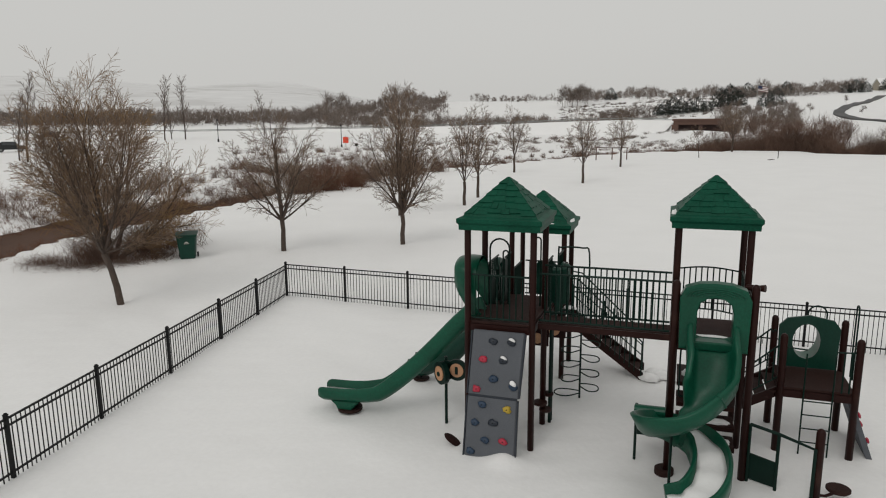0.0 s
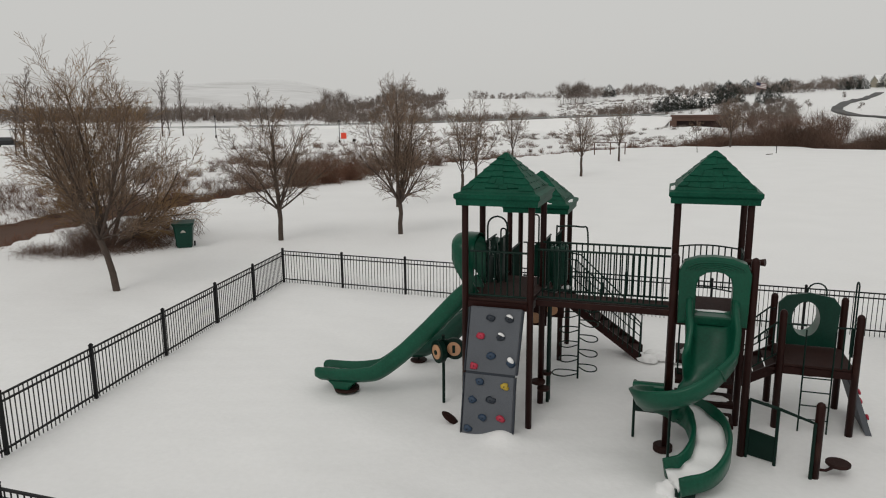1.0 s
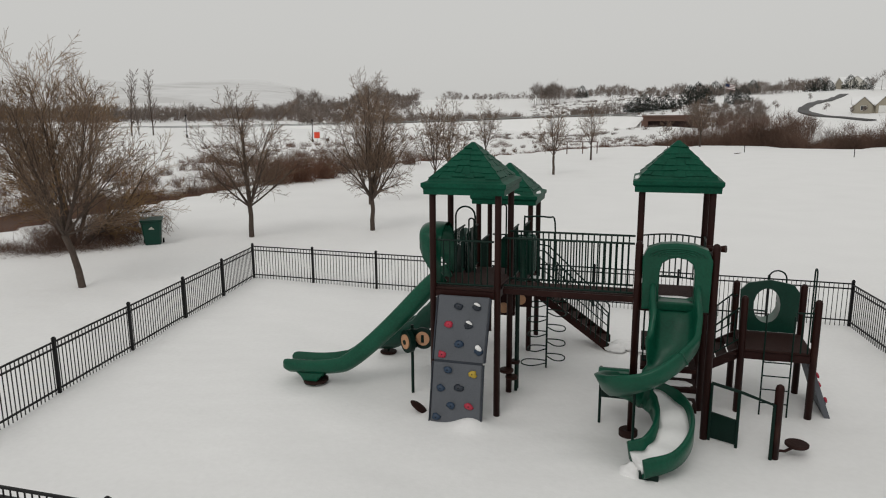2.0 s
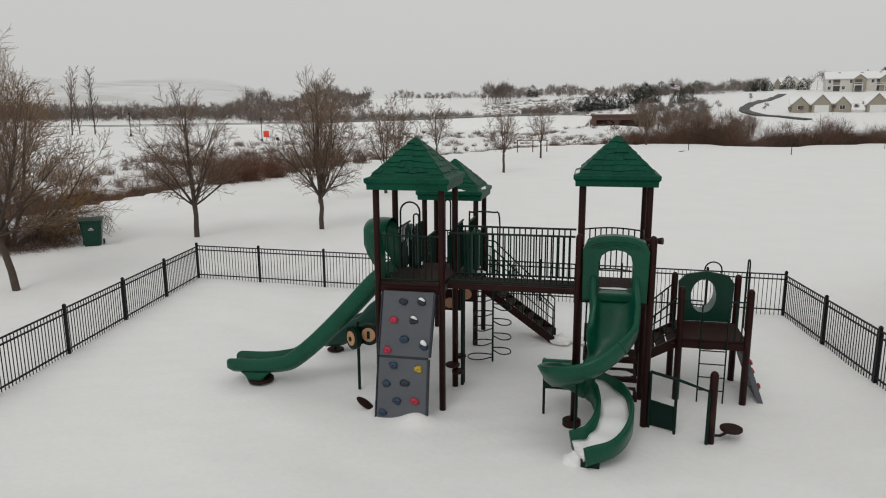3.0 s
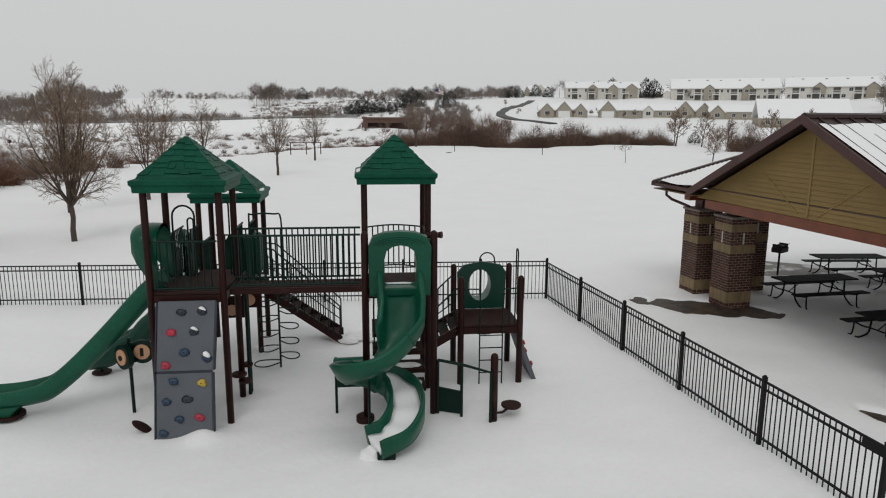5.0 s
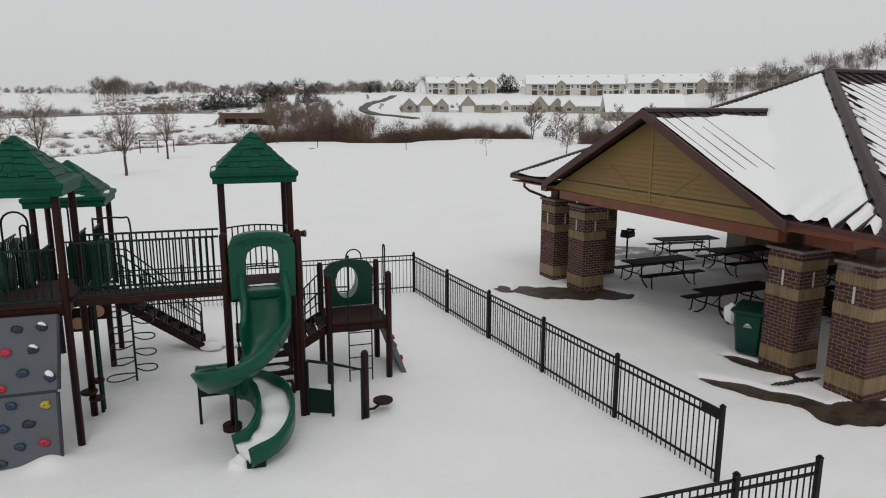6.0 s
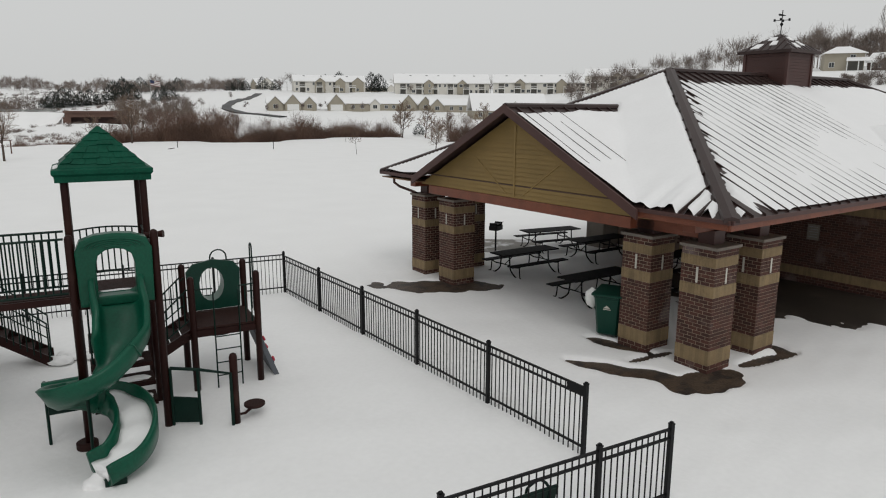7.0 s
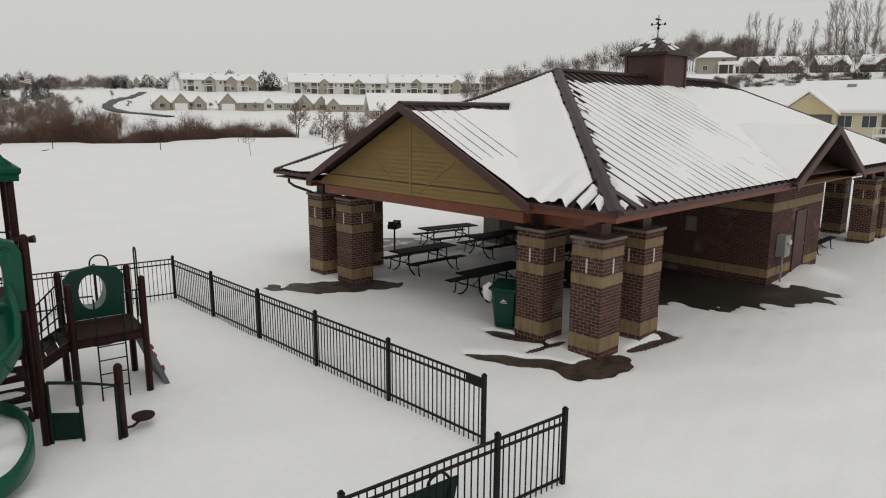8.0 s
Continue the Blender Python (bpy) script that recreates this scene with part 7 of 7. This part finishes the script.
def long_house(m, w, d, storeys, label, wallmat, gables, seed, rise=3.0, balconies=True):
    rnd = random.Random(seed)
    h = 2.75 * storeys
    ob = thing("terraced_house", m, label, "house", "houses on the far slope")
    part("wall", boxed(-w / 2, w / 2, 0, d, -2.0, h), wallmat, ob)
    for s in (0, 1):
        part("end_wall", slabbed([(-w / 2 if s == 0 else w / 2 - 0.2, 0, h), (-w / 2 if s == 0 else w / 2 - 0.2, d, h), (-w / 2 if s == 0 else w / 2 - 0.2, d / 2, h + rise)], (0.2, 0, 0)), wallmat, ob)
    part("roof", slabbed([(-w / 2 - 0.5, -0.6, h - 0.1), (w / 2 + 0.5, -0.6, h - 0.1), (w / 2 + 0.5, d / 2, h + rise), (-w / 2 - 0.5, d / 2, h + rise)], (0, 0, 0.3)), ROOF_SNOW, ob, "snow-covered roof")
    part("roof", slabbed([(-w / 2 - 0.5, d + 0.6, h - 0.1), (w / 2 + 0.5, d + 0.6, h - 0.1), (w / 2 + 0.5, d / 2, h + rise), (-w / 2 - 0.5, d / 2, h + rise)], (0, 0, 0.3)), ROOF_SNOW, ob, "snow-covered roof")
    part("fascia", boxed(-w / 2 - 0.5, w / 2 + 0.5, -0.62, -0.56, h - 0.25, h - 0.05), WHITE, ob)
    for i in range(2 + int(w / 14)):
        x = -w / 2 + w * (i + 0.7 + 0.3 * rnd.random()) / (2.4 + w / 14)
        part("roof_vent", boxed(x - 0.5, x + 0.5, d * 0.36, d * 0.36 + 0.4, h + rise * 0.72, h + rise * 0.72 + 0.75), GREYBOX, ob)
    for x, gw in gables:
        gable_front(ob, x, gw, -0.9, h - 0.3, gw * 0.38, CREAMY if seed == 9 else BROWNHOUSE if wallmat is BROWNHOUSE else BEIGE if wallmat is CREAM else CREAM)
    n = int(w / 2.6)
    bays = list(range(1, n, 3)) if balconies else []
    for st in range(storeys):
        for i in range(n):
            x = -w / 2 + w * (i + 0.5) / n
            front = -0.9 if any(abs(x - g) < gw / 2 - 0.4 for g, gw in gables) else 0.0
            if i in bays:
                # flat dark panel on the wall, painted as the porch's shade
                part("porch_opening", boxed(x - 1.35, x + 1.35, front - 0.05, front + 0.02, 2.75 * st + 0.1, 2.75 * st + 2.3), PORCH, ob)
            elif rnd.random() < 0.6:
                window(ob, x, front, 2.75 * st + 0.8, rnd.choice((0.9, 1.1, 1.5)), 1.35)
    for i in bays:
        x = -w / 2 + w * (i + 0.5) / n
        bal = part("balcony", boxed(x - 1.7, x + 1.7, -2.3, 0, 2.5, 2.78), WHITE, ob)
        part("balcony_rail", boxed(x - 1.7, x + 1.7, -2.32, -2.24, 3.5, 3.62), WHITE, bal)
        for k in range(9):
            part("baluster", boxed(x - 1.7 + k * 0.42, x - 1.64 + k * 0.42, -2.31, -2.26, 2.78, 3.5), WHITE, bal)
        for k in (-1.6, 1.6):
            part("balcony_post", boxed(x + k - 0.1, x + k + 0.1, -2.3, -2.1, -1.0, 2.5), WHITE, bal)
    return ob


def house_pose(az, r, twist=0.0):
    x, y = at(az, r)
    return pose(x, y, gz(x, y), 0, 0, -az + twist)


long_house(house_pose(31.2, 360, 8), 36, 12, 2, "two-storey cream terrace with a snowy roof", CREAM, ((-5, 5), (5, 5), (14, 6)), 1)
long_house(house_pose(40.3, 355, 6), 48, 14, 2, "long two-storey cream terrace with balconies", CREAM, ((-7, 5), (10, 5)), 2, 4.6)
long_house(house_pose(48.6, 345, 4), 50, 13, 2, "two-storey cream terrace with small gables", CREAM, ((-12, 5), (8, 5)), 3, 4.0)
long_house(house_pose(55.0, 320, 0), 36, 13, 2, "cream terrace at the hill's shoulder", CREAM, ((-4, 4.5), (6, 4.5)), 4, 3.2)
long_house(house_pose(35.0, 420, 10), 46, 13, 1, "distant low house with a broad snowy roof", BEIGE, ((8, 5),), 5, 4.0, False)
long_house(house_pose(26.2, 425, 20), 11, 12, 1, "distant gabled house among trees", BEIGE, ((0, 11),), 6, 3.4, False)


def cottage_row(m, units, label, seed, depth=7.4, rise=2.0):
    rnd = random.Random(seed)
    w = sum(u[0] for u in units)
    ob = thing("garage_row", m, label, "house", "cottages below the terraces")
    part("wall", boxed(-w / 2, w / 2, 0.6, depth - 0.4, -2.0, 2.5), BEIGE, ob)
    for y0, y1 in ((0.2, depth / 2 + 0.1), (depth, depth / 2 + 0.1)):
        part("roof", slabbed([(-w / 2 - 0.4, y0, 2.4), (w / 2 + 0.4, y0, 2.4), (w / 2 + 0.4, y1, 2.4 + rise), (-w / 2 - 0.4, y1, 2.4 + rise)], (0, 0, 0.28)), ROOF_SNOW, ob, "snow-covered roof")
    x = -w / 2
    for uw, kind in units:
        c = x + uw / 2
        if kind != "w":
            gable_front(ob, c, uw * 0.86, -0.5 if kind == "g" else 0.0, 2.3, uw * rnd.uniform(0.40, 0.50), CREAM if rnd.random() < 0.25 else BEIGE, 3.5, -2.0)
            if kind == "g":
                part("garage_door", boxed(c - uw * 0.32, c + uw * 0.32, -0.56, -0.51, 0.0, 2.1), WHITE, ob)
            else:
                window(ob, c, 0.0, 0.8, 1.4, 1.2)
        else:
            window(ob, c - uw * 0.2, 0.6, 0.8, 1.0, 1.1)
            window(ob, c + uw * 0.2, 0.6, 0.8, 1.0, 1.1)
        x += uw
    return ob


cottage_row(house_pose(28.2, 245, 4), ((5.5, "h"), (6.2, "g"), (5.0, "h")), "low beige cottages with gables and garages", 1)
cottage_row(house_pose(35.3, 245, 3), ((6.5, "g"), (8, "w"), (4, "h"), (6.5, "w"), (6.5, "h"), (5.5, "h")), "row of low beige cottages with snowy gables", 2)
cottage_row(house_pose(41.6, 240, 0), ((5, "h"), (8, "w"), (6, "w")), "beige cottage partly behind bare trees", 3)
cottage_row(house_pose(46.0, 205, 10), ((7, "w"), (8, "w"), (7, "w")), "low pale cottage near the field", 4, 17, 5.0)

# houses behind the shelter
hip = thing("hip_roof_house", house_pose(70.0, 205, 8) @ Matrix.Scale(0.92, 4), "two-storey beige house with a snowy hipped roof", "house", "houses on the far slope")
part("wall", boxed(-4.8, 4.8, 0, 8, -2.0, 4.7), BEIGE, hip)
bm = bmesh.new()
rv = [bm.verts.new(v) for v in ((-5.6, -0.8, 4.6), (5.6, -0.8, 4.6), (5.6, 8.8, 4.6), (-5.6, 8.8, 4.6), (-1.6, 4, 6.7), (1.6, 4, 6.7))]
for f in ((0, 1, 5, 4), (1, 2, 5), (2, 3, 4, 5), (3, 0, 4), (3, 2, 1, 0)):
    bm.faces.new([rv[k] for k in f])
part("roof", bm, ROOF_SNOW, hip, "snow-covered hipped roof")
part("porch_roof", slabbed([(0.2, -2.2, 2.4), (6.5, -2.2, 2.4), (6.0, 0, 3.3), (0.6, 0, 3.3)], (0, 0, 0.25)), ROOF_SNOW, hip)
# painted shade below the porch roof, a solid dark panel
part("porch_opening", boxed(0.6, 4.6, -0.05, 0.02, 0, 2.4), PORCH, hip)
for x in (0.5, 3.2, 6.2):
    part("porch_post", boxed(x - 0.12, x + 0.12, -2.1, -1.9, -1.5, 2.4), WHITE, hip)
window(hip, -3.0, 0, 0.9, 1.2, 1.3)
window(hip, 2.0, 0, 3.2, 1.2, 1.0)
for az, rr, w, tw_ in ((72.3, 205, 9, -20), (74.8, 200, 11, 25), (77.9, 205, 10, 20), (80.6, 200, 11, -10), (83.5, 205, 14, 15)):
    long_house(house_pose(az, rr, tw_) @ Matrix.Scale(0.74, 4), w, 9, 1, "low brown hillside house with snowy roof", BROWNHOUSE, ((1.5, 5.0),), int(rr + az), 3.0, False)
x, y = at(85.2, 97)
apart = long_house(pose(x, y, 0.1, 0, 0, -85 - 6), 34, 12, 2, "cream two-storey flats with balcony and snowy roof", FLATTAN, ((-14.5, 6.5),), 9, 3.6)

# ---- road, bridge and small things across the valley ----
def ribbon(name, pts, w, lift, mt, label, skirt=0.6):
    bm = bmesh.new()
    rows = []
    pts = smooth_path([(x, y, 0) for x, y in pts], 8)
    for i, p in enumerate(pts):
        d = (pts[min(i + 1, len(pts) - 1)] - pts[max(i - 1, 0)]).normalized()
        s = Vector((d.y, -d.x, 0)) * w / 2
        z = gz(p.x, p.y) + lift
        rows.append([bm.verts.new((p.x - s.x, p.y - s.y, z - skirt)), bm.verts.new((p.x - s.x, p.y - s.y, z)), bm.verts.new((p.x + s.x, p.y + s.y, z)), bm.verts.new((p.x + s.x, p.y + s.y, z - skirt))])
    for a, b in zip(rows, rows[1:]):
        for k in range(3):
            bm.faces.new((a[k], a[k + 1], b[k + 1], b[k]))
    bmesh.ops.recalc_face_normals(bm, faces=bm.faces)
    return tagged(part(name, bm, mt, None, label), category="road", kind="structure")


ribbon("road", [at(25.6, 350), at(24.6, 310), at(23.4, 275), at(23.2, 245), at(24.6, 226), at(27.5, 216)], 3.2, 0.35, ASPHALT, "wet asphalt road curving up the slope", 0.8)
BERM = [(-56, 330, 0.7), (-35, 305, 0.9), (-20, 285, 1.4), (-6, 250, 2.7), (6, 215, 4.5), (12.0, 197, 4.7)]
berm = smooth_path([(*at(az, rr), z) for az, rr, z in BERM], 8)
bm = bmesh.new()
sweep(bm, smooth_path([(*at(az, rr), z) for az, rr, z in BERM + [(12.4, 196, 3.4), (12.9, 195, 0.2)]], 8), [(-3.5, -0.12), (3.5, -0.12), (10, -6), (-10, -6)])
tagged(part("embankment", bm, SNOW, None, "snow-covered road embankment"), category="embankment", kind="structure")
bm = bmesh.new()
sweep(bm, berm, [(-2.8, 0.0), (2.8, 0.0), (2.8, -0.3), (-2.8, -0.3)])
tagged(part("road", bm, ASPHALT, None, "wet asphalt road on an embankment"), category="road", kind="structure")
bm = bmesh.new()
sweep(bm, berm, [(3.0, 0.55), (3.08, 0.55), (3.08, 0.25), (3.0, 0.25)])
rail = thing("guard_rail", None, "long grey guard rail along the road", "guard rail")
part("beam", bm, GREYBOX, rail)
for p in berm[::3]:
    part("post", tubed([(p.x, p.y, p.z - 0.3), (p.x, p.y, p.z + 0.5)], 0.08, 4), GREYBOX, rail)
bx, by = at(13.9, 190)
bridge = thing("road_bridge", pose(bx, by, 3.2, 0, 0, -10) @ Matrix.Scale(0.84, 4), "brown road bridge over the creek", "bridge")
part("deck_beam", boxed(-8, 8, 0, 5, 0.3, 1.5), BRIDGE, bridge)
part("parapet", boxed(-8.5, 8.5, -0.3, -0.02, 1.5, 2.1), BRIDGE, bridge)
for x in (-8.6, 6.6):
    part("abutment", boxed(x, x + 2, -0.2, 5, -6, 0.3), BRIDGE, bridge)
part("back_wall", boxed(-8, 8, 4.0, 4.9, -6, 0.29), TRIMWOOD, bridge)
part("pier", boxed(-0.5, 0.5, 0.3, 4.5, -6, 0.3), TRIMWOOD, bridge)
sx, sy = at(-14.6, 140)
sign = thing("orange_sign", pose(sx, sy, gz(sx, sy), 0, 0, 15), "square orange warning sign on a post", "sign")
part("post", tubed([(0, 0.05, -0.3), (0, 0.05, 2.2)], 0.05, 6), GREYBOX, sign)
part("board", boxed(-0.55, 0.55, 0, 0.04, 0.75, 1.95, 0.02), ORANGE, sign)
px_, py_ = at(-14.95, 138)
lamp = thing("light_pole", pose(px_, py_, gz(px_, py_)), "short dark park lamp pole on a thick base", "light pole")
part("pole", tubed([(0, 0, -0.3), (0, 0, 4.1)], 0.07, 8), BLACK, lamp)
part("lamp_head", tubed([(0, 0, 4.1), (0, 0, 4.16), (0, 0, 4.36), (0, 0, 4.42)], [0.08, 0.16, 0.14, 0.05], 10), BLACK, lamp)
part("base", tubed([(0, 0, -0.2), (0, 0, 0.5)], [0.2, 0.17], 10), BLACK, lamp)
qx, qy = at(-24.6, 168)
copy_thing(lamp, pose(qx, qy, gz(qx, qy)) @ Matrix.Scale(1.15, 4))
gx0, gy0 = at(-36.3, 165)
gaz = thing("park_gazebo", pose(gx0, gy0, gz(gx0, gy0), 0, 0, 30) @ Matrix.Diagonal((0.95, 0.95, 0.92, 1)), "small dark park gazebo on thin posts", "gazebo")
bm = bmesh.new()
ring = [bm.verts.new((3.0 * math.cos(k * math.pi / 3), 3.0 * math.sin(k * math.pi / 3), 2.6)) for k in range(6)]
tip = bm.verts.new((0, 0, 3.9))
bm.faces.new(ring[::-1])
for k in range(6):
    bm.faces.new((ring[k], ring[(k + 1) % 6], tip))
part("roof", bm, TRIMWOOD, gaz)
for k in range(6):
    part("post", tubed([(2.6 * math.cos(k * math.pi / 3), 2.6 * math.sin(k * math.pi / 3), -0.3), (2.6 * math.cos(k * math.pi / 3), 2.6 * math.sin(k * math.pi / 3), 2.6)], 0.07, 6), TRIMWOOD, gaz)
fx, fy = at(17.7, 300)
flag = thing("flag_pole", pose(fx, fy, gz(fx, fy) - 0.1) @ Matrix.Scale(0.72, 4), "tall pole with a striped flag", "flag pole")
part("pole", tubed([(0, 0, 0), (0, 0, 13.5)], 0.12, 8), GREYBOX, flag)
for k in range(7):
    part("stripe", slabbed([(0.1, 0, 13.2 - k * 0.42), (5.6, 0.6, 12.2 - k * 0.42), (5.6, 0.6, 11.8 - k * 0.42), (0.1, 0, 12.8 - k * 0.42)], (0, 0.05, 0)), FLAGRED if k % 2 == 0 else WHITE, flag)
part("canton", slabbed([(0.1, -0.05, 13.2), (2.4, 0.2, 12.75), (2.4, 0.2, 11.2), (0.1, -0.05, 11.6)], (0, 0.03, 0)), FLAGBLUE, flag)
hx, hy = 12.6, 98.7
rack = thing("entry_frame", pose(hx, hy, gz(hx, hy), 0, 0, -10), "low dark timber frame beside the path", "timber frame")
for x in (-2.2, 0.0, 2.0):
    part("post", boxed(x - 0.07, x + 0.07, -0.07, 0.07, -0.3, 1.7), BRIDGE, rack)
part("beam", boxed(-2.4, 2.2, -0.05, 0.05, 1.62, 1.72), BRIDGE, rack)
stick = part("fallen_stick", tubed([(-0.5, 0, 0.03), (-0.1, 0.08, 0.06), (0.5, 0.2, 0.12)], [0.05, 0.06, 0.03], 6), BARK, None, "dark fallen stick lying on the snow")
stick.matrix_world = pose(32.9, 95.2, gz(32.9, 95.2))
tagged(stick, category="stick")
sx2, sy2 = at(-13.75, 132)
small_sign = thing("small_sign", pose(sx2, sy2, gz(sx2, sy2), 0, 0, 14), "small dark sign on a short stake", "sign")
part("post", tubed([(0, 0.04, -0.3), (0, 0.04, 1.1)], 0.04, 6), GREYBOX, small_sign)
part("board", boxed(-0.28, 0.28, 0, 0.03, 0.7, 1.2, 0.01), BLACK, small_sign)
for x, y in ((46.2, 91.6), (35.5, 100.3)):
    m = part("marker_stake", tubed([(0, 0, -0.2), (0, 0, 1.0)], 0.05, 6), BLACK, None, "short dark marker stake in the snow")
    m.matrix_world = pose(x, y, gz(x, y))
    tagged(m, category="stake")
cx_, cy_ = at(-38.7, 150)
car = thing("parked_car", pose(cx_, cy_, gz(cx_, cy_) + 0.02, 0, 0, 35) @ Matrix.Diagonal((1.15, 1.15, 1.3, 1)), "dark parked car beyond the creek", "car")
bm = bmesh.new()
slab(bm, [(-2.2, -0.85, 0.35), (2.2, -0.85, 0.35), (2.25, -0.85, 0.75), (1.1, -0.85, 0.92), (0.6, -0.85, 1.42), (-1.2, -0.85, 1.45), (-1.7, -0.85, 0.98), (-2.25, -0.85, 0.9)], (0, 1.7, 0))
bmesh.ops.recalc_face_normals(bm, faces=bm.faces)
bmesh.ops.bevel(bm, geom=list(bm.edges), offset=0.06, segments=2, affect="EDGES")
part("body", bm, CARPAINT, car)
for y0, y1 in ((-0.87, -0.845), (0.845, 0.87)):
    part("side_window", slabbed([(-1.1, y0, 1.0), (0.75, y0, 1.0), (0.5, y0, 1.36), (-1.05, y0, 1.38)], (0, y1 - y0, 0)), PANE, car)
for x in (-1.35, 1.35):
    for y in (-0.8, 0.62):
        wheel = part("wheel", tubed([(x, y, 0.32), (x, y + 0.2, 0.32)], 0.33, 18), BLACK, car)
        part("rim", tubed([(x, y - 0.01, 0.32), (x, y + 0.21, 0.32)], 0.2, 14), GREYBOX, wheel)
